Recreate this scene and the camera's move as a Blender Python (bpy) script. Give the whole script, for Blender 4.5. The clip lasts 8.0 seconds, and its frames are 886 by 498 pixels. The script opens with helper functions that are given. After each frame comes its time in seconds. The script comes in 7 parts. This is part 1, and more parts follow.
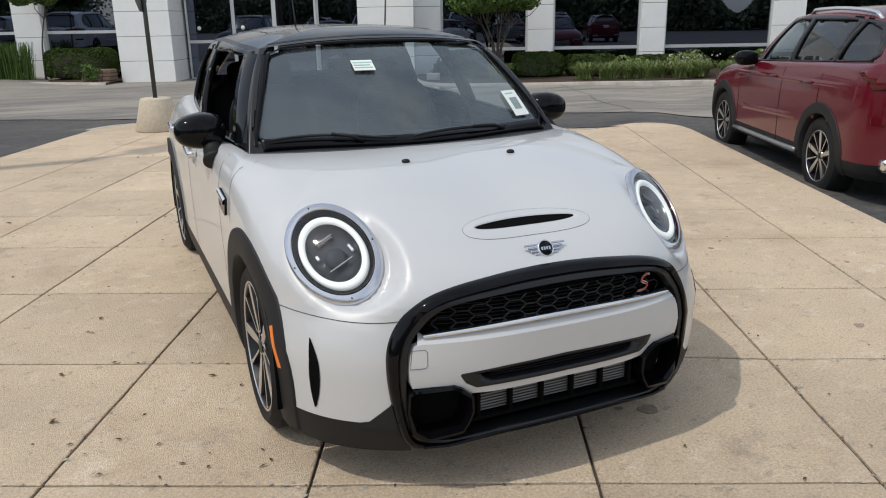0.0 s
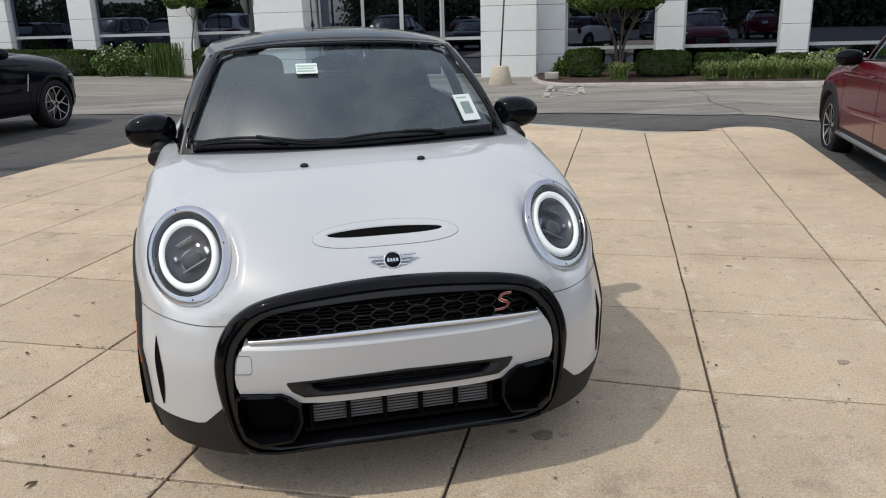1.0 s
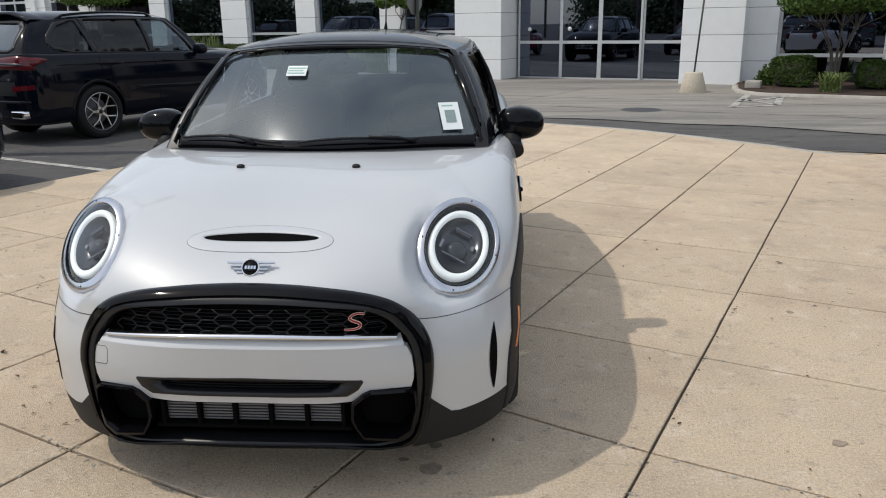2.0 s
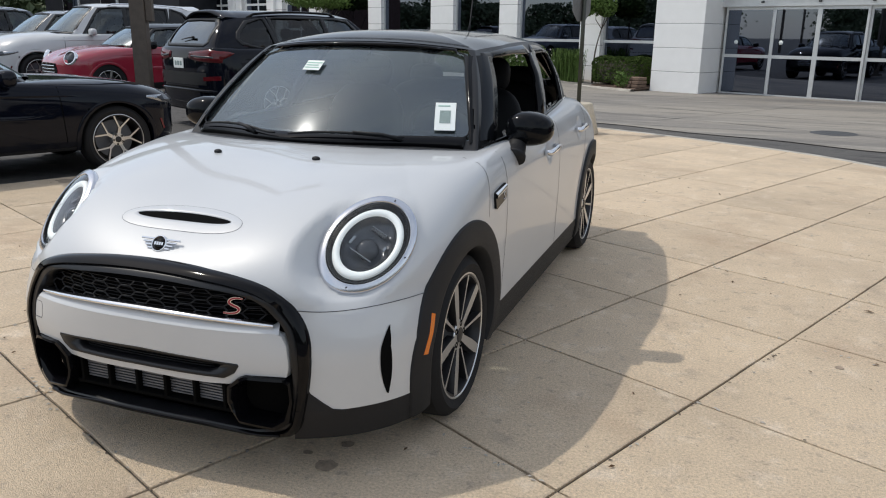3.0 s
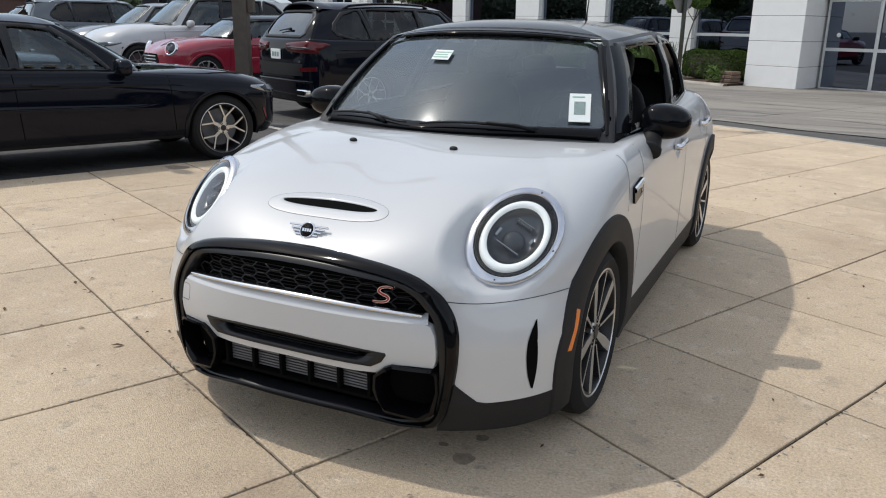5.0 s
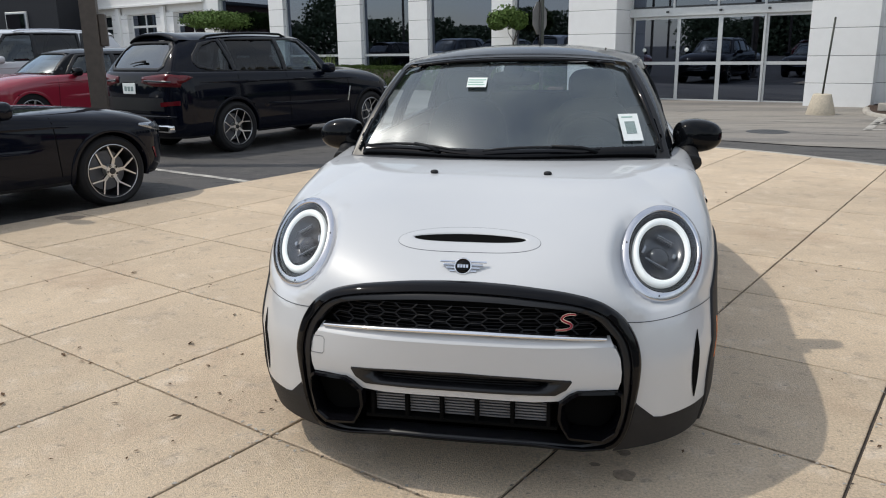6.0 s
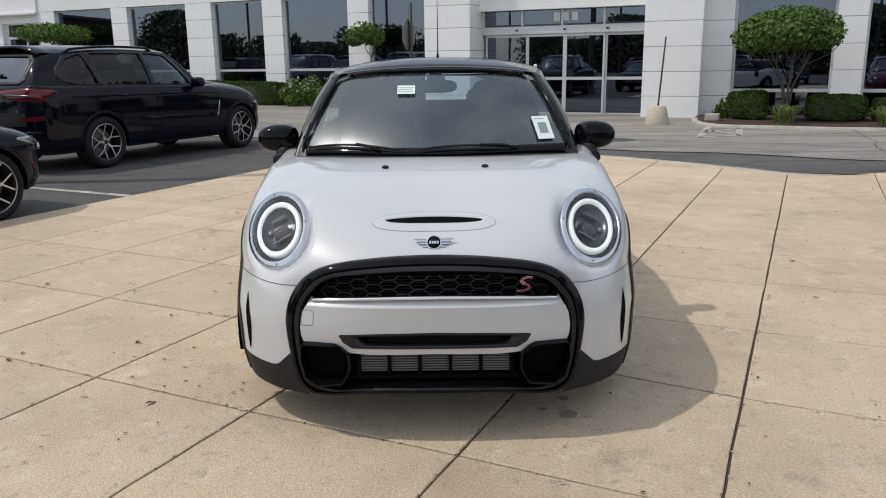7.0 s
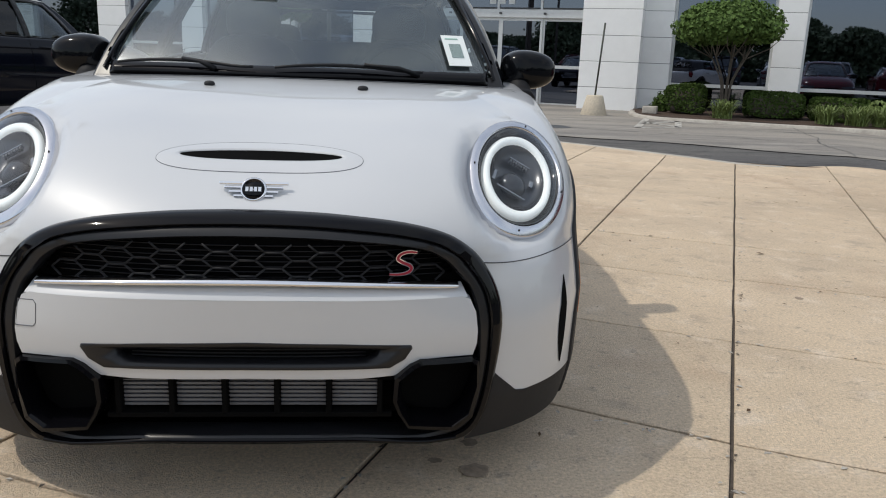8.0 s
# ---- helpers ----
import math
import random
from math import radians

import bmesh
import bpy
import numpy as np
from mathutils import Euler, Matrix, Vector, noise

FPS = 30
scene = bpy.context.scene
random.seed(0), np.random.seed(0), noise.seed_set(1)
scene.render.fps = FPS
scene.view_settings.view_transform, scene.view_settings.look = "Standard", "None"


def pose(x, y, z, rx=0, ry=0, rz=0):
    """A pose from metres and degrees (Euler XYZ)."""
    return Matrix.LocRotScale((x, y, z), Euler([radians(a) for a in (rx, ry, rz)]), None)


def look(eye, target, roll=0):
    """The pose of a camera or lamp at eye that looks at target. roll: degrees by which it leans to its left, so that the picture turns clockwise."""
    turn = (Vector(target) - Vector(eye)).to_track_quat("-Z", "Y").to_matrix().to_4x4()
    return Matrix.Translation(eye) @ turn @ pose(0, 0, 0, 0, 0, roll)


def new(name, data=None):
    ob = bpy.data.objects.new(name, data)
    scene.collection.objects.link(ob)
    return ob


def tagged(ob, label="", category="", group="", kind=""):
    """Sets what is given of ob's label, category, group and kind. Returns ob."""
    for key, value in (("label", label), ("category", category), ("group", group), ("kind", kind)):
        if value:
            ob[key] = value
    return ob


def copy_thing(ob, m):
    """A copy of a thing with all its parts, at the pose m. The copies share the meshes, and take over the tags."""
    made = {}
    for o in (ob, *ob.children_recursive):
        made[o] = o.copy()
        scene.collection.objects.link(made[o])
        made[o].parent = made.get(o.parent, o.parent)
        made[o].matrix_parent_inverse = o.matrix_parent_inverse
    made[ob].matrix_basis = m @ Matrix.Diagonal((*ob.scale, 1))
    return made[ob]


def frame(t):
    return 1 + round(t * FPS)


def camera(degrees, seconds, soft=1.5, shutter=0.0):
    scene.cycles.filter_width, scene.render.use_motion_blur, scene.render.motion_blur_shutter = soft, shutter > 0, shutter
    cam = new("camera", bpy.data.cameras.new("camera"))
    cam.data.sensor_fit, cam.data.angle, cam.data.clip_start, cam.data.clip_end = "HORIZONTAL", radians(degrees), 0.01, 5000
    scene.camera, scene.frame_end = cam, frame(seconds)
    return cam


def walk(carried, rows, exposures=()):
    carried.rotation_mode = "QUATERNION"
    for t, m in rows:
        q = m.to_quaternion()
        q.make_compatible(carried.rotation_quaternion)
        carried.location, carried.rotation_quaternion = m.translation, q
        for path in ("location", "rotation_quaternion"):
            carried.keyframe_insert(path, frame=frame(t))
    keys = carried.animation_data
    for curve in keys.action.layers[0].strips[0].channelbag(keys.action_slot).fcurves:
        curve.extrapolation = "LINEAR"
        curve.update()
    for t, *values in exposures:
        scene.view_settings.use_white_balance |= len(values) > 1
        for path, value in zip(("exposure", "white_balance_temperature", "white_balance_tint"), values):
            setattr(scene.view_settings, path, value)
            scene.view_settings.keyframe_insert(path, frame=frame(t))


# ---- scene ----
from mathutils import geometry
from mathutils.bvhtree import BVHTree

cam = camera(59.5, 8.0, soft=1.08)
PATH = [
    (0, (-1.249, -1.875, 1.445), (-0.477, -0.121, 0.875), -1.0),
    (0.5, (-0.847, -2.013, 1.44), (-0.219, -0.202, 0.869), -1.4),
    (1, (-0.333, -2.108, 1.445), (0.075, -0.234, 0.878), -1.6),
    (1.5, (0.219, -2.133, 1.437), (0.359, -0.218, 0.879), -1.4),
    (1.7, (0.433, -2.116, 1.446), (0.46, -0.195, 0.888), -1.2),
    (2.8, (1.524, -1.835, 1.414), (0.957, 0.005, 0.874), 0.4),
    (3, (1.683, -1.79, 1.402), (1.021, 0.02, 0.867), 0.8),
    (3.5, (2.104, -1.638, 1.283), (1.226, 0.09, 0.787), 2.1),
    (4, (2.255, -1.574, 1.274), (1.259, 0.091, 0.788), 2.6),
    (4.5, (1.877, -1.693, 1.308), (0.91, -0.024, 0.779), 2.0),
    (5, (1.445, -1.844, 1.383), (0.615, -0.111, 0.829), 0.9),
    (5.2, (1.227, -1.874, 1.366), (0.475, -0.106, 0.811), 0.4),
    (6.3, (0.202, -2.399, 1.412), (-0.047, -0.474, 0.931), -1.2),
    (6.5, (0.119, -2.558, 1.399), (-0.053, -0.623, 0.925), -1.3),
    (7, (0.043, -2.639, 1.381), (0.036, -0.694, 0.917), -0.7),
    (7.5, (0.101, -2.173, 1.217), (0.212, -0.233, 0.745), 0.7),
    (8, (0.273, -1.549, 1.03), (0.44, 0.387, 0.556), 2.1),
]
walk(cam, [(t, look(eye, target, roll)) for t, eye, target, roll in PATH],
     exposures=[(0.0, 0.06, 6700, 9), (1.5, 0.06, 6700, 9), (3.0, 0.11, 6660, 9), (4.0, 0.18, 6660, 9), (5.0, 0.15, 6660, 9), (6.5, 0.10, 6700, 9), (7.5, 0.05, 6700, 9), (8.0, 0.08, 6700, 9)])

# ---- sky, sun and exposure ----
sky_world = bpy.data.worlds.new("sky")
scene.world = sky_world
sky_world.use_nodes = True
wn = sky_world.node_tree.nodes
sky = wn.new("ShaderNodeTexSky")
sky.sky_type = 'NISHITA'
sky.sun_disc = False
SUN_TO = Vector((-0.62, -0.06, 1.0)).normalized()
sky.sun_elevation = math.asin(SUN_TO.z)
sky.sun_rotation = math.atan2(SUN_TO.x, SUN_TO.y)
sky.air_density, sky.dust_density, sky.ozone_density = 1.0, 1.1, 1.2
wn["Background"].inputs["Strength"].default_value = 0.150
# thin broken cloud over the whole sky
sky_dir = wn.new("ShaderNodeTexCoord")
cloud = wn.new("ShaderNodeTexNoise")
cloud.inputs["Scale"].default_value, cloud.inputs["Detail"].default_value, cloud.inputs["Roughness"].default_value = 2.6, 7.0, 0.6
share = wn.new("ShaderNodeMapRange")
share.inputs[1].default_value, share.inputs[2].default_value = 0.40, 0.72
share.inputs[3].default_value, share.inputs[4].default_value = 0.30, 0.90
haze = wn.new("ShaderNodeMix")
haze.data_type = 'RGBA'
haze.inputs[7].default_value = (6.0, 6.3, 6.65, 1)
wl = sky_world.node_tree.links
wl.new(sky_dir.outputs["Generated"], cloud.inputs["Vector"])
wl.new(cloud.outputs[0], share.inputs[0])
wl.new(share.outputs[0], haze.inputs[0])
wl.new(sky.outputs[0], haze.inputs[6])
wl.new(haze.outputs[2], wn["Background"].inputs["Color"])
sun = new("sun", bpy.data.lights.new("sun", 'SUN'))
sun.data.energy, sun.data.angle, sun.data.color = 1.75, radians(0.9), (1.0, 0.95, 0.87)
sun.matrix_world = look(SUN_TO * 60, (0, 0, 0))


# ---- materials ----
def rgba(c):
    return (c[0], c[1], c[2], 1.0)


def mat(name, color, rough=0.5, metal=0.0, coat=0.0, tint=0.0, scale=8.0, bump=0.0, bump_scale=60.0,
        emit=0.0, per_piece=0.0, second=None, second_scale=1.5, spec=0.5, flake=0.0, third=None, extra=(), stretch=None):
    """A principled material; tint: strength of fine grain, second: a second colour in larger stains."""
    m = bpy.data.materials.new(name)
    m.use_nodes = True
    nt = m.node_tree
    b = nt.nodes["Principled BSDF"]
    b.inputs["Roughness"].default_value = rough
    b.inputs["Metallic"].default_value = metal
    b.inputs["Coat Weight"].default_value = coat
    b.inputs["Coat Roughness"].default_value = 0.04
    b.inputs["Specular IOR Level"].default_value = spec
    if emit:
        b.inputs["Emission Color"].default_value = rgba(color)
        b.inputs["Emission Strength"].default_value = emit
    geo = nt.nodes.new("ShaderNodeTexCoord")
    rgb = nt.nodes.new("ShaderNodeRGB")
    rgb.outputs[0].default_value = rgba(color)
    out = rgb.outputs[0]

    def noise_tex(sc, detail, rough_n=0.6):
        n = nt.nodes.new("ShaderNodeTexNoise")
        n.inputs["Scale"].default_value = sc
        n.inputs["Detail"].default_value = detail
        n.inputs["Roughness"].default_value = rough_n
        if stretch and sc < 20:
            mp = nt.nodes.new("ShaderNodeMapping")
            mp.inputs["Rotation"].default_value = (0, 0, stretch[0])
            mp.inputs["Scale"].default_value = stretch[1]
            nt.links.new(geo.outputs["Object"], mp.inputs["Vector"])
            nt.links.new(mp.outputs[0], n.inputs["Vector"])
        else:
            nt.links.new(geo.outputs["Object"], n.inputs["Vector"])
        return n

    def blend(fac, a, bcol, kind='MIX'):
        x = nt.nodes.new("ShaderNodeMix")
        x.data_type = 'RGBA'
        x.blend_type = kind
        if hasattr(fac, "links"):
            nt.links.new(fac, x.inputs[0])
        else:
            x.inputs[0].default_value = fac
        nt.links.new(a, x.inputs[6])
        if hasattr(bcol, "links"):
            nt.links.new(bcol, x.inputs[7])
        else:
            x.inputs[7].default_value = rgba(bcol)
        return x.outputs[2]

    def ramp(src, lo, hi, c0=0.0, c1=1.0):
        r = nt.nodes.new("ShaderNodeMapRange")
        r.inputs[1].default_value, r.inputs[2].default_value = lo, hi
        r.inputs[3].default_value, r.inputs[4].default_value = c0, c1
        nt.links.new(src, r.inputs[0])
        return r.outputs[0]

    if second:
        out = blend(ramp(noise_tex(second_scale, 5).outputs[0], 0.42, 0.66), out, second)
    if third:
        col, sc3, lo3, hi3 = third
        out = blend(ramp(noise_tex(sc3, 8, 0.72).outputs[0], lo3, hi3), out, col)
    for col, sc4, lo4, hi4 in extra:
        out = blend(ramp(noise_tex(sc4, 7, 0.68).outputs[0], lo4, hi4), out, col)
    if tint:
        v = ramp(noise_tex(scale, 6, 0.7).outputs[0], 0.3, 0.7, 1 - tint, 1 + tint)
        g = nt.nodes.new("ShaderNodeCombineColor")
        for k in range(3):
            nt.links.new(v, g.inputs[k])
        out = blend(1.0, out, g.outputs[0], 'MULTIPLY')
    if per_piece:
        oi = nt.nodes.new("ShaderNodeObjectInfo")
        v = ramp(oi.outputs["Random"], 0, 1, 1 - per_piece, 1 + per_piece)
        g = nt.nodes.new("ShaderNodeCombineColor")
        for k in range(3):
            nt.links.new(v, g.inputs[k])
        out = blend(1.0, out, g.outputs[0], 'MULTIPLY')
    nt.links.new(out, b.inputs["Base Color"])
    if bump:
        bn = nt.nodes.new("ShaderNodeBump")
        bn.inputs["Strength"].default_value = bump
        bn.inputs["Distance"].default_value = 0.01
        nt.links.new(noise_tex(bump_scale, 4).outputs[0], bn.inputs["Height"])
        nt.links.new(bn.outputs[0], b.inputs["Normal"])
    if flake:
        rr = ramp(noise_tex(3.0, 3).outputs[0], 0.3, 0.7, rough - flake, rough + flake)
        nt.links.new(rr, b.inputs["Roughness"])
    return m


def glass_mat(name, color, gloss_color=(1, 1, 1), ior=1.5, rough=0.0, dust_haze=0.0):
    m = bpy.data.materials.new(name)
    m.use_nodes = True
    nt = m.node_tree
    nt.nodes.clear()
    o = nt.nodes.new("ShaderNodeOutputMaterial")
    t = nt.nodes.new("ShaderNodeBsdfTransparent")
    t.inputs[0].default_value = rgba(color)
    g = nt.nodes.new("ShaderNodeBsdfGlossy")
    g.inputs["Color"].default_value = rgba(gloss_color)
    g.inputs["Roughness"].default_value = rough
    lw = nt.nodes.new("ShaderNodeLayerWeight")
    lw.inputs[0].default_value = 0.5
    pw = nt.nodes.new("ShaderNodeMath")
    pw.operation = 'POWER'
    pw.inputs[1].default_value = 4.0
    nt.links.new(lw.outputs["Facing"], pw.inputs[0])
    f0 = ((ior - 1) / (ior + 1)) ** 2
    f = nt.nodes.new("ShaderNodeMapRange")
    f.inputs[3].default_value, f.inputs[4].default_value = f0, 1.0
    nt.links.new(pw.outputs[0], f.inputs[0])
    x = nt.nodes.new("ShaderNodeMixShader")
    nt.links.new(f.outputs[0], x.inputs[0])
    nt.links.new(t.outputs[0], x.inputs[1])
    nt.links.new(g.outputs[0], x.inputs[2])
    last = x
    if dust_haze:
        # a thin film of dust; its blue-grey also paints reflected sky haze
        d = nt.nodes.new("ShaderNodeBsdfDiffuse")
        d.inputs[0].default_value = (0.45, 0.52, 0.56, 1)
        co = nt.nodes.new("ShaderNodeTexCoord")
        nz = nt.nodes.new("ShaderNodeTexNoise")
        nz.inputs["Scale"].default_value = 2.2
        nz.inputs["Detail"].default_value = 6.0
        nt.links.new(co.outputs["Object"], nz.inputs["Vector"])
        mr = nt.nodes.new("ShaderNodeMapRange")
        mr.inputs[1].default_value, mr.inputs[2].default_value = 0.3, 0.7
        mr.inputs[3].default_value, mr.inputs[4].default_value = dust_haze * 0.6, dust_haze * 1.3
        nt.links.new(nz.outputs[0], mr.inputs[0])
        last = nt.nodes.new("ShaderNodeMixShader")
        nt.links.new(mr.outputs[0], last.inputs[0])
        nt.links.new(x.outputs[0], last.inputs[1])
        film = nt.nodes.new("ShaderNodeBsdfGlossy")
        film.inputs["Roughness"].default_value = 0.20
        film.inputs["Color"].default_value = (0.9, 0.95, 1.0, 1)
        both = nt.nodes.new("ShaderNodeMixShader")
        both.inputs[0].default_value = 0.30
        nt.links.new(d.outputs[0], both.inputs[1])
        nt.links.new(film.outputs[0], both.inputs[2])
        nt.links.new(both.outputs[0], last.inputs[2])
    nt.links.new(last.outputs[0], o.inputs[0])
    return m


WHITE_PAINT = mat("pearl_white_paint", (0.545, 0.555, 0.565), 0.42, 0.04, 0.8, tint=0.012, scale=900, flake=0.02)
BLACK_PAINT = mat("gloss_black_paint", (0.004, 0.0046, 0.006), 0.09, 0.0, 0.0, flake=0.03, spec=0.18)
NAVY_PAINT = mat("black_car_paint", (0.003, 0.0042, 0.009), 0.06, 0.0, 0.0, flake=0.02, spec=0.23)
RED_PAINT = mat("dark_red_car_paint", (0.105, 0.005, 0.013), 0.18, 0.0, 0.35, tint=0.03, scale=600, spec=0.35)
CHERRY_PAINT = mat("bright_red_car_paint", (0.29, 0.016, 0.036), 0.25, 0.0, 0.9, tint=0.02, scale=600)
SILVER_PAINT = mat("silver_car_paint", (0.19, 0.20, 0.215), 0.3, 0.5, 0.8, tint=0.03, scale=600)
GREY_PAINT = mat("blue_grey_car_paint", (0.085, 0.10, 0.12), 0.3, 0.4, 0.8, tint=0.03, scale=600)
SUV_WHITE = mat("white_car_paint", (0.52, 0.53, 0.54), 0.3, 0.0, 0.9, tint=0.01, scale=600)
PLASTIC = mat("dark_grey_plastic", (0.0105, 0.011, 0.0130), 0.6, spec=0.35, tint=0.12, scale=300, bump=0.12, bump_scale=900)
PIANO = mat("piano_black_trim", (0.003, 0.003, 0.004), 0.06, 0.0, 0.0, flake=0.02, spec=0.2)
SATIN = mat("satin_black_trim", (0.0095, 0.0098, 0.0115), 0.34, spec=0.4, tint=0.1, scale=300)
GAP = mat("panel_gap", (0.05, 0.05, 0.055), 0.8, tint=0.1)
# near-black: puts the shade of openings and gaps into the colour
VOID = mat("recess_shade_black", (0.004, 0.004, 0.004), 0.9, tint=0.2, spec=0.05)
BLUE_CHROME = mat("headlight_chrome", (0.63, 0.64, 0.68), 0.22, 1.0, flake=0.03)
RUBBER = mat("tyre_rubber", (0.011, 0.011, 0.012), 0.75, spec=0.3, tint=0.15, scale=120, bump=0.2, bump_scale=300)
ALLOY = mat("machined_alloy", (0.62, 0.62, 0.62), 0.28, 0.9, tint=0.05, scale=200)
ALLOY_DARK = mat("black_alloy", (0.02, 0.02, 0.022), 0.35, 0.3, tint=0.1)
CHROME = mat("chrome", (0.78, 0.79, 0.82), 0.08, 1.0, flake=0.02)
STEEL_GREY = mat("radiator_grey", (0.13, 0.138, 0.155), 0.45, 0.3, tint=0.1)
LAMP_WHITE = mat("running_light_ring", (0.93, 0.97, 0.97), 0.3, emit=0.17)
LAMP_DARK = mat("lamp_inside", (0.085, 0.09, 0.10), 0.22, 0.5, flake=0.04)
LAMP_SILVER = mat("lamp_reflector_silver", (0.34, 0.36, 0.39), 0.25, 0.8, flake=0.03)
LAMP_LENS = mat("projector_lens", (0.05, 0.055, 0.065), 0.06, 0.2)
ORANGE = mat("amber_lens", (0.75, 0.19, 0.02), 0.2, tint=0.15, scale=200)
RED_LENS = mat("red_tail_lens", (0.10, 0.004, 0.008), 0.12, tint=0.1, scale=90)
RED_CAR_MARK = mat("red_badge", (0.30, 0.012, 0.03), 0.3, tint=0.1)
CALIPER = mat("red_caliper", (0.45, 0.02, 0.02), 0.4)
SEAT = mat("black_seat_leather", (0.009, 0.009, 0.010), 0.6, tint=0.2, scale=60, bump=0.03, bump_scale=120, spec=0.2)
DASH = mat("black_dashboard", (0.009, 0.0095, 0.011), 0.6, tint=0.2, scale=100, bump=0.1, bump_scale=500)
HEADLINER = mat("dark_headliner", (0.05, 0.05, 0.052), 0.9, tint=0.05)
PAPER = mat("paper", (0.80, 0.84, 0.82), 0.6, tint=0.02, scale=80)
INK = mat("dark_ink", (0.24, 0.31, 0.30), 0.7, tint=0.6, scale=260)
GREEN_INK = mat("green_ink", (0.34, 0.52, 0.45), 0.7, tint=0.1)
GLASS = glass_mat("windscreen_glass", (0.47, 0.56, 0.60), (0.86, 0.96, 1.0), ior=2.1, dust_haze=0.065)
CLEAR = glass_mat("clear_lens", (0.92, 0.93, 0.93), ior=1.45)
FRONT_TINT = glass_mat("front_door_glass", (0.50, 0.56, 0.58), (0.9, 0.97, 1.0), ior=1.75)
PRIVACY = glass_mat("privacy_rear_glass", (0.10, 0.11, 0.12), (0.92, 0.97, 1.0), ior=2.3)
TINTED = glass_mat("tinted_glass", (0.10, 0.11, 0.12), ior=1.5)
SHOP_GLASS = glass_mat("showroom_glass", (0.10, 0.115, 0.12), (0.46, 0.53, 0.69), ior=3.2, rough=0.012)


# ---- mesh helpers ----
def part(name, bm, material, parent=None, label="", smooth=True, kind=""):
    """Links a bmesh as one mesh object under a thing or part."""
    me = bpy.data.meshes.new(name)
    bmesh.ops.recalc_face_normals(bm, faces=bm.faces)
    bm.to_mesh(me)
    bm.free()
    if smooth:
        me.shade_smooth()
    me.materials.append(material)
    ob = new(name, me)
    if parent is not None:
        ob.parent = parent
    return tagged(ob, label, kind=kind)


def sharp(ob, degrees=35):
    ob.data.set_sharp_from_angle(angle=radians(degrees))
    return ob


def thing(name, label, category, m=None, group=""):
    ob = new(name)
    ob.empty_display_size = 0.2
    if m is not None:
        ob.matrix_world = m
    return tagged(ob, label, category, group)


def add_box(bm, x0, x1, y0, y1, z0, z1, bevel=0.0, segs=2, m=None):
    r = bmesh.ops.create_cube(bm, size=1.0)
    vs = r["verts"]
    for v in vs:
        v.co = Vector((x0 + (v.co.x + 0.5) * (x1 - x0), y0 + (v.co.y + 0.5) * (y1 - y0), z0 + (v.co.z + 0.5) * (z1 - z0)))
    if bevel:
        es = list({e for v in vs for e in v.link_edges})
        g = bmesh.ops.bevel(bm, geom=es, offset=bevel, segments=segs, profile=0.7, affect='EDGES')
        vs = list({v for f in g["faces"] for v in f.verts} | {v for v in vs if v.is_valid})
    if m is not None:
        for v in vs:
            if v.is_valid:
                v.co = m @ v.co
    return bm


def box(x0, x1, y0, y1, z0, z1, bevel=0.0, segs=2, m=None):
    return add_box(bmesh.new(), x0, x1, y0, y1, z0, z1, bevel, segs, m)


def add_grid(bm, V, closed_u=False, closed_v=False, mask=None):
    """V: rows of rows of Vectors, joined into quads."""
    H, W = len(V), len(V[0])
    vs = [[bm.verts.new(p) for p in row] for row in V]
    for j in range(H if closed_v else H - 1):
        for i in range(W if closed_u else W - 1):
            if mask is not None and not mask[j][i]:
                continue
            q = [vs[j][i], vs[j][(i + 1) % W], vs[(j + 1) % H][(i + 1) % W], vs[(j + 1) % H][i]]
            try:
                bm.faces.new(q)
            except ValueError:
                pass
    return vs


def clean(bm, dist=1e-4):
    bmesh.ops.remove_doubles(bm, verts=bm.verts, dist=dist)
    loose = [v for v in bm.verts if not v.link_faces]
    bmesh.ops.delete(bm, geom=loose, context='VERTS')
    return bm


def lathe(profile, steps=48, m=None, bm=None, arc=(0.0, 2 * math.pi)):
    """profile: (radius, height) pairs turned round the local z axis."""
    bm = bm or bmesh.new()
    full = abs(arc[1] - arc[0] - 2 * math.pi) < 1e-6
    n = steps if full else steps + 1
    rows = []
    for r, h in profile:
        row = []
        for k in range(n):
            a = arc[0] + (arc[1] - arc[0]) * k / steps
            p = Vector((r * math.cos(a), r * math.sin(a), h))
            row.append(m @ p if m is not None else p)
        rows.append(row)
    add_grid(bm, rows, closed_u=full)
    return bm


def spline(pts, n=6, closed=False):
    """Catmull-Rom points through pts (tuples of any size)."""
    P = [np.array(p, float) for p in pts]
    out = []
    N = len(P)
    for k in range(N if closed else N - 1):
        if closed:
            a, b, c, d = P[k - 1], P[k], P[(k + 1) % N], P[(k + 2) % N]
        else:
            a, b, c, d = P[max(k - 1, 0)], P[k], P[k + 1], P[min(k + 2, N - 1)]
        for s in range(n):
            t = s / n
            out.append(0.5 * (2 * b + (c - a) * t + (2 * a - 5 * b + 4 * c - d) * t * t + (3 * b - a - 3 * c + d) * t ** 3))
    if not closed:
        out.append(P[-1])
    return out


def mirror2(half):
    """A closed outline from its half: the half runs from the top of the axis to its foot."""
    right = [(float(x), float(z)) for x, z in half]
    left = [(-x, z) for x, z in reversed(right) if abs(x) > 1e-4]
    return right + left


def inside2(p, poly):
    x, y = p
    c = False
    for k in range(len(poly)):
        x0, y0 = poly[k - 1]
        x1, y1 = poly[k]
        if (y0 > y) != (y1 > y) and x < (x1 - x0) * (y - y0) / (y1 - y0) + x0:
            c = not c
    return c


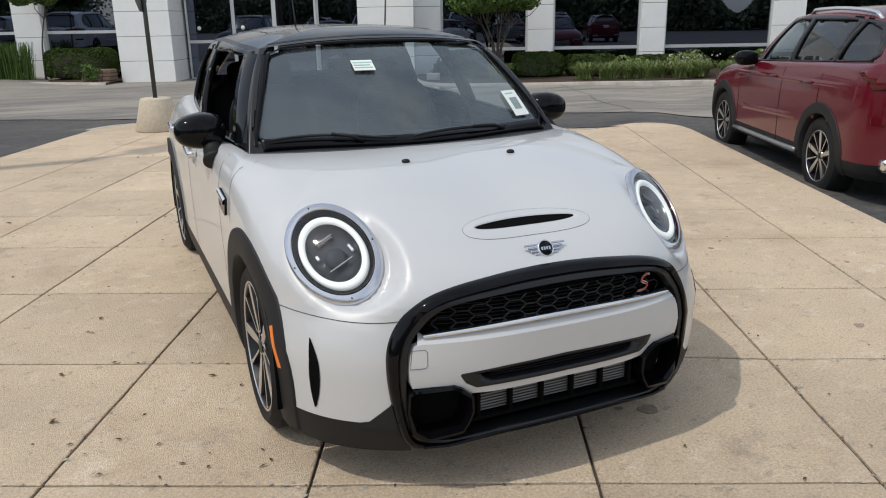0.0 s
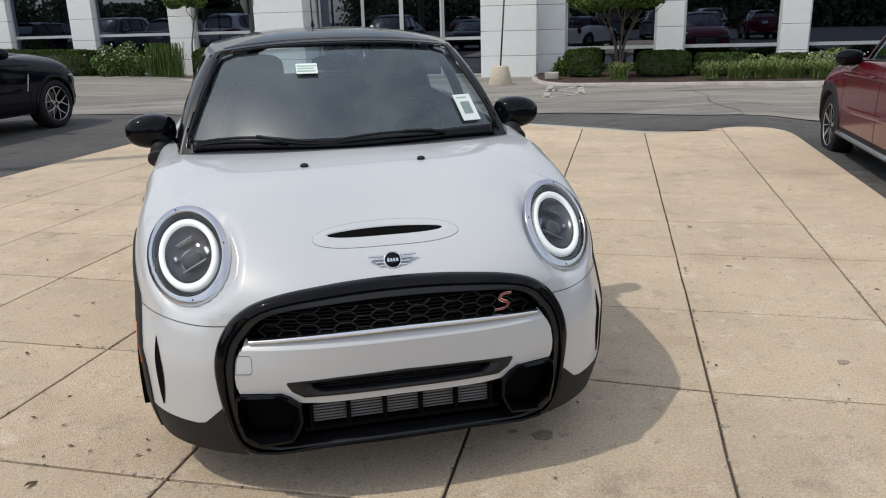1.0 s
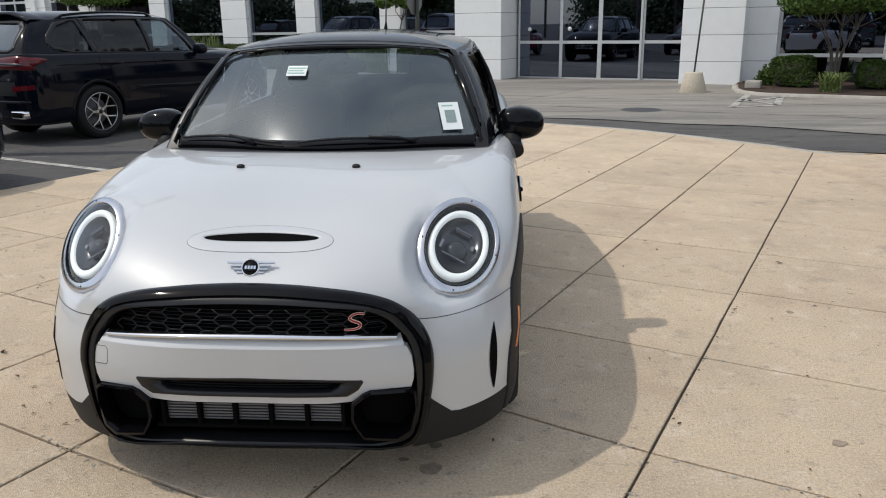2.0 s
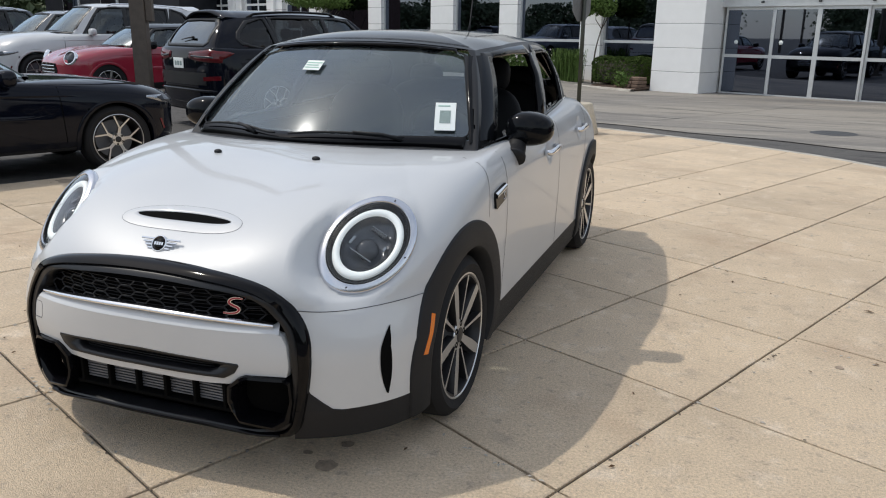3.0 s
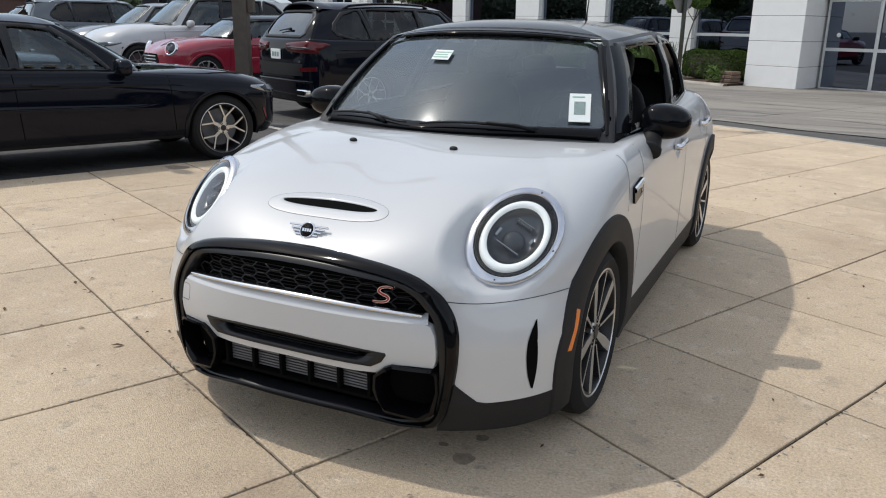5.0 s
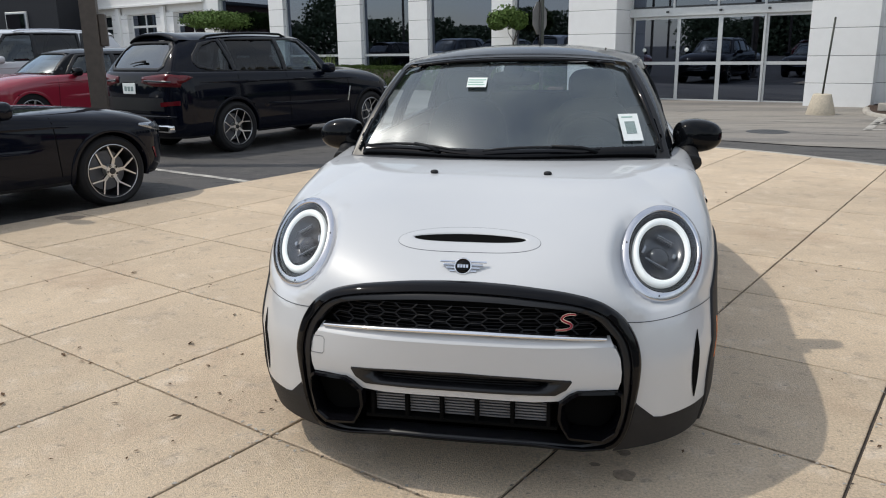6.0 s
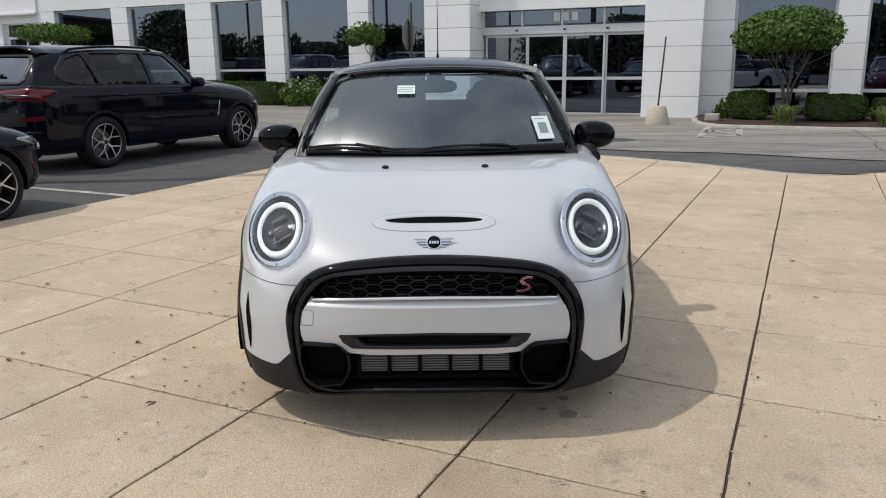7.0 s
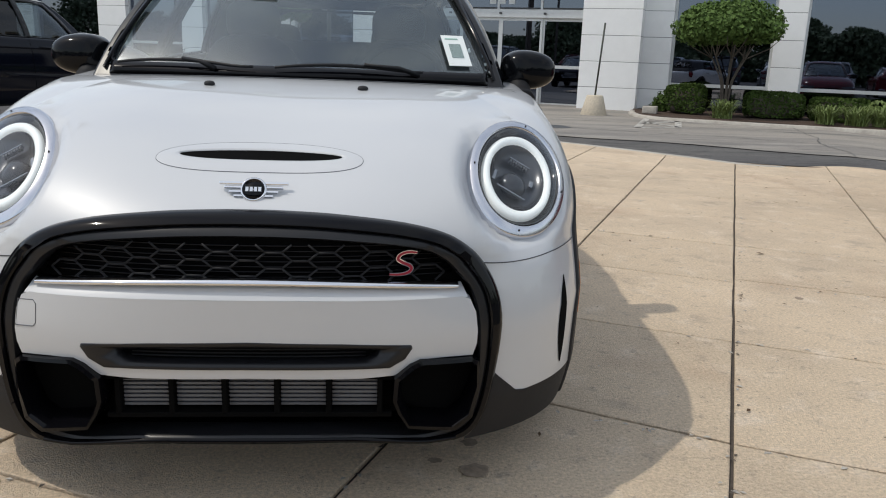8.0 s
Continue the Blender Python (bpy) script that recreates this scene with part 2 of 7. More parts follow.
def densify(poly, step):
    out = []
    for k in range(len(poly)):
        a, b = np.array(poly[k], float), np.array(poly[(k + 1) % len(poly)], float)
        n = max(1, int(np.linalg.norm(b - a) / step))
        out += [tuple(a + (b - a) * s / n) for s in range(n)]
    return out


def sheet(poly, to3d, step=0.03, depth=0.0, back=None, holes=(), bm=None):
    """A filled outline laid on a surface: to3d maps (a, b) to a place; depth: thickness along back."""
    bm = bm or bmesh.new()
    loops = [densify(poly, step)] + [densify(h, step) for h in holes]
    pts, edges = [], []
    for lp in loops:
        o = len(pts)
        pts += lp
        edges += [(o + k, o + (k + 1) % len(lp)) for k in range(len(lp))]
    xs, ys = [p[0] for p in poly], [p[1] for p in poly]
    na, nb = int((max(xs) - min(xs)) / step), int((max(ys) - min(ys)) / step)
    for i in range(1, na):
        for j in range(1, nb):
            q = (min(xs) + (max(xs) - min(xs)) * (i + 0.13 * (j % 2)) / na, min(ys) + (max(ys) - min(ys)) * j / nb)
            if inside2(q, poly) and not any(inside2(q, h) for h in holes):
                if min((q[0] - b[0]) ** 2 + (q[1] - b[1]) ** 2 for lp in loops for b in lp) > (0.45 * step) ** 2:
                    pts.append(q)
    co, _, faces, _, _, _ = geometry.delaunay_2d_cdt([Vector(p) for p in pts], edges, [], 0, 1e-6)
    keep = []
    for f in faces:
        c = sum((co[k] for k in f), Vector((0, 0))) / len(f)
        if inside2(c, poly) and not any(inside2(c, h) for h in holes):
            keep.append(f)
    top = [bm.verts.new(to3d(p.x, p.y)) for p in co]
    bot = [bm.verts.new(v.co + back * depth) for v in top] if depth else None
    count = {}
    for f in keep:
        try:
            bm.faces.new([top[k] for k in f])
            if depth:
                bm.faces.new([bot[k] for k in reversed(f)])
        except ValueError:
            continue
        for k in range(len(f)):
            e = (f[k], f[(k + 1) % len(f)])
            count[e] = count.get(e, 0) + 1
    if depth:
        for (a, b) in list(count):
            if (b, a) not in count:
                try:
                    bm.faces.new([top[a], bot[a], bot[b], top[b]])
                except ValueError:
                    pass
    loose = [v for v in bm.verts if not v.link_faces]
    bmesh.ops.delete(bm, geom=loose, context='VERTS')
    return bm


def ring_sheet(outer, inner, to3d, profile, bm=None):
    """A band between two outlines of equal count; profile: (share across, lift) pairs, lift along to3d's third value."""
    bm = bm or bmesh.new()
    rows = []
    for k, lift in profile:
        rows.append([to3d(o[0] + (i[0] - o[0]) * k, o[1] + (i[1] - o[1]) * k, lift) for o, i in zip(outer, inner)])
    add_grid(bm, rows, closed_u=True)
    return bm


def tube(pts, radius, sides=8, bm=None, closed=False, flat=1.0):
    """A round bar along points."""
    bm = bm or bmesh.new()
    P = [Vector(p) for p in pts]
    rows = []
    n = len(P)
    for k, p in enumerate(P):
        a = P[(k - 1) % n] if closed else P[max(k - 1, 0)]
        b = P[(k + 1) % n] if closed else P[min(k + 1, n - 1)]
        t = (b - a).normalized()
        up = Vector((0, 0, 1)) if abs(t.z) < 0.9 else Vector((0, 1, 0))
        s = t.cross(up).normalized()
        u = s.cross(t)
        r = radius[k] if isinstance(radius, (list, tuple)) else radius
        rows.append([p + (s * math.cos(q) + u * math.sin(q) * flat) * r for q in [2 * math.pi * i / sides for i in range(sides)]])
    add_grid(bm, rows, closed_u=True, closed_v=closed)
    if not closed:
        for row in (rows[0], rows[-1]):
            vs = [bm.verts.new(v) for v in row]
            bm.faces.new(vs)
        clean(bm, 1e-6)
    return bm


def blob(cx, cy, cz, rx, ry, rz, e=2.6, nu=28, nv=16, m=None, bm=None):
    """A rounded block (superellipsoid)."""
    bm = bm or bmesh.new()

    def pw(v):
        return math.copysign(abs(v) ** (2 / e), v)
    rows = []
    for j in range(nv + 1):
        ph = -math.pi / 2 + math.pi * j / nv
        row = []
        for i in range(nu):
            th = 2 * math.pi * i / nu
            p = Vector((cx + rx * pw(math.cos(ph)) * pw(math.cos(th)), cy + ry * pw(math.cos(ph)) * pw(math.sin(th)), cz + rz * pw(math.sin(ph))))
            row.append(m @ p if m is not None else p)
        rows.append(row)
    add_grid(bm, rows, closed_u=True)
    return clean(bm, 1e-5)


# ---- the car shell ----
class Shell:
    """Half of a car body as one grid of rows (height) and columns (round the car), nose at y = 0, facing -y."""

    def __init__(self, L, w, yf, df, nf, dr, nr, zlow, zmid, cowl_y, cowl_z, cowl_x, belt_z, belt_x, tail_z,
                 roof_f, roof_x, roof_z, roof_r, crown, n_nose=1.6, n_corner=2.2, n_side=3.0, n_tail=3.0, low_in=0.05,
                 cols=(34, 64, 18), glass_bow=0.02, split_y=1.0, rear_belt=None, cowl_bow=0.2, nf_low=None, sockets=(), ups=16, taper=(0.03, 0.06), corner_y=0.09, cowl_gap=0.0, glass_rows=18, drop=0.0, df_low=None):
        self.L = L
        nfc, nsc, nrc = cols
        B = []
        for k in range(nfc):
            th = math.pi / 2 * k / nfc
            B.append((w * math.sin(th) ** (2 / nf), yf + df * (1 - math.cos(th) ** (2 / nf))))
        for k in range(nsc):
            f = k / nsc
            y = yf + df + (L - dr - yf - df) * f
            B.append((w, y))
        for k in range(nrc + 1):
            th = math.pi / 2 * k / nrc
            B.append((w * math.cos(th) ** (2 / nr) if k < nrc else 0.0, L - dr + dr * math.sin(th) ** (2 / nr)))
        B = np.array(B)
        s = np.concatenate([[0], np.cumsum(np.linalg.norm(np.diff(B, axis=0), axis=1))])
        self.B, self.s = B, s
        sc = float(np.interp(split_y, B[:nfc + nsc, 1], s[:nfc + nsc]))
        tail_y = L - 0.10 if rear_belt is None else rear_belt
        yend = L - min(dr * 0.75, 0.34)
        send = float(np.interp(yend, B[:-2, 1], s[:-2]))
        T, R, n = [], [], []
        for k in range(len(B)):
            if s[k] <= sc:
                q = s[k] / sc
                T.append((cowl_x * q ** 0.95, cowl_y + cowl_bow * q ** 2.4, cowl_z - (cowl_z - belt_z) * q ** 2))
                R.append((roof_x * 0.93 * q ** 0.95, roof_f + corner_y * q ** 2.6, roof_z - 0.035 * q ** 2.2))
                a = min(1.0, q / 0.5)
                nn = n_nose + (n_corner - n_nose) * a * a * (3 - 2 * a)
                if q > 0.6:
                    nn = n_corner + (n_side - n_corner) * (q - 0.6) / 0.4
            elif s[k] <= send:
                f = (s[k] - sc) / (send - sc)
                g = min(1.0, f / 0.18)
                g = g * g * (3 - 2 * g)
                T.append((cowl_x + (belt_x - cowl_x) * g - taper[0] * f ** 3.5, cowl_y + cowl_bow + (tail_y - 0.12 - cowl_y - cowl_bow) * f, belt_z + (tail_z - belt_z) * f - drop * max(0.0, (f - 0.70) / 0.30) ** 2))
                R.append((roof_x * (0.93 + 0.07 * g) - taper[1] * f ** 5, roof_f + corner_y + (roof_r - 0.12 - roof_f - corner_y) * f, roof_z - 0.035 + 0.045 * math.sin(math.pi * min(1, f * 1.1)) - 0.02 * f))
                nn = n_side + (n_tail - n_side) * max(0, (f - 0.8) / 0.2)
            else:
                f = (s[k] - send) / (s[-1] - send)
                c, sn = math.cos(f * math.pi / 2) ** 0.6, math.sin(f * math.pi / 2) ** 0.6
                T.append(((belt_x - taper[0]) * c, tail_y - 0.12 + 0.12 * sn, tail_z - drop))
                R.append(((roof_x - taper[1]) * c, roof_r - 0.12 + 0.12 * sn, roof_z - 0.055))
                nn = n_tail
            n.append(nn)
        self.T, self.R = np.array(T), np.array(R)
        zl = np.array(zlow + [zmid])
        rows, kinds = [], []
        for z in zl:
            t = (z - zl[0]) / (zmid - zl[0])
            nl = nf + ((nf_low or nf) - nf) * min(1.0, max(0.0, (zmid - z) / 0.14))
            dl = df + ((df_low or df) - df) * min(1.0, max(0.0, (zmid - z) / 0.14))
            Bz = B.copy()
            for k in range(nfc):
                th = math.pi / 2 * k / nfc
                Bz[k] = (w * math.sin(th) ** (2 / nl), yf + dl * (1 - math.cos(th) ** (2 / nl)))
            ins = low_in * max(0.0, 1 - t / 0.28) ** 1.6 + 0.012 * (1 - t)
            rows.append([Vector((max(0, b[0] - ins * min(1, b[0] / 0.3)), b[1] + ins * (1 if b[1] < 1 else -1 if b[1] > L - 1 else 0) * (1 - min(1, b[0] / w) ** 6), z)) for b in Bz])
            kinds.append("low")
        for j in range(1, ups + 1):
            ph = math.pi / 2 * j / ups
            row = []
            for k in range(len(B)):
                m = n[k]
                h, g = math.sin(ph) ** (2 / m), 1 - max(0.0, math.cos(ph)) ** (2 / m)
                row.append(Vector((B[k][0] + (T[k][0] - B[k][0]) * g, B[k][1] + (T[k][1] - B[k][1]) * g, zmid + (T[k][2] - zmid) * h)))
            rows.append(row)
            kinds.append("up")
        foot = []
        for k in range(len(B)):
            q = min(1.0, s[k] / sc)
            foot.append(Vector(T[k]) + Vector((0, cowl_gap * (0.30 + 0.70 * (3 - 2 * min(1.0, q / 0.7)) * min(1.0, q / 0.7) ** 2) * (1 - q ** 5), 0)))
        self.foot = foot
        if cowl_gap:
            rows.append(foot)
            kinds.append("cowl")
        for j in range(1, glass_rows + 1):
            f = j / glass_rows
            row = []
            for k in range(len(B)):
                p = foot[k].lerp(Vector(R[k]), f)
                out = Vector((T[k][0], T[k][1] - L * 0.55, 0))
                out = out.normalized() if out.length > 0 else Vector((0, 1, 0))
                p += out * glass_bow * 4 * f * (1 - f) + Vector((0, 0, glass_bow * 0.8 * 4 * f * (1 - f)))
                row.append(p)
            rows.append(row)
            kinds.append("glass")
        for j in range(1, 11):
            f = j / 10
            row = []
            for k in range(len(B)):
                r = R[k]
                py = min(max(r[1], roof_f + 0.45), roof_r - 0.35)
                px = 0.0
                u = (py - roof_f) / (roof_r - roof_f)
                pz = roof_z + crown * math.sin(math.pi * (0.18 + 0.62 * u)) ** 0.8
                x, y = r[0] + (px - r[0]) * f, r[1] + (py - r[1]) * f
                row.append(Vector((x, y, r[2] + (pz - r[2]) * (1 - (1 - f) ** 2.4))))
            rows.append(row)
            kinds.append("roof")
        for inv, nr, rad in sockets:
            for row in rows[len(zl) - 1:len(zl) + ups]:
                for p in row:
                    d = inv @ p
                    h, r = d.z, math.hypot(d.x, d.y)
                    lim = -0.010 if r < rad else -0.010 + (r - rad) * 0.95
                    if h > lim and r < rad + 0.16 and h < 0.3:
                        p -= nr * (h - lim)
                    low = -0.008 - max(0.0, r - rad) * 1.1
                    if -0.06 < h < low and r < rad + 0.05:
                        p += nr * (low - h)
        self.rows, self.kinds = rows, kinds
        self.first = int(np.searchsorted(s, sc))
        self.last = int(np.searchsorted(s, send))
        bm = bmesh.new()
        self.fill(bm, lambda kind, c: True)
        self.tree = BVHTree.FromBMesh(bm)
        bm.free()

    def fill(self, bm, keep):
        """Adds both halves of all faces for which keep(kind, centre) holds."""
        H, W = len(self.rows), len(self.rows[0])
        mask = [[False] * W for _ in range(H)]
        for j in range(H - 1):
            for i in range(W - 1):
                c = (self.rows[j][i] + self.rows[j][i + 1] + self.rows[j + 1][i] + self.rows[j + 1][i + 1]) / 4
                mask[j][i] = keep(self.kinds[j + 1], c)
        add_grid(bm, self.rows, mask=mask)
        add_grid(bm, [[Vector((-p.x, p.y, p.z)) for p in row] for row in self.rows], mask=mask)
        return clean(bm, 2e-5)

    def front(self, x, z, lift=0.0):
        """The place on the nose at (x, z), lifted forward."""
        hit, nrm, _, _ = self.tree.ray_cast(Vector((x, -2, z)), Vector((0, 1, 0)))
        if hit is None:
            hit, nrm, _, _ = self.tree.find_nearest(Vector((x, 0.3, z)))
        return hit + Vector((0, -lift, 0))

    def side(self, y, z, lift=0.0, sign=1):
        hit, nrm, _, _ = self.tree.ray_cast(Vector((2.5 * sign, y, z)), Vector((-sign, 0, 0)))
        if hit is None or hit.x * sign < 0.2:
            hit, nrm, _, _ = self.tree.find_nearest(Vector((0.85 * sign, y, z)))
        return hit + Vector((lift * sign, 0, 0))

    def above(self, x, y, lift=0.0):
        hit, nrm, _, _ = self.tree.ray_cast(Vector((x, y, 3)), Vector((0, 0, -1)))
        if hit is None:
            hit, nrm, _, _ = self.tree.find_nearest(Vector((x, y, 0.8)))
        return hit + Vector((0, 0, lift))

    def near(self, p):
        hit, nrm, _, _ = self.tree.find_nearest(Vector(p))
        c = Vector((0, self.L / 2, 0.6))
        if nrm.dot(hit - c) < 0:
            nrm = -nrm
        return hit, nrm

    def ribbon(self, pts, width, lift=0.0015, bm=None):
        """A narrow strip along points, laid on the surface."""
        bm = bm or bmesh.new()
        N = [self.near(p) for p in pts]
        rows = []
        for k in range(len(N)):
            a, b = N[max(k - 1, 0)][0], N[min(k + 1, len(N) - 1)][0]
            p, nr = N[k]
            sd = nr.cross(b - a)
            sd = sd.normalized() * width / 2 if sd.length > 1e-9 else Vector((0, 0, width / 2))
            rows.append([p - sd + nr * lift, p + nr * lift * 1.5, p + sd + nr * lift])
        add_grid(bm, rows)
        return bm

    def belt_at(self, y):
        return float(np.interp(y, self.T[self.first:self.last, 1], self.T[self.first:self.last, 2]))

    def rail_at(self, y):
        return float(np.interp(y, self.R[self.first:self.last, 1], self.R[self.first:self.last, 2]))

    def back(self, x, z, lift=0.0):
        hit, nrm, _, _ = self.tree.ray_cast(Vector((x, self.L + 2, z)), Vector((0, -1, 0)))
        if hit is None:
            hit, nrm, _, _ = self.tree.find_nearest(Vector((x, self.L - 0.4, z)))
        return hit + Vector((0, lift, 0))


def grow(poly, d):
    """An outline set outward by d."""
    n = len(poly)
    area = sum(poly[k][0] * poly[(k + 1) % n][1] - poly[(k + 1) % n][0] * poly[k][1] for k in range(n))
    sg = 1 if area > 0 else -1
    out = []
    for k in range(n):
        p, a, b = Vector(poly[k]), Vector(poly[k - 1]), Vector(poly[(k + 1) % n])
        e, f = (p - a).normalized(), (b - p).normalized()
        n1, n2 = Vector((e.y, -e.x)) * sg, Vector((f.y, -f.x)) * sg
        m = (n1 + n2)
        m = m / max(0.5, m.length_squared / 2)
        q = p + m * d
        out.append((q.x, q.y))
    return out


def cut_between(poly, a, b, lean=0.0, z0=1.0):
    """The part of an outline between two slanting lines y = a and y = b."""
    for lim, keep_more in ((a, True), (b, False)):
        out = []
        val = [(p[0] - lim - lean * (p[1] - z0)) * (1 if keep_more else -1) for p in poly]
        for k in range(len(poly)):
            p, q, u, v = poly[k - 1], poly[k], val[k - 1], val[k]
            if (u < 0) != (v < 0):
                t = u / (u - v)
                out.append((p[0] + (q[0] - p[0]) * t, p[1] + (q[1] - p[1]) * t))
            if v >= 0:
                out.append(q)
        poly = out
        if not poly:
            return poly
    return poly


def greenhouse(car, sh, screen, sides, rear, top, rim_mat, side_glass, screen_glass, rear_glass, band=0.05, slack=0.028, lowered=False, slim=0.05, front_glass=None):
    """Pillars, window frames and panes; screen and rear in (x, z), sides in (y, z)."""
    y_mid = float(sh.R[sh.first][1])

    def drawn(poly, low, high):
        """The outline with its lower points moved by low and its upper ones by high."""
        half = (min(b for a, b in poly) + max(b for a, b in poly)) / 2
        return [(a, b + (low if b < half else high)) for a, b in poly]
    cut_s, cut_r, cut_w = grow(screen, slack), drawn(grow(rear, slack), 0.0, 0.035), [drawn(grow(p, slack), -0.030, 0.0) for p in sides]

    def keep(kind, c):
        if kind != "glass":
            return False
        if c.y < y_mid + 0.1 and inside2((c.x, c.z), cut_s):
            return False
        if c.y > sh.L - 1.3 and inside2((c.x, c.z), cut_r) and abs(sh.back(c.x, c.z).y - c.y) < 0.05:
            return False
        return not any(inside2((c.y, c.z), p) for p in cut_w if abs(c.x) > 0.4)
    part("pillar_frame", sh.fill(bmesh.new(), keep), top, car)
    nf = sh.first
    foot_x, foot_z = [p.x for p in sh.foot[:nf]], [p.z for p in sh.foot[:nf]]
    head_x, head_z = [p[0] for p in sh.R[:nf]], [p[2] for p in sh.R[:nf]]
    edge_z, edge_x = zip(*sorted((p[1], p[0]) for p in screen if p[0] > 0.45 * max(q[0] for q in screen)))

    def trim(a, b):
        b = min(max(b, float(np.interp(abs(a), foot_x, foot_z)) + 0.004), float(np.interp(abs(a), head_x, head_z)) - 0.004)
        lim = float(np.interp(b, edge_z, edge_x)) + slim
        return (math.copysign(min(abs(a), lim), a), b)
    ring = [trim(a, b) for a, b in densify(grow(screen, band), 0.02)]
    part("screen_frame", sheet(ring, lambda a, b: sh.front(a, b, 0.007), 0.025, 0.012, Vector((0, 1, 0)), holes=[screen]), rim_mat, car)
    # the screen is a smooth grid that runs on under its frame
    n = int(sh.first * 0.955)
    at = [j for j, k in enumerate(sh.kinds) if k == "glass"][:-1]
    pane = bmesh.new()
    inward = Vector((0, 0.008, -0.008))
    add_grid(pane, [[Vector((-p.x, p.y, p.z)) + inward for p in reversed(sh.rows[j][1:n])] + [p + inward for p in sh.rows[j][:n]] for j in at])
    part("windscreen", pane, screen_glass, car)
    roof_x, roof_z = zip(*sorted((p[0], p[2]) for p in sh.R[sh.last:]))
    ring = [(a, min(b, float(np.interp(abs(a), roof_x, roof_z)) - 0.006)) for a, b in densify(grow(rear, band), 0.03)]
    part("rear_frame", sheet(ring, lambda a, b: sh.back(a, b, 0.004), 0.05, 0.012, Vector((0, -1, 0)), holes=[rear]), rim_mat, car)
    part("rear_window", sheet(grow(rear, 0.012), lambda a, b: sh.back(a, b, -0.012), 0.05), rear_glass, car)
    for poly in sides:
        pane_glass = front_glass if front_glass and poly is sides[0] else side_glass
        for sg in (-1, 1):
            ring = [(a, min(max(b, sh.belt_at(a) + 0.003), sh.rail_at(a) - 0.014)) for a, b in grow(poly, band)]
            part("window_frame", sheet(ring, lambda a, b: sh.side(a, b, 0.008, sg), 0.022, 0.03, Vector((-sg, 0, 0)), holes=[poly]), rim_mat, car)
            pane = poly
            if lowered:
                lo = [(a, b) for a, b in poly if b < sh.belt_at(a) + 0.04]
                pane = lo + [(a, b + 0.022) for a, b in reversed(lo)]
            o = part("side_window", sheet(grow(pane, 0.004) if not lowered else pane, lambda a, b: sh.side(a, b, -0.012, sg), 0.06), pane_glass, car, "lowered side window" if lowered else "")
            o.visible_shadow = False


# ---- wheels ----
WHEELS = {}


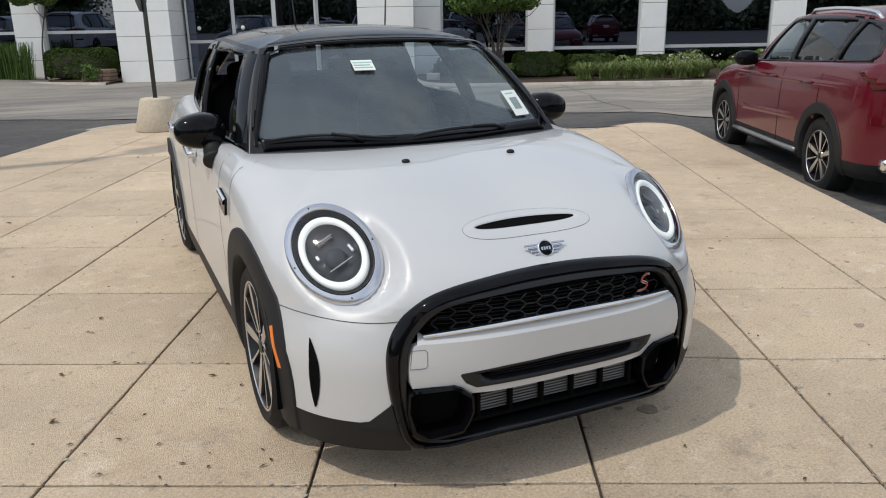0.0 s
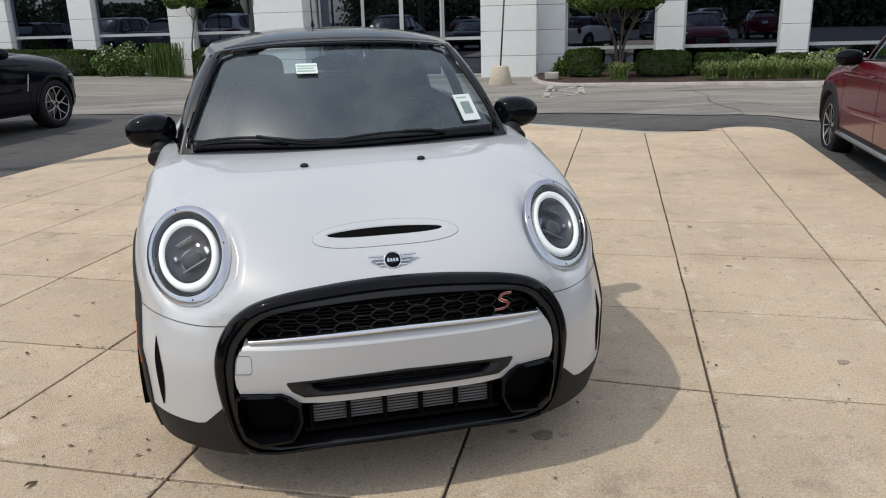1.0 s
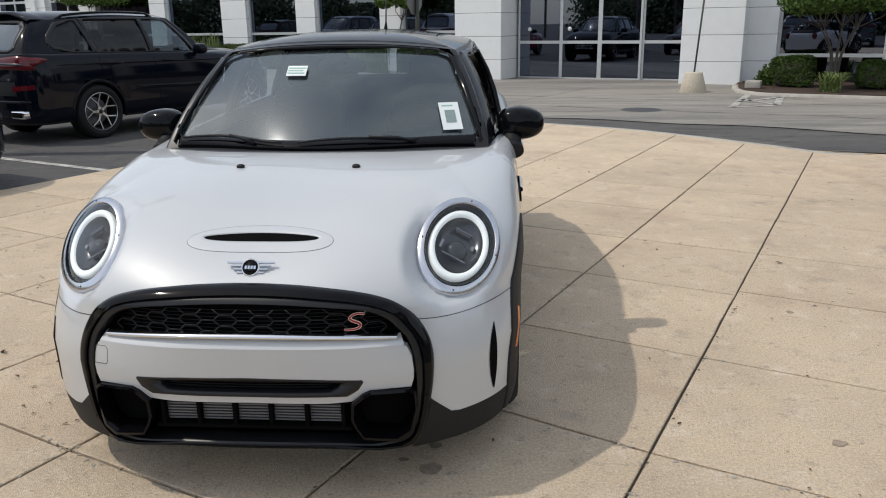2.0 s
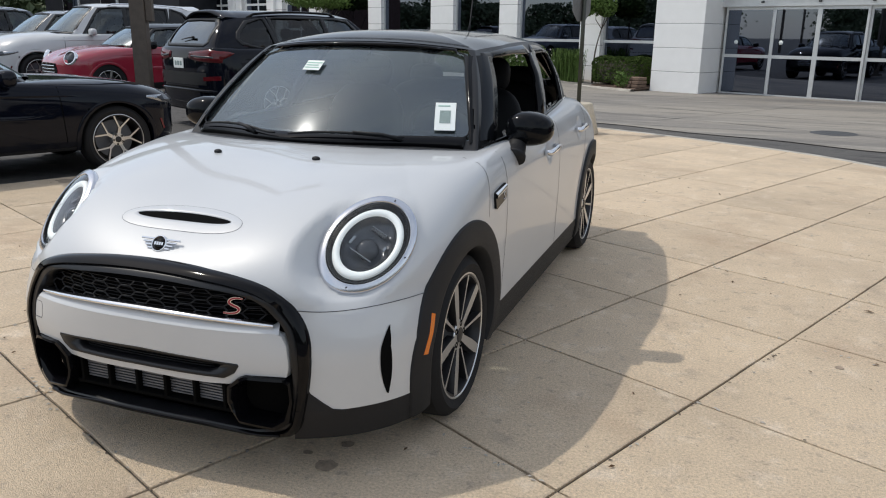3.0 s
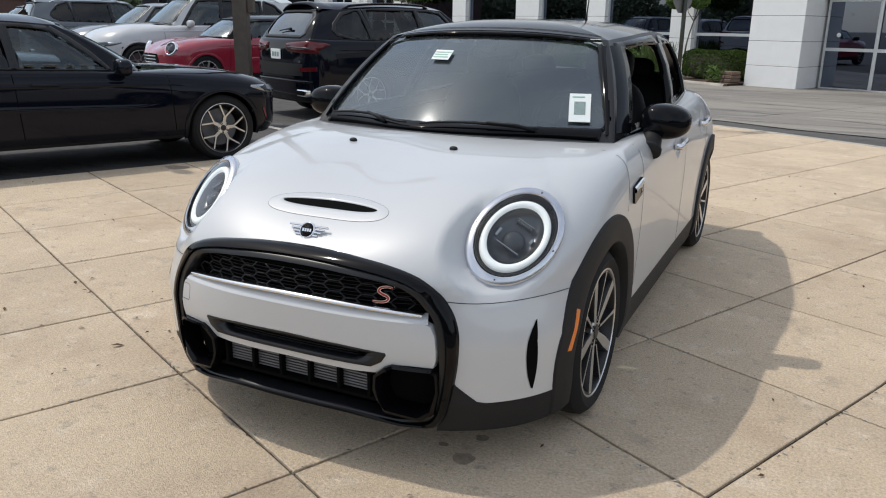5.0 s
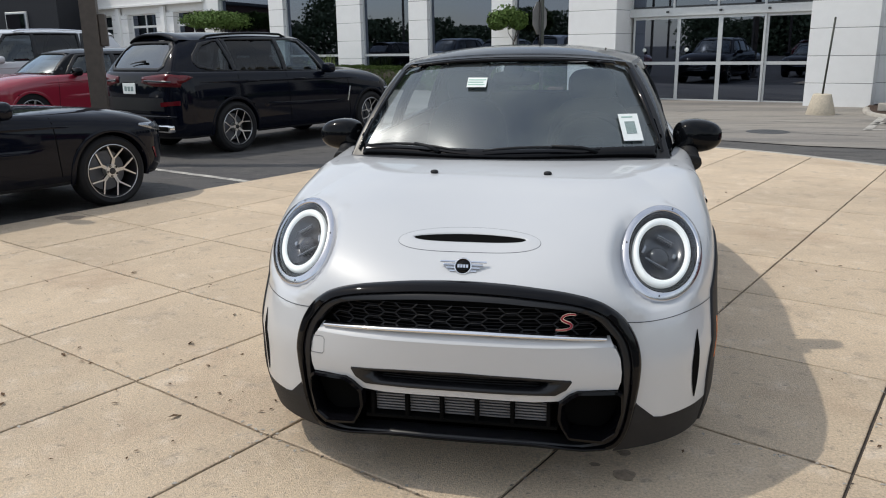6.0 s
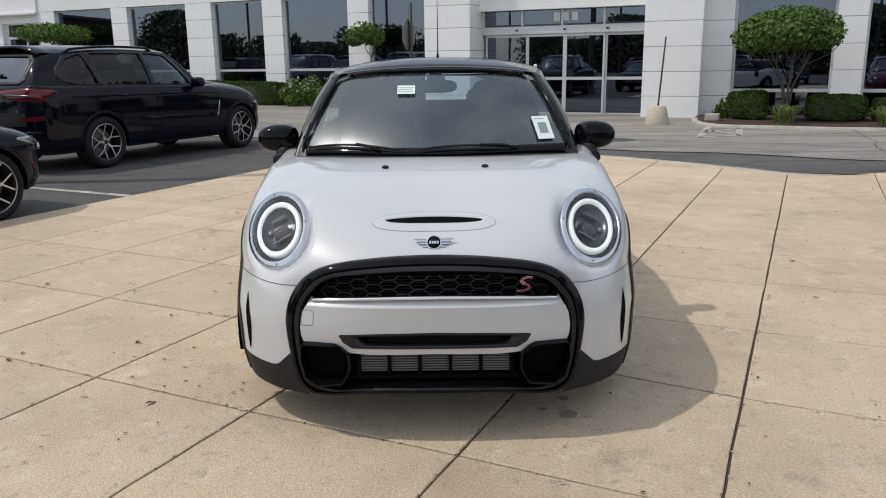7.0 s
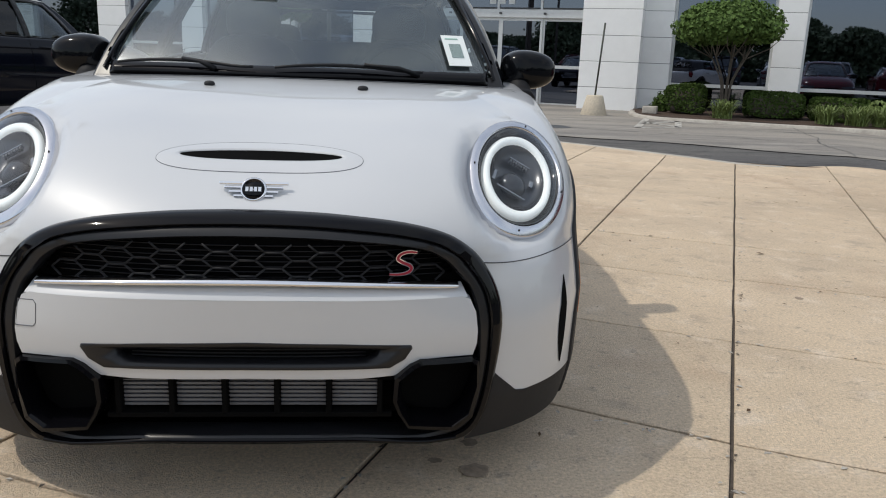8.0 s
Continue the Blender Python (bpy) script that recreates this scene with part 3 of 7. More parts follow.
def wheel_meshes(key, R, rim, width, spokes, style):
    """Meshes for one wheel, axis along +x outward, shared by all wheels of that kind."""
    if key in WHEELS:
        return WHEELS[key]
    turn = Matrix.Rotation(math.pi / 2, 4, 'Y')
    h = width / 2
    tyre = lathe([(rim - 0.01, -h * 0.8), (rim + 0.006, -h * 0.95), (rim + (R - rim) * 0.5, -h * 1.04), (R - 0.018, -h * 0.9), (R - 0.003, -h * 0.72), (R, -h * 0.3),
                  (R, h * 0.3), (R - 0.003, h * 0.72), (R - 0.018, h * 0.9), (rim + (R - rim) * 0.5, h * 1.04), (rim + 0.008, h * 0.97), (rim - 0.004, h * 0.9), (rim - 0.012, h * 0.75)], 72, turn)
    barrel = lathe([(rim - 0.004, h * 0.92), (rim - 0.014, h * 0.90), (rim - 0.022, h * 0.6), (rim - 0.03, h * 0.1), (rim - 0.03, -h * 0.9), (rim * 0.4, -h * 0.9), (0.001, -h * 0.8)], 64, turn)
    lip = lathe([(rim - 0.001, h * 0.88), (rim + 0.002, h * 0.94), (rim - 0.003, h * 0.955), (rim - 0.0075, h * 0.9)], 64, turn)
    disc = lathe([(0.03, -h * 0.1), (rim * 0.74, -h * 0.1), (rim * 0.74, -h * 0.25), (0.03, -h * 0.25)], 48, turn)
    bm = bmesh.new()
    thin = bmesh.new()
    if style == "pair":
        for target, widths in ((bm, (0.012, 0.016, 0.0205, 0.0205, 0.0185)), (thin, (0.0055, 0.005, 0.0052, 0.0065, 0.009))):
            prof = []
            for f, wd in zip((0, 0.2, 0.55, 0.85, 1.0), widths):
                r = rim * (0.17 + 0.795 * f)
                xo = h * (0.78 + 0.13 * f)
                prof.append([Vector((x, y, r)) for x, y in ((xo - 0.030, -wd * 1.25), (xo - 0.003, -wd * 1.08), (xo, -wd), (xo, wd), (xo - 0.003, wd * 1.08), (xo - 0.030, wd * 1.25))])
            add_grid(target, prof, closed_u=True)
    else:
        for off in (-1, 1):
            rows = []
            for f in (0, 0.3, 0.40, 0.44, 0.7, 1.0):
                r = rim * (0.14 + 0.82 * f)
                yy = off * rim * (0.022 + 0.56 * max(0, f - 0.40))
                wd = 0.0135 - 0.003 * f
                xo = h * (0.72 + 0.17 * f)
                rows.append([Vector((x, yy + y, r)) for x, y in ((xo - 0.02, -wd), (xo, -wd * 0.8), (xo, wd * 0.8), (xo - 0.02, wd))])
            add_grid(bm, rows, closed_u=True)
    hub = lathe([(rim * 0.24, h * 0.2), (rim * 0.25, h * 0.74), (rim * 0.235, h * 0.79), (rim * 0.12, h * 0.795)], 32, turn)
    cap = lathe([(rim * 0.125, h * 0.78), (rim * 0.12, h * 0.82), (rim * 0.10, h * 0.84), (0.001, h * 0.845)], 28, turn)
    bolts = bmesh.new()
    mm = Matrix.Translation((h * 0.68, 0, rim * 0.19)) @ turn
    lathe([(0.0125, 0.0), (0.0125, h * 0.13), (0.009, h * 0.125), (0.001, h * 0.10)], 12, mm, bolts)
    out = {}
    for nm, b, mt in (("tyre", tyre, RUBBER), ("rim", barrel, ALLOY_DARK), ("rim_lip", lip, ALLOY), ("brake_disc", disc, STEEL_GREY), ("spoke", bm, ALLOY), ("thin_spoke", thin, ALLOY), ("hub", hub, ALLOY), ("hub_cap", cap, ALLOY_DARK), ("wheel_bolt", bolts, VOID)):
        me = bpy.data.meshes.new(key + "_" + nm)
        bmesh.ops.recalc_face_normals(b, faces=b.faces)
        b.to_mesh(me)
        b.free()
        me.shade_smooth()
        me.set_sharp_from_angle(angle=radians(32))
        me.materials.append(mt)
        if "spoke" in nm:
            me.materials.append(ALLOY_DARK)
            for f in me.polygons:
                f.material_index = 0 if abs(f.normal.x) > 0.8 else 1
        out[nm] = me
    WHEELS[key] = out
    return out


def add_wheel(car, key, x, y, z, side, spin=0.0, dims=(0.308, 0.238, 0.180, 5, "pair")):
    ms = wheel_meshes(key, *dims)
    w = new("wheel", ms["rim"])
    w.parent = car
    w.matrix_basis = Matrix.Translation((x, y, z)) @ Matrix.Rotation(0 if side > 0 else math.pi, 4, 'Z') @ Matrix.Rotation(spin, 4, 'X')
    for nm in ("tyre", "rim_lip", "brake_disc", "hub", "hub_cap"):
        o = new(nm, ms[nm])
        o.parent = w
    n = dims[3]
    turns = [2 * math.pi * k / n for k in range(n)]
    half = [a + math.pi / n for a in turns] if dims[4] == "pair" else []
    for nm, angles in (("spoke", turns), ("thin_spoke", half), ("wheel_bolt", [2 * math.pi * (k + 0.5) / 5 for k in range(5)])):
        for a in angles:
            o = new(nm.replace("thin_", ""), ms[nm])
            o.parent = w
            o.matrix_basis = Matrix.Rotation(a, 4, 'X')
    return w


def arch(sh, y, z, r0, r1, a0, a1, sign, lift=0.014, fold=0.09, n=44, foot=0.172):
    """A wheel-arch trim: a band on the body side that folds into the arch."""
    bm = bmesh.new()
    rows = []
    prof = ((1.0, -0.002), (0.98, lift * 0.9), (0.93, lift), (0.5, lift), (0.06, lift), (0.0, lift * 0.7))
    for k, lf in prof:
        row = []
        for i in range(n + 1):
            a = a0 + (a1 - a0) * i / n
            r = r0 + (r1 - r0) * k
            yy, zz = y + r * math.cos(a), max(z + r * math.sin(a), foot)
            p = sh.side(yy, zz, 0, sign)
            p = Vector((p.x + lf * sign, yy, zz))
            row.append(p)
        rows.append(row)
    rows.append([Vector((p.x - fold * sign, p.y, p.z)) for p in rows[-1]])
    add_grid(bm, rows)
    return bm


# ---- the white hatchback ----
HL_C = Vector((0.626, 0.399, 0.747))
HL_N = Vector((0.381, -0.641, 0.666)).normalized()
HL_U = Vector((0.300, 0.768, 0.566))
HL_U = (HL_U - HL_N * HL_U.dot(HL_N)).normalized()
HL_W = HL_U.cross(HL_N)
HL_LONG, HL_WIDE = 1.32, 0.925
HL_M = Matrix.Translation(HL_C) @ Matrix((HL_W * HL_WIDE, HL_U * HL_LONG, HL_N)).transposed().to_4x4()
HL_INV = HL_M.inverted()


def build_hatchback():
    car = thing("hatchback_car", "pearl white five-door hatchback with black roof, parked on concrete slabs", "car")
    sh = Shell(L=4.0, w=0.842, yf=0.026, df=0.76, nf=2.35, dr=0.70, nr=2.7, zlow=[0.150, 0.19, 0.225, 0.26, 0.30, 0.35, 0.40, 0.45, 0.50, 0.55], zmid=0.60,
               cowl_y=1.035, cowl_z=0.953, cowl_x=0.712, belt_z=0.938, belt_x=0.762, tail_z=1.06, taper=(0.235, 0.16), corner_y=0.065, cowl_gap=0.10,
               roof_f=1.635, roof_x=0.590, roof_z=1.365, roof_r=3.56, crown=0.062, n_nose=1.60, n_corner=2.1, n_side=3.2, nf_low=2.6, df_low=0.64, ups=24, sockets=[(HL_M.inverted(), HL_N, 0.152)],
               split_y=1.02, low_in=0.022, cowl_bow=0.225, cols=(70, 170, 36), glass_bow=0.021, glass_rows=28, drop=0.15)
    FW, RW, ZW = 0.80, 3.367, 0.308
    outer_half = spline([(0, .703), (.07, .7026), (.19, .698), (.325, .684), (.418, .661), (.475, .628), (.513, .588), (.543, .535), (.558, .475), (.557, .400), (.544, .305), (.527, .232), (.505, .186), (.470, .167), (.39, .171), (.29, .186), (.19, .196), (0, .196)], 5)
    inner_half = spline([(0, .651), (.06, .6508), (.16, .648), (.284, .639), (.370, .625), (.415, .602), (.445, .572), (.474, .538), (.492, .492), (.500, .430), (.502, .350), (.494, .285), (.480, .240), (.448, .212), (.38, .196), (.29, .206), (.19, .214), (0, .217)], 5)
    outer, inner = mirror2(outer_half), mirror2(inner_half)
    mid = [((a[0] + b[0]) / 2, (a[1] + b[1]) / 2) for a, b in zip(outer, inner)]

    def in_arch(c):
        return abs(c.x) > 0.45 and any((c.y - w) ** 2 + (c.z - ZW) ** 2 < 0.372 ** 2 for w in (FW, RW))

    def in_nose(c):
        lamp = HL_INV @ Vector((abs(c.x), c.y, c.z))
        if c.z > 0.55 and math.hypot(lamp.x, lamp.y) < 0.128 and abs(lamp.z) < 0.12:
            return True
        return c.y < 0.5 and inside2((c.x, c.z), mid)

    # painted body
    def keep_body(kind, c):
        if kind in ("glass", "roof", "cowl") or in_arch(c) or in_nose(c):
            return False
        if kind == "low":
            if c.z < 0.262 and not (1.1 < c.y < 3.1):
                return False
            if c.z < 0.302 and 1.1 < c.y < 3.1:
                return False
        return True
    body = part("body", sh.fill(bmesh.new(), keep_body), WHITE_PAINT, car, "pearl white painted body")
    # finger cups behind the door handles
    for v in body.data.vertices:
        if abs(v.co.x) > 0.6:
            for y0, z0 in ((2.085, 0.845), (2.90, 0.871)):
                q = ((v.co.y - y0) / 0.055) ** 2 + ((v.co.z - z0) / 0.046) ** 2
                v.co.x -= math.copysign(0.022 * math.exp(-q * q), v.co.x)
    # black lower skirt and sills
    part("lower_skirt", sh.fill(bmesh.new(), lambda k, c: k == "low" and not in_arch(c) and not in_nose(c) and not (c.y < 0.5 and abs(c.x) < 0.49 and c.z < 0.24) and (c.z < 0.262 and not 1.1 < c.y < 3.1 or c.z < 0.302 and 1.1 < c.y < 3.1)), PLASTIC, car, "matt black plastic skirt")
    # floor and inner walls
    bm = box(-0.60, 0.60, 0.42, 3.70, 0.17, 0.30)
    add_box(bm, -0.44, 0.44, 0.26, 1.30, 0.28, 0.60)
    part("underbody", bm, VOID, car, smooth=False)
    for w in (FW, RW):
        for sg in (-1, 1):
            bm = bmesh.new()
            lathe([(0.36, -0.17), (0.36, 0.12)], 24, Matrix.Translation((0.66 * sg, w, ZW)) @ Matrix.Rotation(math.pi / 2, 4, 'Y'), bm, arc=(math.pi * 0.42, math.pi * 1.58))
            add_box(bm, 0.46 * sg, 0.47 * sg, w - 0.37, w + 0.37, 0.15, 0.67)
            part("wheel_housing", bm, VOID, car)
    # roof, pillars, windows
    part("roof", sh.fill(bmesh.new(), lambda k, c: k == "roof"), BLACK_PAINT, car, "gloss black roof")
    part("cowl", sh.fill(bmesh.new(), lambda k, c: k == "cowl"), PLASTIC, car, "black plastic cowl under the windscreen")
    screen = mirror2([(0, 1.349), (.28, 1.344), (.46, 1.328), (.515, 1.310), (.535, 1.285), (.605, 1.14), (.655, 1.02), (.655, .996), (.640, .988), (.3, .989), (0, .991)])
    front_window = [(1.445, .958), (1.50, 1.010), (1.60, 1.115), (1.70, 1.215), (1.765, 1.282), (1.80, 1.297), (2.06, 1.310), (2.325, 1.306), (2.342, 1.290), (2.26, 1.14), (2.18, .995), (1.90, .981), (1.65, .969)]
    rear_window = [(2.305, 1.001), (2.40, 1.16), (2.478, 1.292), (2.50, 1.305), (2.70, 1.309), (2.89, 1.302), (2.915, 1.285), (2.935, 1.16), (2.925, 1.035), (2.60, 1.016)]
    back_glass = mirror2([(0, 1.29), (.30, 1.285), (.36, 1.26), (.46, 1.10), (0, 1.10)])
    greenhouse(car, sh, screen, [front_window, rear_window], back_glass, SATIN, PIANO, CLEAR, GLASS, CLEAR, band=0.048, slack=0.020, lowered=True, slim=0.014)
    # smooth skins of the front and middle pillars
    for sg in (-1, 1):
        rows = []
        for k in range(13):
            z = 0.966 + 0.338 * k / 12
            a = sh.front(sg * (float(np.interp(z, [.972, 1.02, 1.14, 1.285, 1.31], [.672, .655, .605, .535, .523])) + 0.001), z, 0.014)
            b = sh.side(float(np.interp(z, [.958, 1.01, 1.115, 1.215, 1.282, 1.31], [1.445, 1.50, 1.60, 1.70, 1.765, 1.80])) - 0.004, z, 0.013, sg)
            out = Vector((0.62 * sg, -0.72, 0.3))
            rows.append([a + Vector((0, 0.012, 0))] + [a.lerp(b, q) + out * 0.016 * 4 * q * (1 - q) for q in (0.0, 0.15, 0.35, 0.6, 0.8, 1.0)] + [b - Vector((0.012 * sg, 0, 0))])
        bm = bmesh.new()
        add_grid(bm, rows)
        part("front_pillar", bm, BLACK_PAINT, car)
        poly = [(2.186, .992), (2.348, 1.312), (2.470, 1.312), (2.298, .998)]
        part("middle_pillar", sheet(poly, lambda a, b: sh.side(a, b, 0.012, sg), 0.09, 0.02, Vector((-sg, 0, 0))), BLACK_PAINT, car)
    bm = bmesh.new()
    sh.ribbon([(0.712 * f, 1.033 + 0.225 * abs(f) ** 2.4, 0.955 - 0.016 * f * f) for f in [i / 24 - 1 for i in range(49)]], 0.007, 0.002, bm)
    part("bonnet_edge", bm, STEEL_GREY, car)
    # chrome waist line
    for sg in (-1, 1):
        bm = bmesh.new()
        sh.ribbon([sh.side(1.30 + 2.05 * f, sh.belt_at(1.30 + 2.05 * f) + 0.003, 0, sg) for f in [i / 40 for i in range(41)]], 0.014, 0.006, bm)
        part("waist_trim", bm, CHROME, car, "chrome waist line")
    # shut lines
    def shut(pts, wd):
        part("shut_line", sh.ribbon(pts, wd * 0.8, 0.0015), GAP, car)
    for sg in (-1, 1):
        shut([(sg * (.50 + .32 * f), .12 + .36 * f * f, .592 - .018 * f + .010 * f * f) for f in [i / 20 for i in range(21)]], 0.0030)
        shut([sh.side(1.245 + 0.10 * f - 0.05 * f * f, 0.305 + 0.63 * f, 0, sg) for f in [i / 24 for i in range(25)]], 0.0034)
        shut([sh.side(2.30 + 0.03 * f - 0.12 * max(0, f - .72), 0.305 + 0.66 * f, 0, sg) for f in [i / 24 for i in range(25)]], 0.0034)
        shut([sh.side(3.0 + 0.18 * max(0, f - 0.35) ** 0.7, 0.40 + 0.58 * f, 0, sg) for f in [i / 16 for i in range(17)]], 0.005)
        shut([sh.side(1.03 + 0.05 * f, 0.72 + 0.215 * f, 0, sg) for f in [i / 12 for i in range(13)]], 0.0032)
    # wheel arches and wheels
    for sg in (-1, 1):
        o = part("arch_trim", arch(sh, FW, ZW + 0.004, 0.336, 0.436, math.radians(-24), math.radians(206), sg, 0.007, foot=0.152), PLASTIC, car, "matt black wheel-arch trim")
        part("arch_trim", arch(sh, RW, ZW + 0.004, 0.336, 0.430, math.radians(-20), math.radians(200), sg), PLASTIC, car, "matt black wheel-arch trim")
        for y in (FW, RW):
            w = add_wheel(car, "hatch_wheel", 0.736 * sg, y, ZW, sg, spin=0.35 if y < 2 else 0.1)
        # side marker on the front arch
        poly = [(0.416, 0.380), (0.438, 0.376), (0.486, 0.503), (0.468, 0.511)]
        part("side_marker", sheet(poly, lambda a, b: sh.side(a, b, 0.0079, sg), 0.02, 0.01, Vector((-sg, 0, 0))), ORANGE, car, "amber side marker", smooth=False)
        # corner air slit: a black sheet laid on the body, shade in its colour
        poly = [tuple(p) for p in spline([(.7415, .515), (.7500, .46), (.7525, .40), (.7500, .34), (.7435, .288)], 4)] + [tuple(p) for p in spline([(.7400, .292), (.7315, .345), (.7285, .405), (.7320, .465), (.7400, .513)], 4)]
        poly = [(sg * a, b) for a, b in poly]
        part("air_slit", sheet(poly, lambda a, b: sh.front(a, b, 0.004), 0.02, 0.012, Vector((0, 1, 0))), VOID, car, "narrow black air slit", smooth=False)
    # nose: surround, grille, bumper bar, slot, ducts
    def fr(a, b, lift=0.0):
        return sh.front(a, b, lift)
    sharp(part("grille_surround", ring_sheet(outer, inner, fr, [(0.0, -0.014), (0.0, 0.012), (0.05, 0.021), (0.16, 0.026), (0.40, 0.025), (0.47, 0.019), (0.50, 0.006)]), PIANO, car, "gloss black grille surround"), 30)
    sharp(part("inner_surround", ring_sheet(outer, inner, fr, [(0.495, 0.006), (0.52, 0.013), (0.62, 0.015), (0.86, 0.010), (0.96, -0.004), (1.0, -0.05)]), SATIN, car, "satin black inner surround"), 40)
    up_half = [(0, .640), (.25, .634), (.372, .620), (.415, .590), (.452, .555), (0, .566)]
    base_y = sh.front(0, 0.5).y

    def flat(a, b, lift=0.0):
        p = sh.front(a, max(min(b, 0.60), 0.28), lift)
        return Vector((a, p.y, b))
    # black sheet whose colour gives the shade behind the mesh
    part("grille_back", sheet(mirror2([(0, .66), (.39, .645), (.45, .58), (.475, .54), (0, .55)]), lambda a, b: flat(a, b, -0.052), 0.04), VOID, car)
    # hexagonal grille bars
    bm = bmesh.new()
    hw, hh = 0.0375, 0.0170
    up = mirror2(up_half)
    for r in range(-1, 7):
        for c in range(-16, 17):
            cx = c * hw * 1.46
            cz = 0.556 + r * hh * 2.02 + (hh if c % 2 else 0)
            pts = [(cx - hw, cz), (cx - hw * 0.46, cz + hh), (cx + hw * 0.46, cz + hh), (cx + hw, cz)]
            for a, b in zip(pts[:-1], pts[1:]):
                mm = ((a[0] + b[0]) / 2, (a[1] + b[1]) / 2)
                if inside2(mm, up):
                    tube([flat(a[0], a[1], -0.022), flat(b[0], b[1], -0.022)], 0.0024, 5, bm)
    part("grille_mesh", bm, PLASTIC, car, "black hexagon grille mesh")
    for k in range(7):
        z = 0.566 + k * 0.0115
        wd = 0.44 - max(0, k - 3) * 0.016
        part("grille_slat", tube([flat(x, z, -0.040) for x in np.linspace(-wd, wd, 25)], 0.0028, 4), PIANO, car)
    # chrome strip over the bumper bar
    bm = bmesh.new()
    rows = []
    for x in np.linspace(-0.452, 0.452, 41):
        z = 0.566 - 0.020 * (x / 0.45) ** 2
        rows.append([flat(x, z - 0.007, -0.004), flat(x, z - 0.006, 0.006), flat(x, z + 0.002, 0.004), flat(x, z + 0.004, -0.03)])
    add_grid(bm, rows)
    part("grille_strip", bm, CHROME, car, "chrome strip under the grille")
    # white bumper bar with slot, and a bevelled facet along its top
    bar = mirror2([(0, .529), (.25, .527), (.462, .523), (.480, .515), (.494, .485), (.500, .440), (.499, .410), (.491, .383), (.43, .386), (.372, .386), (.313, .350), (.243, .346), (0, .350)])
    slot = mirror2([(0, .436), (.20, .431), (.349, .422), (.352, .415), (.336, .390), (.303, .371), (0, .373)])
    part("bumper_bar", sheet(bar, lambda a, b: flat(a, b, 0.012 - 0.18 * max(0, .45 - b) ** 2 * 4), 0.022, 0.03, Vector((0, 1, 0)), holes=[slot]), WHITE_PAINT, car, "white bumper bar").data.set_sharp_from_angle(angle=radians(40))
    bm = bmesh.new()
    rows = []
    for k, (q, lf) in enumerate(((0.0, 0.0118), (0.08, 0.0105), (0.5, -0.002), (0.92, -0.016), (1.0, -0.022))):
        rows.append([flat(f * (0.474 - 0.014 * q), (0.529 - 0.008 * f * f) + (0.032 - 0.006 * f * f) * q, lf) for f in [i / 24 - 1 for i in range(49)]])
    add_grid(bm, rows)
    part("bumper_facet", bm, WHITE_PAINT, car, "bevelled upper edge of the bumper bar")
    # slot insert
    so = densify(slot, 0.03)
    cx = [(x * 0.80, 0.401 + (z - 0.401) * 0.50) for x, z in so]
    part("bumper_slot", ring_sheet(so, cx, lambda a, b, l: flat(a, b, l), [(0, 0.002), (0.0, 0.012), (0.06, 0.014), (0.9, 0.004), (1.0, -0.03)]), SATIN, car, "black lower bumper slot")
    # shade inside the slot, as a black sheet
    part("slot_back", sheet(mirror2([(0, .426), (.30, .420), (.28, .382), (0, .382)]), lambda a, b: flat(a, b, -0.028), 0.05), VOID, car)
    for z in (0.392, 0.400, 0.408):
        part("slot_slat", tube([flat(x, z, -0.02) for x in np.linspace(-0.25, 0.25, 17)], 0.002, 4), PLASTIC, car)
    # lower intake; the dark depth is painted as a black sheet behind it
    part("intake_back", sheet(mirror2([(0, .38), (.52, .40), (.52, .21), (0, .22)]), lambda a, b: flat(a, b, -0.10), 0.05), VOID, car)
    for k in range(5):
        x0 = -0.278 + k * 0.1135
        for j in range(7):
            z = 0.266 + j * 0.0098
            part("radiator_slat", box(x0, x0 + 0.100, base_y + 0.050, base_y + 0.068, z, z + 0.0055), STEEL_GREY, car, smooth=False)
    bm = bmesh.new()
    for k in range(6):
        x0 = -0.2915 + k * 0.1135
        add_box(bm, x0, x0 + 0.0125, base_y + 0.030, base_y + 0.07, 0.252, 0.345, 0.002, 1)
    add_box(bm, -0.31, 0.31, base_y + 0.030, base_y + 0.07, 0.335, 0.347, 0.002, 1)
    add_box(bm, -0.31, 0.31, base_y + 0.030, base_y + 0.07, 0.245, 0.257, 0.002, 1)
    part("intake_frame", bm, VOID, car, smooth=False)
    for sg in (-1, 1):
        do = [(.507, .372), (.491, .382), (.369, .388), (.345, .377), (.311, .347), (.308, .295), (.321, .262), (.347, .222), (.460, .202), (.500, .228), (.511, .30)]
        di = [(.496, .352), (.484, .364), (.384, .368), (.366, .360), (.333, .337), (.330, .291), (.337, .268), (.349, .243), (.440, .229), (.474, .250), (.497, .313)]
        do, di = ([(sg * (p[k - 1][0] + (p[k][0] - p[k - 1][0]) * q / 4), p[k - 1][1] + (p[k][1] - p[k - 1][1]) * q / 4) for k in range(len(p)) for q in range(4)] for p in (do, di))
        o = part("duct_frame", ring_sheet(do, di, lambda a, b, l: flat(a, b, l), [(0, -0.06), (0.0, 0.002), (0.14, 0.021), (0.55, 0.024), (0.80, 0.012), (1.0, -0.004), (1.02, -0.055)]), PIANO, car, "gloss black brake-duct frame")
        sharp(o, 28)
        # the duct's dark depth is coloured onto this sheet
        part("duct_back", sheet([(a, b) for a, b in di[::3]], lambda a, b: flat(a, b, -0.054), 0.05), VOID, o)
    # flat tray under the nose
    bm = bmesh.new()
    rows = []
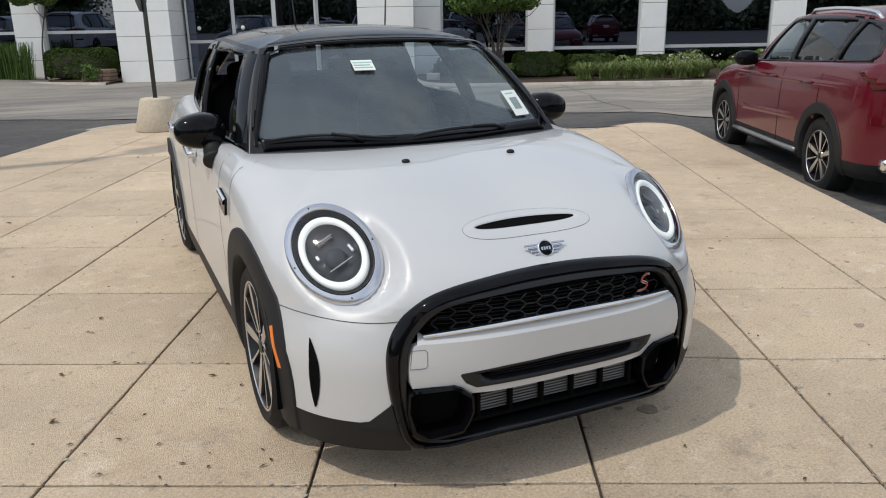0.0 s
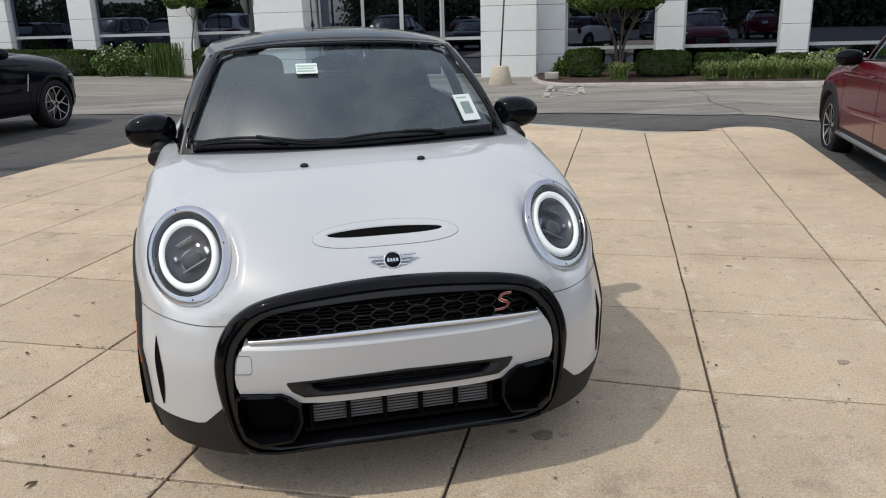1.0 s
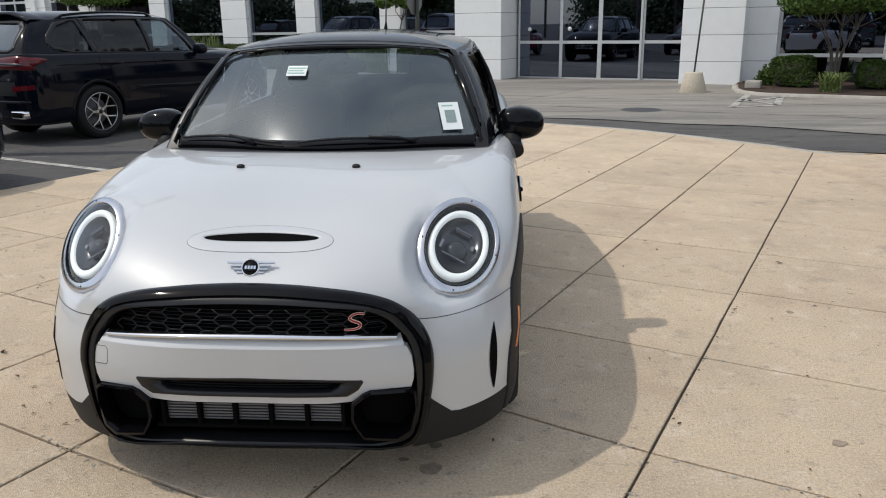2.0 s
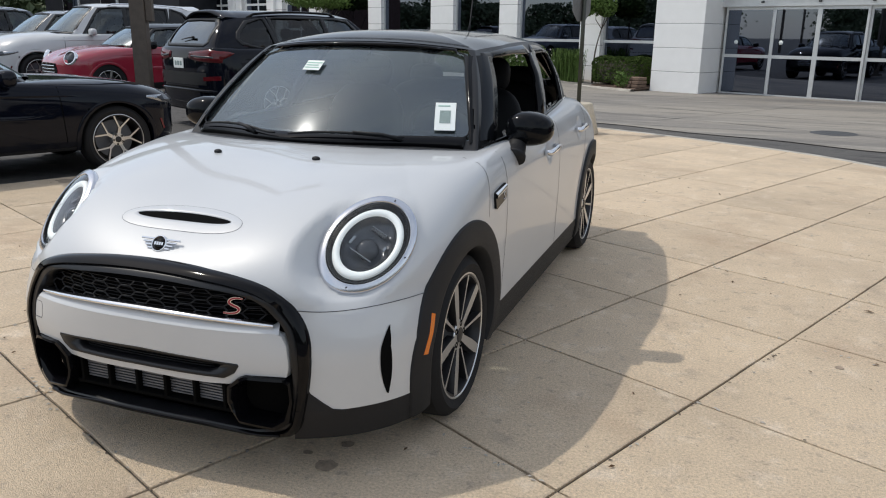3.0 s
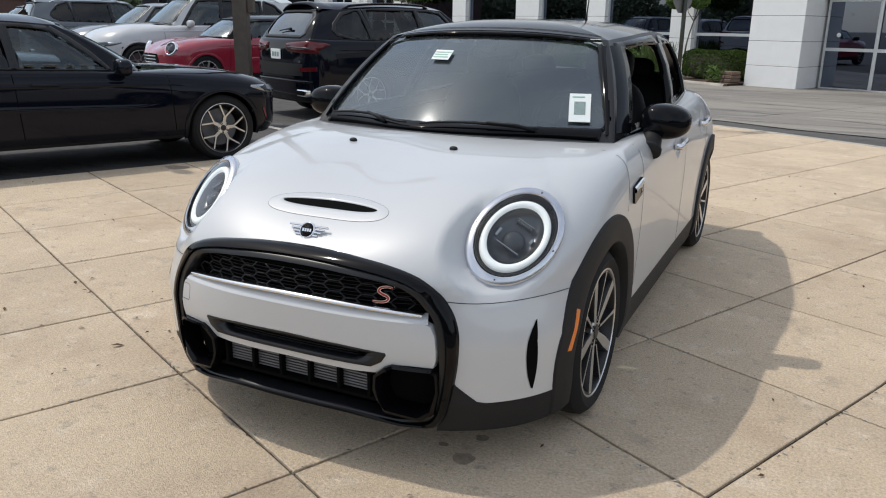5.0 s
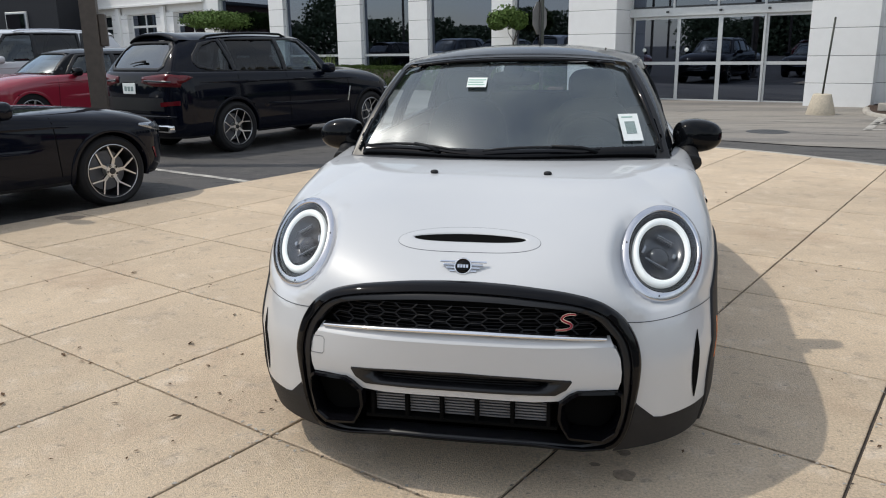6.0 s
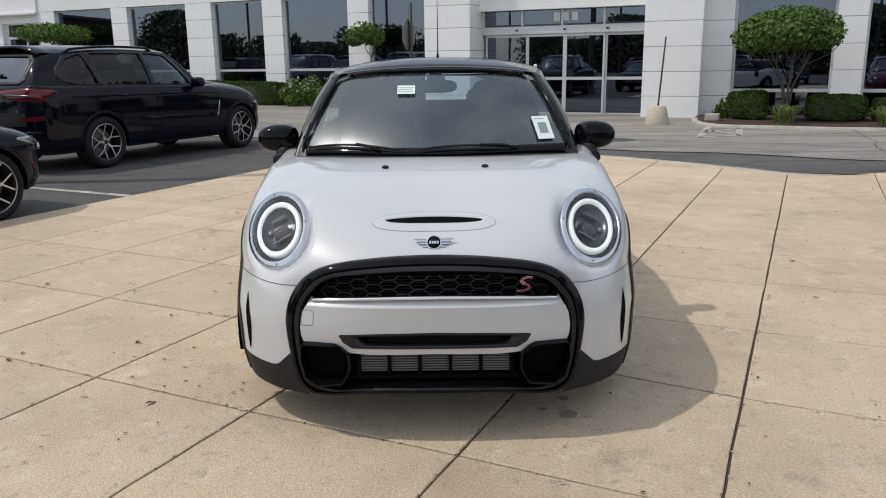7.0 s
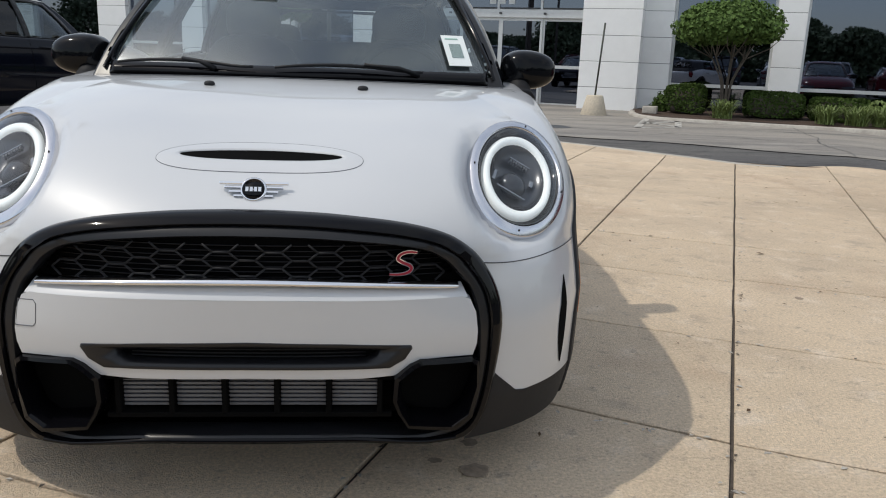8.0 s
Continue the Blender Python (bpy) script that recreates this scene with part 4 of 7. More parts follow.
    for x in np.linspace(-0.46, 0.46, 41):
        z = float(np.interp(abs(x), [0, .19, .29, .39, .46], [.204, .203, .193, .180, .180]))
        p = sh.front(x, 0.30)
        rows.append([Vector((x, p.y + dy, z + dz)) for dy, dz in ((0.14, 0.010), (0.02, 0.008), (-0.008, 0.004), (-0.010, -0.002), (0.03, -0.006), (0.14, -0.010))])
    add_grid(bm, rows)
    part("nose_tray", bm, PIANO, car, "gloss black tray under the nose")
    # black wedges where the skirt climbs beside the surround
    for sg in (-1, 1):
        poly = [(sg * a, b) for a, b in ((.540, .345), (.552, .322), (.608, .266), (.640, .258), (.640, .240), (.520, .240))]
        part("skirt_wedge", sheet(poly, lambda a, b: sh.front(a, b, 0.004), 0.02, 0.01, Vector((0, 1, 0))), PLASTIC, car, smooth=False)
    # tow-eye cover
    poly = [(-.489, .505), (-.452, .507), (-.446, .499), (-.448, .458), (-.455, .450), (-.497, .448)]
    bm = bmesh.new()
    pl = densify(poly + [poly[0]], 0.012)
    tube([flat(a, b, 0.0115) for a, b in densify(poly, 0.012)], 0.0013, 5, bm, closed=True)
    part("tow_cover_line", bm, STEEL_GREY, car)
    # letter badge: a slanted S of a red band in a chrome edge
    path = [Vector(p) for p in spline([(.358, .6225), (.340, .6250), (.323, .6205), (.3165, .6105), (.326, .6025), (.341, .5955), (.346, .5875), (.338, .5795), (.320, .5765), (.2985, .5775)], 5)]

    def band(width, lo, hi):
        rows = []
        for k, p in enumerate(path):
            t = (path[min(k + 1, len(path) - 1)] - path[max(k - 1, 0)]).normalized()
            n = Vector((-t.y, t.x)) * width * (0.62 + 0.38 * math.sin(math.pi * k / (len(path) - 1)))
            a, b = p - n, p + n
            rows.append([flat(a.x, a.y, lo), flat(a.x, a.y, hi), flat(b.x, b.y, hi), flat(b.x, b.y, lo)])
        bm = bmesh.new()
        add_grid(bm, rows, closed_u=True)
        return bm
    o = part("s_badge", band(0.0048, -0.024, -0.008), CHROME, car, "chrome and red letter S badge", smooth=False)
    part("red_fill", band(0.0030, -0.010, -0.0068), RED_CAR_MARK, o, smooth=False)
    # bonnet: scoop, emblem, washer jets
    def hood(a, b, l=0.0):
        return sh.front(a, b, 0) + Vector((0, -0.5 * l, 0.86 * l))
    sc_o = [(.235 * math.copysign(abs(math.cos(t)) ** 0.75, math.cos(t)), .793 + .0265 * math.copysign(abs(math.sin(t)) ** 0.9, math.sin(t))) for t in np.linspace(0, 2 * math.pi, 72, endpoint=False)]
    sc_i = [(.186 * math.copysign(abs(math.cos(t)) ** 0.9, math.cos(t)), .7985 + (.0065 if math.sin(t) > 0 else .0105) * math.sin(t)) for t in np.linspace(0, 2 * math.pi, 72, endpoint=False)]
    o = part("bonnet_scoop", ring_sheet(sc_o, sc_i, lambda a, b, l: hood(a, b, l), [(0, 0.0008), (0.05, 0.0012), (0.35, 0.0022), (0.7, 0.0035), (0.92, 0.0035), (1.0, 0.0005)]), WHITE_PAINT, car, "white bonnet scoop with black slot")
    # slot shade drawn as a flat black sheet on the scoop
    part("scoop_slot", sheet(sc_i[::2], lambda a, b: hood(a, b, 0.0012), 0.03), VOID, o)
    bm = bmesh.new()
    tube([hood(a, b, 0.0003) for a, b in sc_o], 0.0010, 4, bm, closed=True)
    part("scoop_joint", bm, STEEL_GREY, o)
    em = sh.front(0, 0.733)
    nrm = Vector((0, -0.84, 0.54))
    axis = nrm.to_track_quat('Z', 'Y').to_matrix().to_4x4()
    M = Matrix.Translation(em + nrm * 0.010) @ axis @ Matrix.Scale(1.04, 4)
    badge = part("emblem", lathe([(0.0275, -0.006), (0.0275, 0.004), (0.025, 0.006), (0.0235, 0.006), (0.0235, 0.0035)], 40, M), CHROME, car, "chrome winged emblem")
    part("emblem_disc", lathe([(0.0238, 0.002), (0.0236, 0.0045), (0.001, 0.0048)], 40, M), PIANO, badge)
    for sg in (-1, 1):
        for k in range(4):
            ln = 0.072 - 0.0105 * k
            z = 0.0155 - k * 0.0098
            part("wing_bar", box(min(sg * 0.022, sg * ln), max(sg * 0.022, sg * ln), z - 0.0032, z + 0.0028, -0.004, 0.0035, 0.001, 1, M), CHROME, badge, smooth=False)
    bm = bmesh.new()
    for k in range(4):
        add_box(bm, -0.0165 + k * 0.0088, -0.0165 + k * 0.0088 + 0.0062, -0.005, 0.005, 0.004, 0.0056, m=M)
    part("emblem_mark", bm, CHROME, badge, smooth=False)
    for sg in (-1, 1):
        p = sh.above(0.221 * sg, 0.790)
        part("washer_jet", blob(p.x, p.y, p.z + 0.004, 0.016, 0.013, 0.009, 2.2, 14, 8), PLASTIC, car, "small black washer jet")
    # headlights
    for sg in (-1, 1):
        M = Matrix.Diagonal((sg, 1, 1, 1)) @ HL_M
        hl = part("headlight", lathe([(0.151, -0.06), (0.1505, -0.010), (0.149, 0.000), (0.146, 0.005), (0.128, 0.0105), (0.1255, 0.008), (0.1240, -0.004)], 96, M), BLUE_CHROME, car, "oval headlight with broad chrome rim and lit ring")
        sharp(hl, 50)
        part("bezel", lathe([(0.1250, 0.006), (0.1232, 0.0075), (0.1215, 0.004), (0.1190, -0.001), (0.1070, -0.010)], 96, M), PIANO, hl)
        part("light_ring", lathe([(0.1080, -0.010), (0.1070, -0.002), (0.1030, 0.004), (0.0955, 0.006), (0.0870, 0.002), (0.0850, -0.006)], 96, M), LAMP_WHITE, hl, "white lit daytime ring")
        part("lamp_bowl", lathe([(0.0860, -0.003), (0.080, -0.018), (0.055, -0.034), (0.001, -0.040)], 48, M), LAMP_DARK, hl)
        part("projector", lathe([(0.041, -0.040), (0.040, -0.026), (0.033, -0.015), (0.018, -0.008), (0.001, -0.006)], 32, M @ Matrix.Translation((0.004, -0.006, 0)) @ Matrix.Diagonal((1.0, 0.72, 1, 1))), LAMP_LENS, hl)
        for k in range(7):
            part("led_tooth", box(-0.029 + k * 0.0085, -0.0235 + k * 0.0085, 0.040, 0.047, -0.026, -0.014, 0.001, 1, M), STEEL_GREY, hl, smooth=False)
        bm = box(-0.034, 0.034, 0.048, 0.0505, -0.026, -0.013, 0.001, 1, M)
        add_box(bm, -0.046, 0.046, -0.034, -0.031, -0.026, -0.016, 0.001, 1, M)
        add_box(bm, -0.066, -0.052, -0.022, 0.004, -0.028, -0.018, 0.003, 1, M)
        add_box(bm, 0.046, 0.060, 0.010, 0.026, -0.028, -0.018, 0.003, 1, M)
        part("lamp_modules", bm, LAMP_SILVER, hl, smooth=False)
        part("lens", lathe([(0.1245, 0.008), (0.115, 0.013), (0.092, 0.020), (0.052, 0.026), (0.001, 0.029)], 64, M), CLEAR, hl).visible_shadow = False
        # rim screws
        for a in (-1.25, 0.15, 1.75, 3.4):
            part("rim_screw", lathe([(0.0001, 0.0012), (0.0024, 0.0010), (0.0027, 0.0)], 10, M @ Matrix.Translation((0.137 * math.cos(a), 0.137 * math.sin(a), 0.0085))), PLASTIC, hl)
    # scuttle badge on the wing
    for sg in (-1, 1):
        poly = [(1.104, .738), (1.112, .733), (1.240, .753), (1.247, .762), (1.249, .795), (1.243, .817), (1.108, .799), (1.100, .775)]
        o = part("wing_badge", sheet(poly, lambda a, b: sh.side(a, b, 0.010, sg), 0.03, 0.016, Vector((-sg, 0, 0))), PIANO, car, "black wing badge with chrome bar", smooth=False)
        rows = [[sh.side(1.104 + 0.140 * f, zz + 0.0185 * f, lf, sg) for f in [i / 8 for i in range(9)]] for zz, lf in ((.777, 0.008), (.7775, 0.016), (.786, 0.0185), (.794, 0.016), (.7995, 0.008))]
        bm = bmesh.new()
        add_grid(bm, rows)
        part("badge_bar", bm, CHROME, o)
        pts = spline([(.013, .0115), (.002, .0135), (-.009, .0095), (-.006, .0025), (.005, -.002), (.009, -.009), (-.002, -.0135), (-.012, -.0115)], 4)
        part("badge_letter", tube([sh.side(1.214 + a + 0.25 * b, .7705 + b, 0.0115, sg) for a, b in pts], 0.0018, 6), CHROME, o)
    # door handles
    for sg in (-1, 1):
        for y0, z0 in ((1.985, 0.842), (2.80, 0.868)):
            p0, p1 = sh.side(y0, z0, 0.032, sg), sh.side(y0 + 0.19, z0 + 0.006, 0.032, sg)
            pts = [sh.side(y0 - 0.012, z0, 0.002, sg), p0, p0.lerp(p1, 0.3), p0.lerp(p1, 0.7), p1, sh.side(y0 + 0.202, z0 + 0.006, 0.002, sg)]
            part("door_handle", tube(pts, 0.012, 10, flat=1.25), CHROME, car, "chrome door handle")
    # mirrors
    for sg in (-1, 1):
        bm = blob(0, 0, 0, 0.107, 0.088, 0.076, 2.6, 36, 20)
        for v in bm.verts:
            v.co.z *= 1.0 - 0.14 * (v.co.x * sg / 0.107) * (1 if v.co.x * sg > 0 else 0.2)
            if v.co.y > 0.03:
                v.co.y = 0.03 + (v.co.y - 0.03) * 0.3
        bmesh.ops.transform(bm, matrix=Matrix.Translation((0.853 * sg, 1.580, 1.003)) @ Matrix.Rotation(0.10 * sg, 4, 'Z'), verts=bm.verts)
        mr = part("wing_mirror", bm, BLACK_PAINT, car, "gloss black wing mirror")
        part("mirror_foot", tube([sh.side(1.460, 0.888, -0.010, sg).lerp(Vector((0.812 * sg, 1.568, 0.972)), f) for f in (0, 0.12, 0.14, 0.4, 0.6, 0.8, 1)], [0.052, 0.051, 0.046, 0.043, 0.040, 0.040, 0.042], 16, flat=0.95), PLASTIC, mr)
        part("mirror_glass", box(0.853 * sg - 0.078, 0.853 * sg + 0.078, 1.614, 1.618, 0.956, 1.054, 0.002, 1), CHROME, mr, smooth=False)
    # wipers
    for x0, x1, px, je in ((-0.62, -0.14, -0.27, 6), (-0.07, 0.41, 0.40, 7)):
        pts = []
        for f in np.linspace(0, 1, 13):
            x = x0 + (x1 - x0) * f
            z = 0.972 + 0.014 * math.sin(math.pi * min(f * 1.15, 1.0)) ** 0.8
            p, n = sh.near(sh.front(x, z))
            pts.append(p + n * 0.020)
        wp = part("wiper", tube(pts, [0.0032 + 0.0024 * math.sin(math.pi * (k + 1) / 14) for k in range(13)], 6, flat=1.2), PLASTIC, car, "black wiper")
        e = pts[je]
        q, n = sh.near(sh.front(px, 0.968))
        part("wiper_arm", tube([q + n * 0.010, q.lerp(e, 0.4) + n * 0.026, e + n * 0.010], [0.010, 0.007, 0.006], 6), PLASTIC, wp)
    # roof line, aerial, sunroof joint
    bm = bmesh.new()
    sh.ribbon([(0.44 * f, 2.02 + 0.03 * abs(f) ** 3, 1.45) for f in [i / 12 - 1 for i in range(25)]], 0.006, 0.002, bm)
    sh.ribbon([(0.44, 2.05 + 0.75 * f, 1.45) for f in [i / 12 for i in range(13)]], 0.006, 0.002, bm)
    sh.ribbon([(-0.44, 2.05 + 0.75 * f, 1.45) for f in [i / 12 for i in range(13)]], 0.006, 0.002, bm)
    sh.ribbon([(0.52 * f, 1.675 + 0.05 * abs(f) ** 3, 1.385) for f in [i / 12 - 1 for i in range(25)]], 0.007, 0.002, bm)
    part("roof_joints", bm, VOID, car)
    p = sh.above(0.0, 3.25)
    part("aerial", tube([p, p + Vector((0, 0.02, 0.05)), p + Vector((0, 0.13, 0.42))], [0.014, 0.005, 0.002], 8), PLASTIC, car, "thin black roof aerial")
    for sg in (-1, 1):
        p = sh.side(3.80, 0.80, 0.004, sg)
        part("tail_light", blob(0.56 * sg, 3.86, 0.80, 0.10, 0.07, 0.13, 3, 18, 12), RED_LENS, car)
    # inside
    bm = bmesh.new()
    rows = []
    for x in np.linspace(-0.70, 0.70, 29):
        a = abs(x) / 0.70
        y0 = 1.17 + 0.11 * a ** 2.4
        rows.append([Vector((x, y0, 0.90)), Vector((x, y0 + 0.06, 0.935)), Vector((x, y0 + 0.25, 0.945 + 0.02 * math.exp(-((x - 0.36) / 0.13) ** 2))), Vector((x, 1.62, 0.93)), Vector((x, 1.68, 0.88)), Vector((x, 1.70, 0.45))])
    add_grid(bm, rows)
    part("dashboard", bm, DASH, car, "black dashboard")
    for sx in (-0.36, 0.36):
        bm = blob(0, 0, 0, 0.25, 0.27, 0.09, 3.2, 24, 12, Matrix.Translation((sx, 2.15, 0.52)))
        lean = Matrix.Translation((sx, 2.40, 0.80)) @ Matrix.Rotation(-0.25, 4, 'X')
        blob(0, 0, 0, 0.245, 0.075, 0.33, 3.0, 24, 14, lean, bm)
        st = part("front_seat", bm, SEAT, car, "black front seat")
        part("headrest", blob(0, 0, 0, 0.135, 0.055, 0.10, 3, 20, 12, Matrix.Translation((sx, 2.515, 1.185)) @ Matrix.Rotation(-0.2, 4, 'X')), SEAT, st)
    bm = blob(0, 0, 0, 0.60, 0.08, 0.30, 4, 28, 12, Matrix.Translation((0, 3.25, 0.82)) @ Matrix.Rotation(-0.25, 4, 'X'))
    blob(0, 0, 0, 0.60, 0.25, 0.09, 4, 28, 12, Matrix.Translation((0, 3.0, 0.55)), bm)
    rs = part("rear_seat", bm, SEAT, car)
    for sx in (-0.33, 0.33):
        part("headrest", blob(sx, 3.33, 1.13, 0.12, 0.05, 0.075, 3, 18, 10), SEAT, rs)
    M = Matrix.Translation((0.36, 1.83, 0.92)) @ Matrix.Rotation(-1.15, 4, 'X')
    bm = bmesh.new()
    tube([M @ Vector((0.18 * math.cos(a), 0.18 * math.sin(a), 0)) for a in np.linspace(0, 2 * math.pi, 32, endpoint=False)], 0.014, 8, bm, closed=True)
    add_box(bm, -0.17, 0.17, -0.02, 0.02, -0.02, 0.0, 0.005, 1, M)
    blob(0, 0, -0.01, 0.07, 0.06, 0.03, 2.5, 16, 8, M, bm)
    part("steering_wheel", bm, SEAT, car)
    part("inside_mirror", blob(0.0, 1.72, 1.262, 0.115, 0.022, 0.036, 3, 24, 10), PIANO, car, "dark inside mirror")
    bm = blob(0, 1.63, 1.30, 0.05, 0.05, 0.035, 3, 16, 8)
    part("mirror_mount", bm, PIANO, car)
    part("headliner", box(-0.5, 0.5, 1.85, 3.1, 1.335, 1.345), HEADLINER, car, smooth=False)
    for x in (-0.7175, 0.7175):
        part("door_lining", box(x - 0.0175, x + 0.0175, 1.35, 2.95, 0.3, 0.93), DASH, car, smooth=False)
    part("centre_console", box(-0.11, 0.11, 1.66, 2.72, 0.28, 0.64, 0.03, 2), DASH, car)
    part("floor_lining", box(-0.69, 0.69, 1.30, 3.42, 0.255, 0.29), DASH, car, smooth=False)
    part("boot_lining", box(-0.60, 0.60, 3.42, 3.60, 0.3, 0.95), DASH, car, smooth=False)
    # papers behind the screen: each follows the glass
    def paper(name, cx, cz, w, h, tilt, marks, label):
        def at(a, b, lift):
            p = sh.front(cx + a * math.cos(tilt) - b * math.sin(tilt) - 0.28 * b * (cx > 0.3), cz + a * math.sin(tilt) + b * math.cos(tilt))
            return p + Vector((0, -0.7, 0.7)) * lift
        o = part(name, sheet([(-w, -h), (w, -h), (w, h), (-w, h)], lambda a, b: at(a, b, 0.003), 0.03, 0.002, Vector((0, 0.7, -0.7))), PAPER, car, label, smooth=False)
        for nm, x0, x1, z0, z1, mt in marks:
            part(nm, sheet([(x0, z0), (x1, z0), (x1, z1), (x0, z1)], lambda a, b: at(a, b, 0.0045), 0.02, 0.001, Vector((0, 0.7, -0.7))), mt, o, smooth=False)
    paper("windscreen_sticker", -0.152, 1.253, 0.046, 0.020, 0.0, [("text_bar", -0.042, 0.042, 0.008, 0.012, GREEN_INK), ("text_bar", -0.042, 0.030, -0.002, 0.002, GREEN_INK), ("text_bar", -0.042, 0.038, -0.012, -0.008, GREEN_INK)], "small white paper sticker")
    marks = [("heading_bar", -0.030, 0.018, 0.038, 0.042, GREEN_INK), ("code_block", -0.022, 0.022, -0.026, 0.022, INK)]
    paper("dealer_sticker", 0.543, 1.062, 0.042, 0.053, 0.0, marks, "white paper sticker with a dark square")
    return car, sh


hatch, hatch_shell = build_hatchback()


# ---- ground ----
UX, UY = 0.4299, 0.9029


def uv(u, v, z=0.0):
    """Slab directions to world: u along the joints away from the entrance of the lot, v across."""
    return Vector((UX * u + UY * v, UY * u - UX * v, z))


CONCRETE = mat("tan_concrete", (0.672, 0.535, 0.382), 0.85, tint=0.30, scale=95, bump=0.9, bump_scale=190, per_piece=0.085, second=(0.576, 0.458, 0.329), second_scale=1.3, third=((0.338, 0.267, 0.212), 2.2, 0.58, 0.76), extra=[((0.746, 0.627, 0.493), 6.0, 0.54, 0.73), ((0.485, 0.351, 0.241), 0.8, 0.55, 0.74), ((0.403, 0.321, 0.244), 14.0, 0.57, 0.71), ((0.273, 0.219, 0.179), 38.0, 0.62, 0.70), ((0.786, 0.694, 0.563), 120.0, 0.62, 0.70), ((0.202, 0.153, 0.114), 150.0, 0.64, 0.72)])
JOINT = mat("joint_filler", (0.075, 0.062, 0.05), 0.9, tint=0.3, scale=40)
ASPHALT = mat("worn_asphalt", (0.076, 0.073, 0.073), 0.85, tint=0.32, scale=70, bump=0.5, bump_scale=220, second=(0.111, 0.106, 0.098), second_scale=0.22, third=((0.035, 0.034, 0.035), 1.1, 0.54, 0.70), stretch=(radians(-20), (0.55, 1.4, 1.0)), extra=[((0.148, 0.136, 0.123), 2.6, 0.56, 0.70), ((0.031, 0.030, 0.030), 5.0, 0.55, 0.68), ((0.134, 0.125, 0.114), 11.0, 0.62, 0.72), ((0.027, 0.026, 0.027), 30.0, 0.62, 0.70)])
ROAD_TOP = mat("pale_drive_asphalt", (0.29, 0.265, 0.23), 0.85, tint=0.24, scale=60, bump=0.4, bump_scale=220, second=(0.17, 0.16, 0.15), second_scale=0.5, stretch=(radians(25), (0.22, 1.5, 1.0)), third=((0.11, 0.105, 0.10), 0.9, 0.56, 0.70), extra=[((0.35, 0.325, 0.29), 2.2, 0.54, 0.70), ((0.10, 0.096, 0.09), 3.0, 0.58, 0.70), ((0.12, 0.115, 0.11), 26.0, 0.62, 0.72)])


def ground_z(x, y):
    r = min(1.0, max(0.0, (x * UY - y * UX - 2.3) / 1.5))
    r = r * r * (3 - 2 * r)
    fade = min(1.0, max(0.0, (16 - y) / 8))
    v = x * UY - y * UX
    up = min(1.0, max(0.0, (-v - 10.2) / 3.0))
    return -0.035 - 0.135 * r * fade + 0.14 * up * up * (3 - 2 * up)


xs = sorted(set([-3000, -900, -300, -120, -70] + list(range(-50, -8, 6)) + [k * 0.5 for k in range(-16, 40)] + list(range(20, 60, 6)) + [80, 140, 300, 900, 3000]))
ys = sorted(set([-3000, -900, -300, -100, -50, -30] + [k * 0.5 for k in range(-24, 50)] + list(range(25, 70, 6)) + [90, 140, 300, 900, 3000]))
bm = bmesh.new()
add_grid(bm, [[Vector((x, y, ground_z(x, y))) for x in xs] for y in ys])
tagged(part("ground", bm, ASPHALT), "dark worn asphalt of a car park", "ground", kind="structure")

# concrete island the car stands on
STEP = 0.925
pad_uv = [(-7.5, -5.65), (8.7, -5.65)]
pad_uv += [tuple(p) for p in spline([(8.7, -5.65), (9.15, -5.5), (9.42, -5.05), (9.45, -4.2), (9.38, -3.0), (9.2, -1.6), (8.85, -0.6), (8.45, 0.3), (8.12, 0.95), (8.12, 1.35), (8.45, 1.72), (8.72, 2.05), (8.70, 2.40), (8.40, 2.60), (8.0, 2.66)], 5)[1:]]
pad_uv += [(-7.5, 2.66)]


def clip(poly, axis, limit, sign):
    out = []
    for k in range(len(poly)):
        a, b = poly[k - 1], poly[k]
        da, db = sign * (a[axis] - limit), sign * (b[axis] - limit)
        if da >= 0:
            out.append(a)
        if (da > 0) != (db > 0) and abs(da - db) > 1e-9:
            t = da / (da - db)
            out.append((a[0] + (b[0] - a[0]) * t, a[1] + (b[1] - a[1]) * t))
    return out


def prism(poly, top, bottom, bevel=0.0):
    """A slab from an outline in slab directions."""
    bm = bmesh.new()
    c = (sum(p[0] for p in poly) / len(poly), sum(p[1] for p in poly) / len(poly))

    def inset(p, d):
        v = Vector((c[0] - p[0], c[1] - p[1]))
        return (p[0] + math.copysign(min(d, abs(v.x)), v.x), p[1] + math.copysign(min(d, abs(v.y)), v.y))
    rings = [[bm.verts.new(uv(*inset(p, bevel), top)) for p in poly]]
    if bevel:
        rings.append([bm.verts.new(uv(*p, top - bevel * 0.6)) for p in poly])
    rings.append([bm.verts.new(uv(*p, bottom)) for p in poly])
    bm.faces.new(rings[0])
    for r0, r1 in zip(rings[:-1], rings[1:]):
        for k in range(len(poly)):
            bm.faces.new([r0[k - 1], r0[k], r1[k], r1[k - 1]])
    return bm


pad = tagged(part("pavement", prism(pad_uv, -0.012, -0.30), JOINT, smooth=False), "tan concrete island laid in square slabs", "pavement", kind="structure")
rng = random.Random(4)
lines_u = [-0.05 + STEP * k for k in range(-9, 0)] + [-0.05, 0.885, 1.812, 2.74, 3.625, 4.57] + [4.57 + STEP * k for k in range(1, 7)]
lines_v = [-5.70, -4.55, -3.64, -2.69, -1.715, -0.832, 0.10, 1.0, 1.868, 2.75]


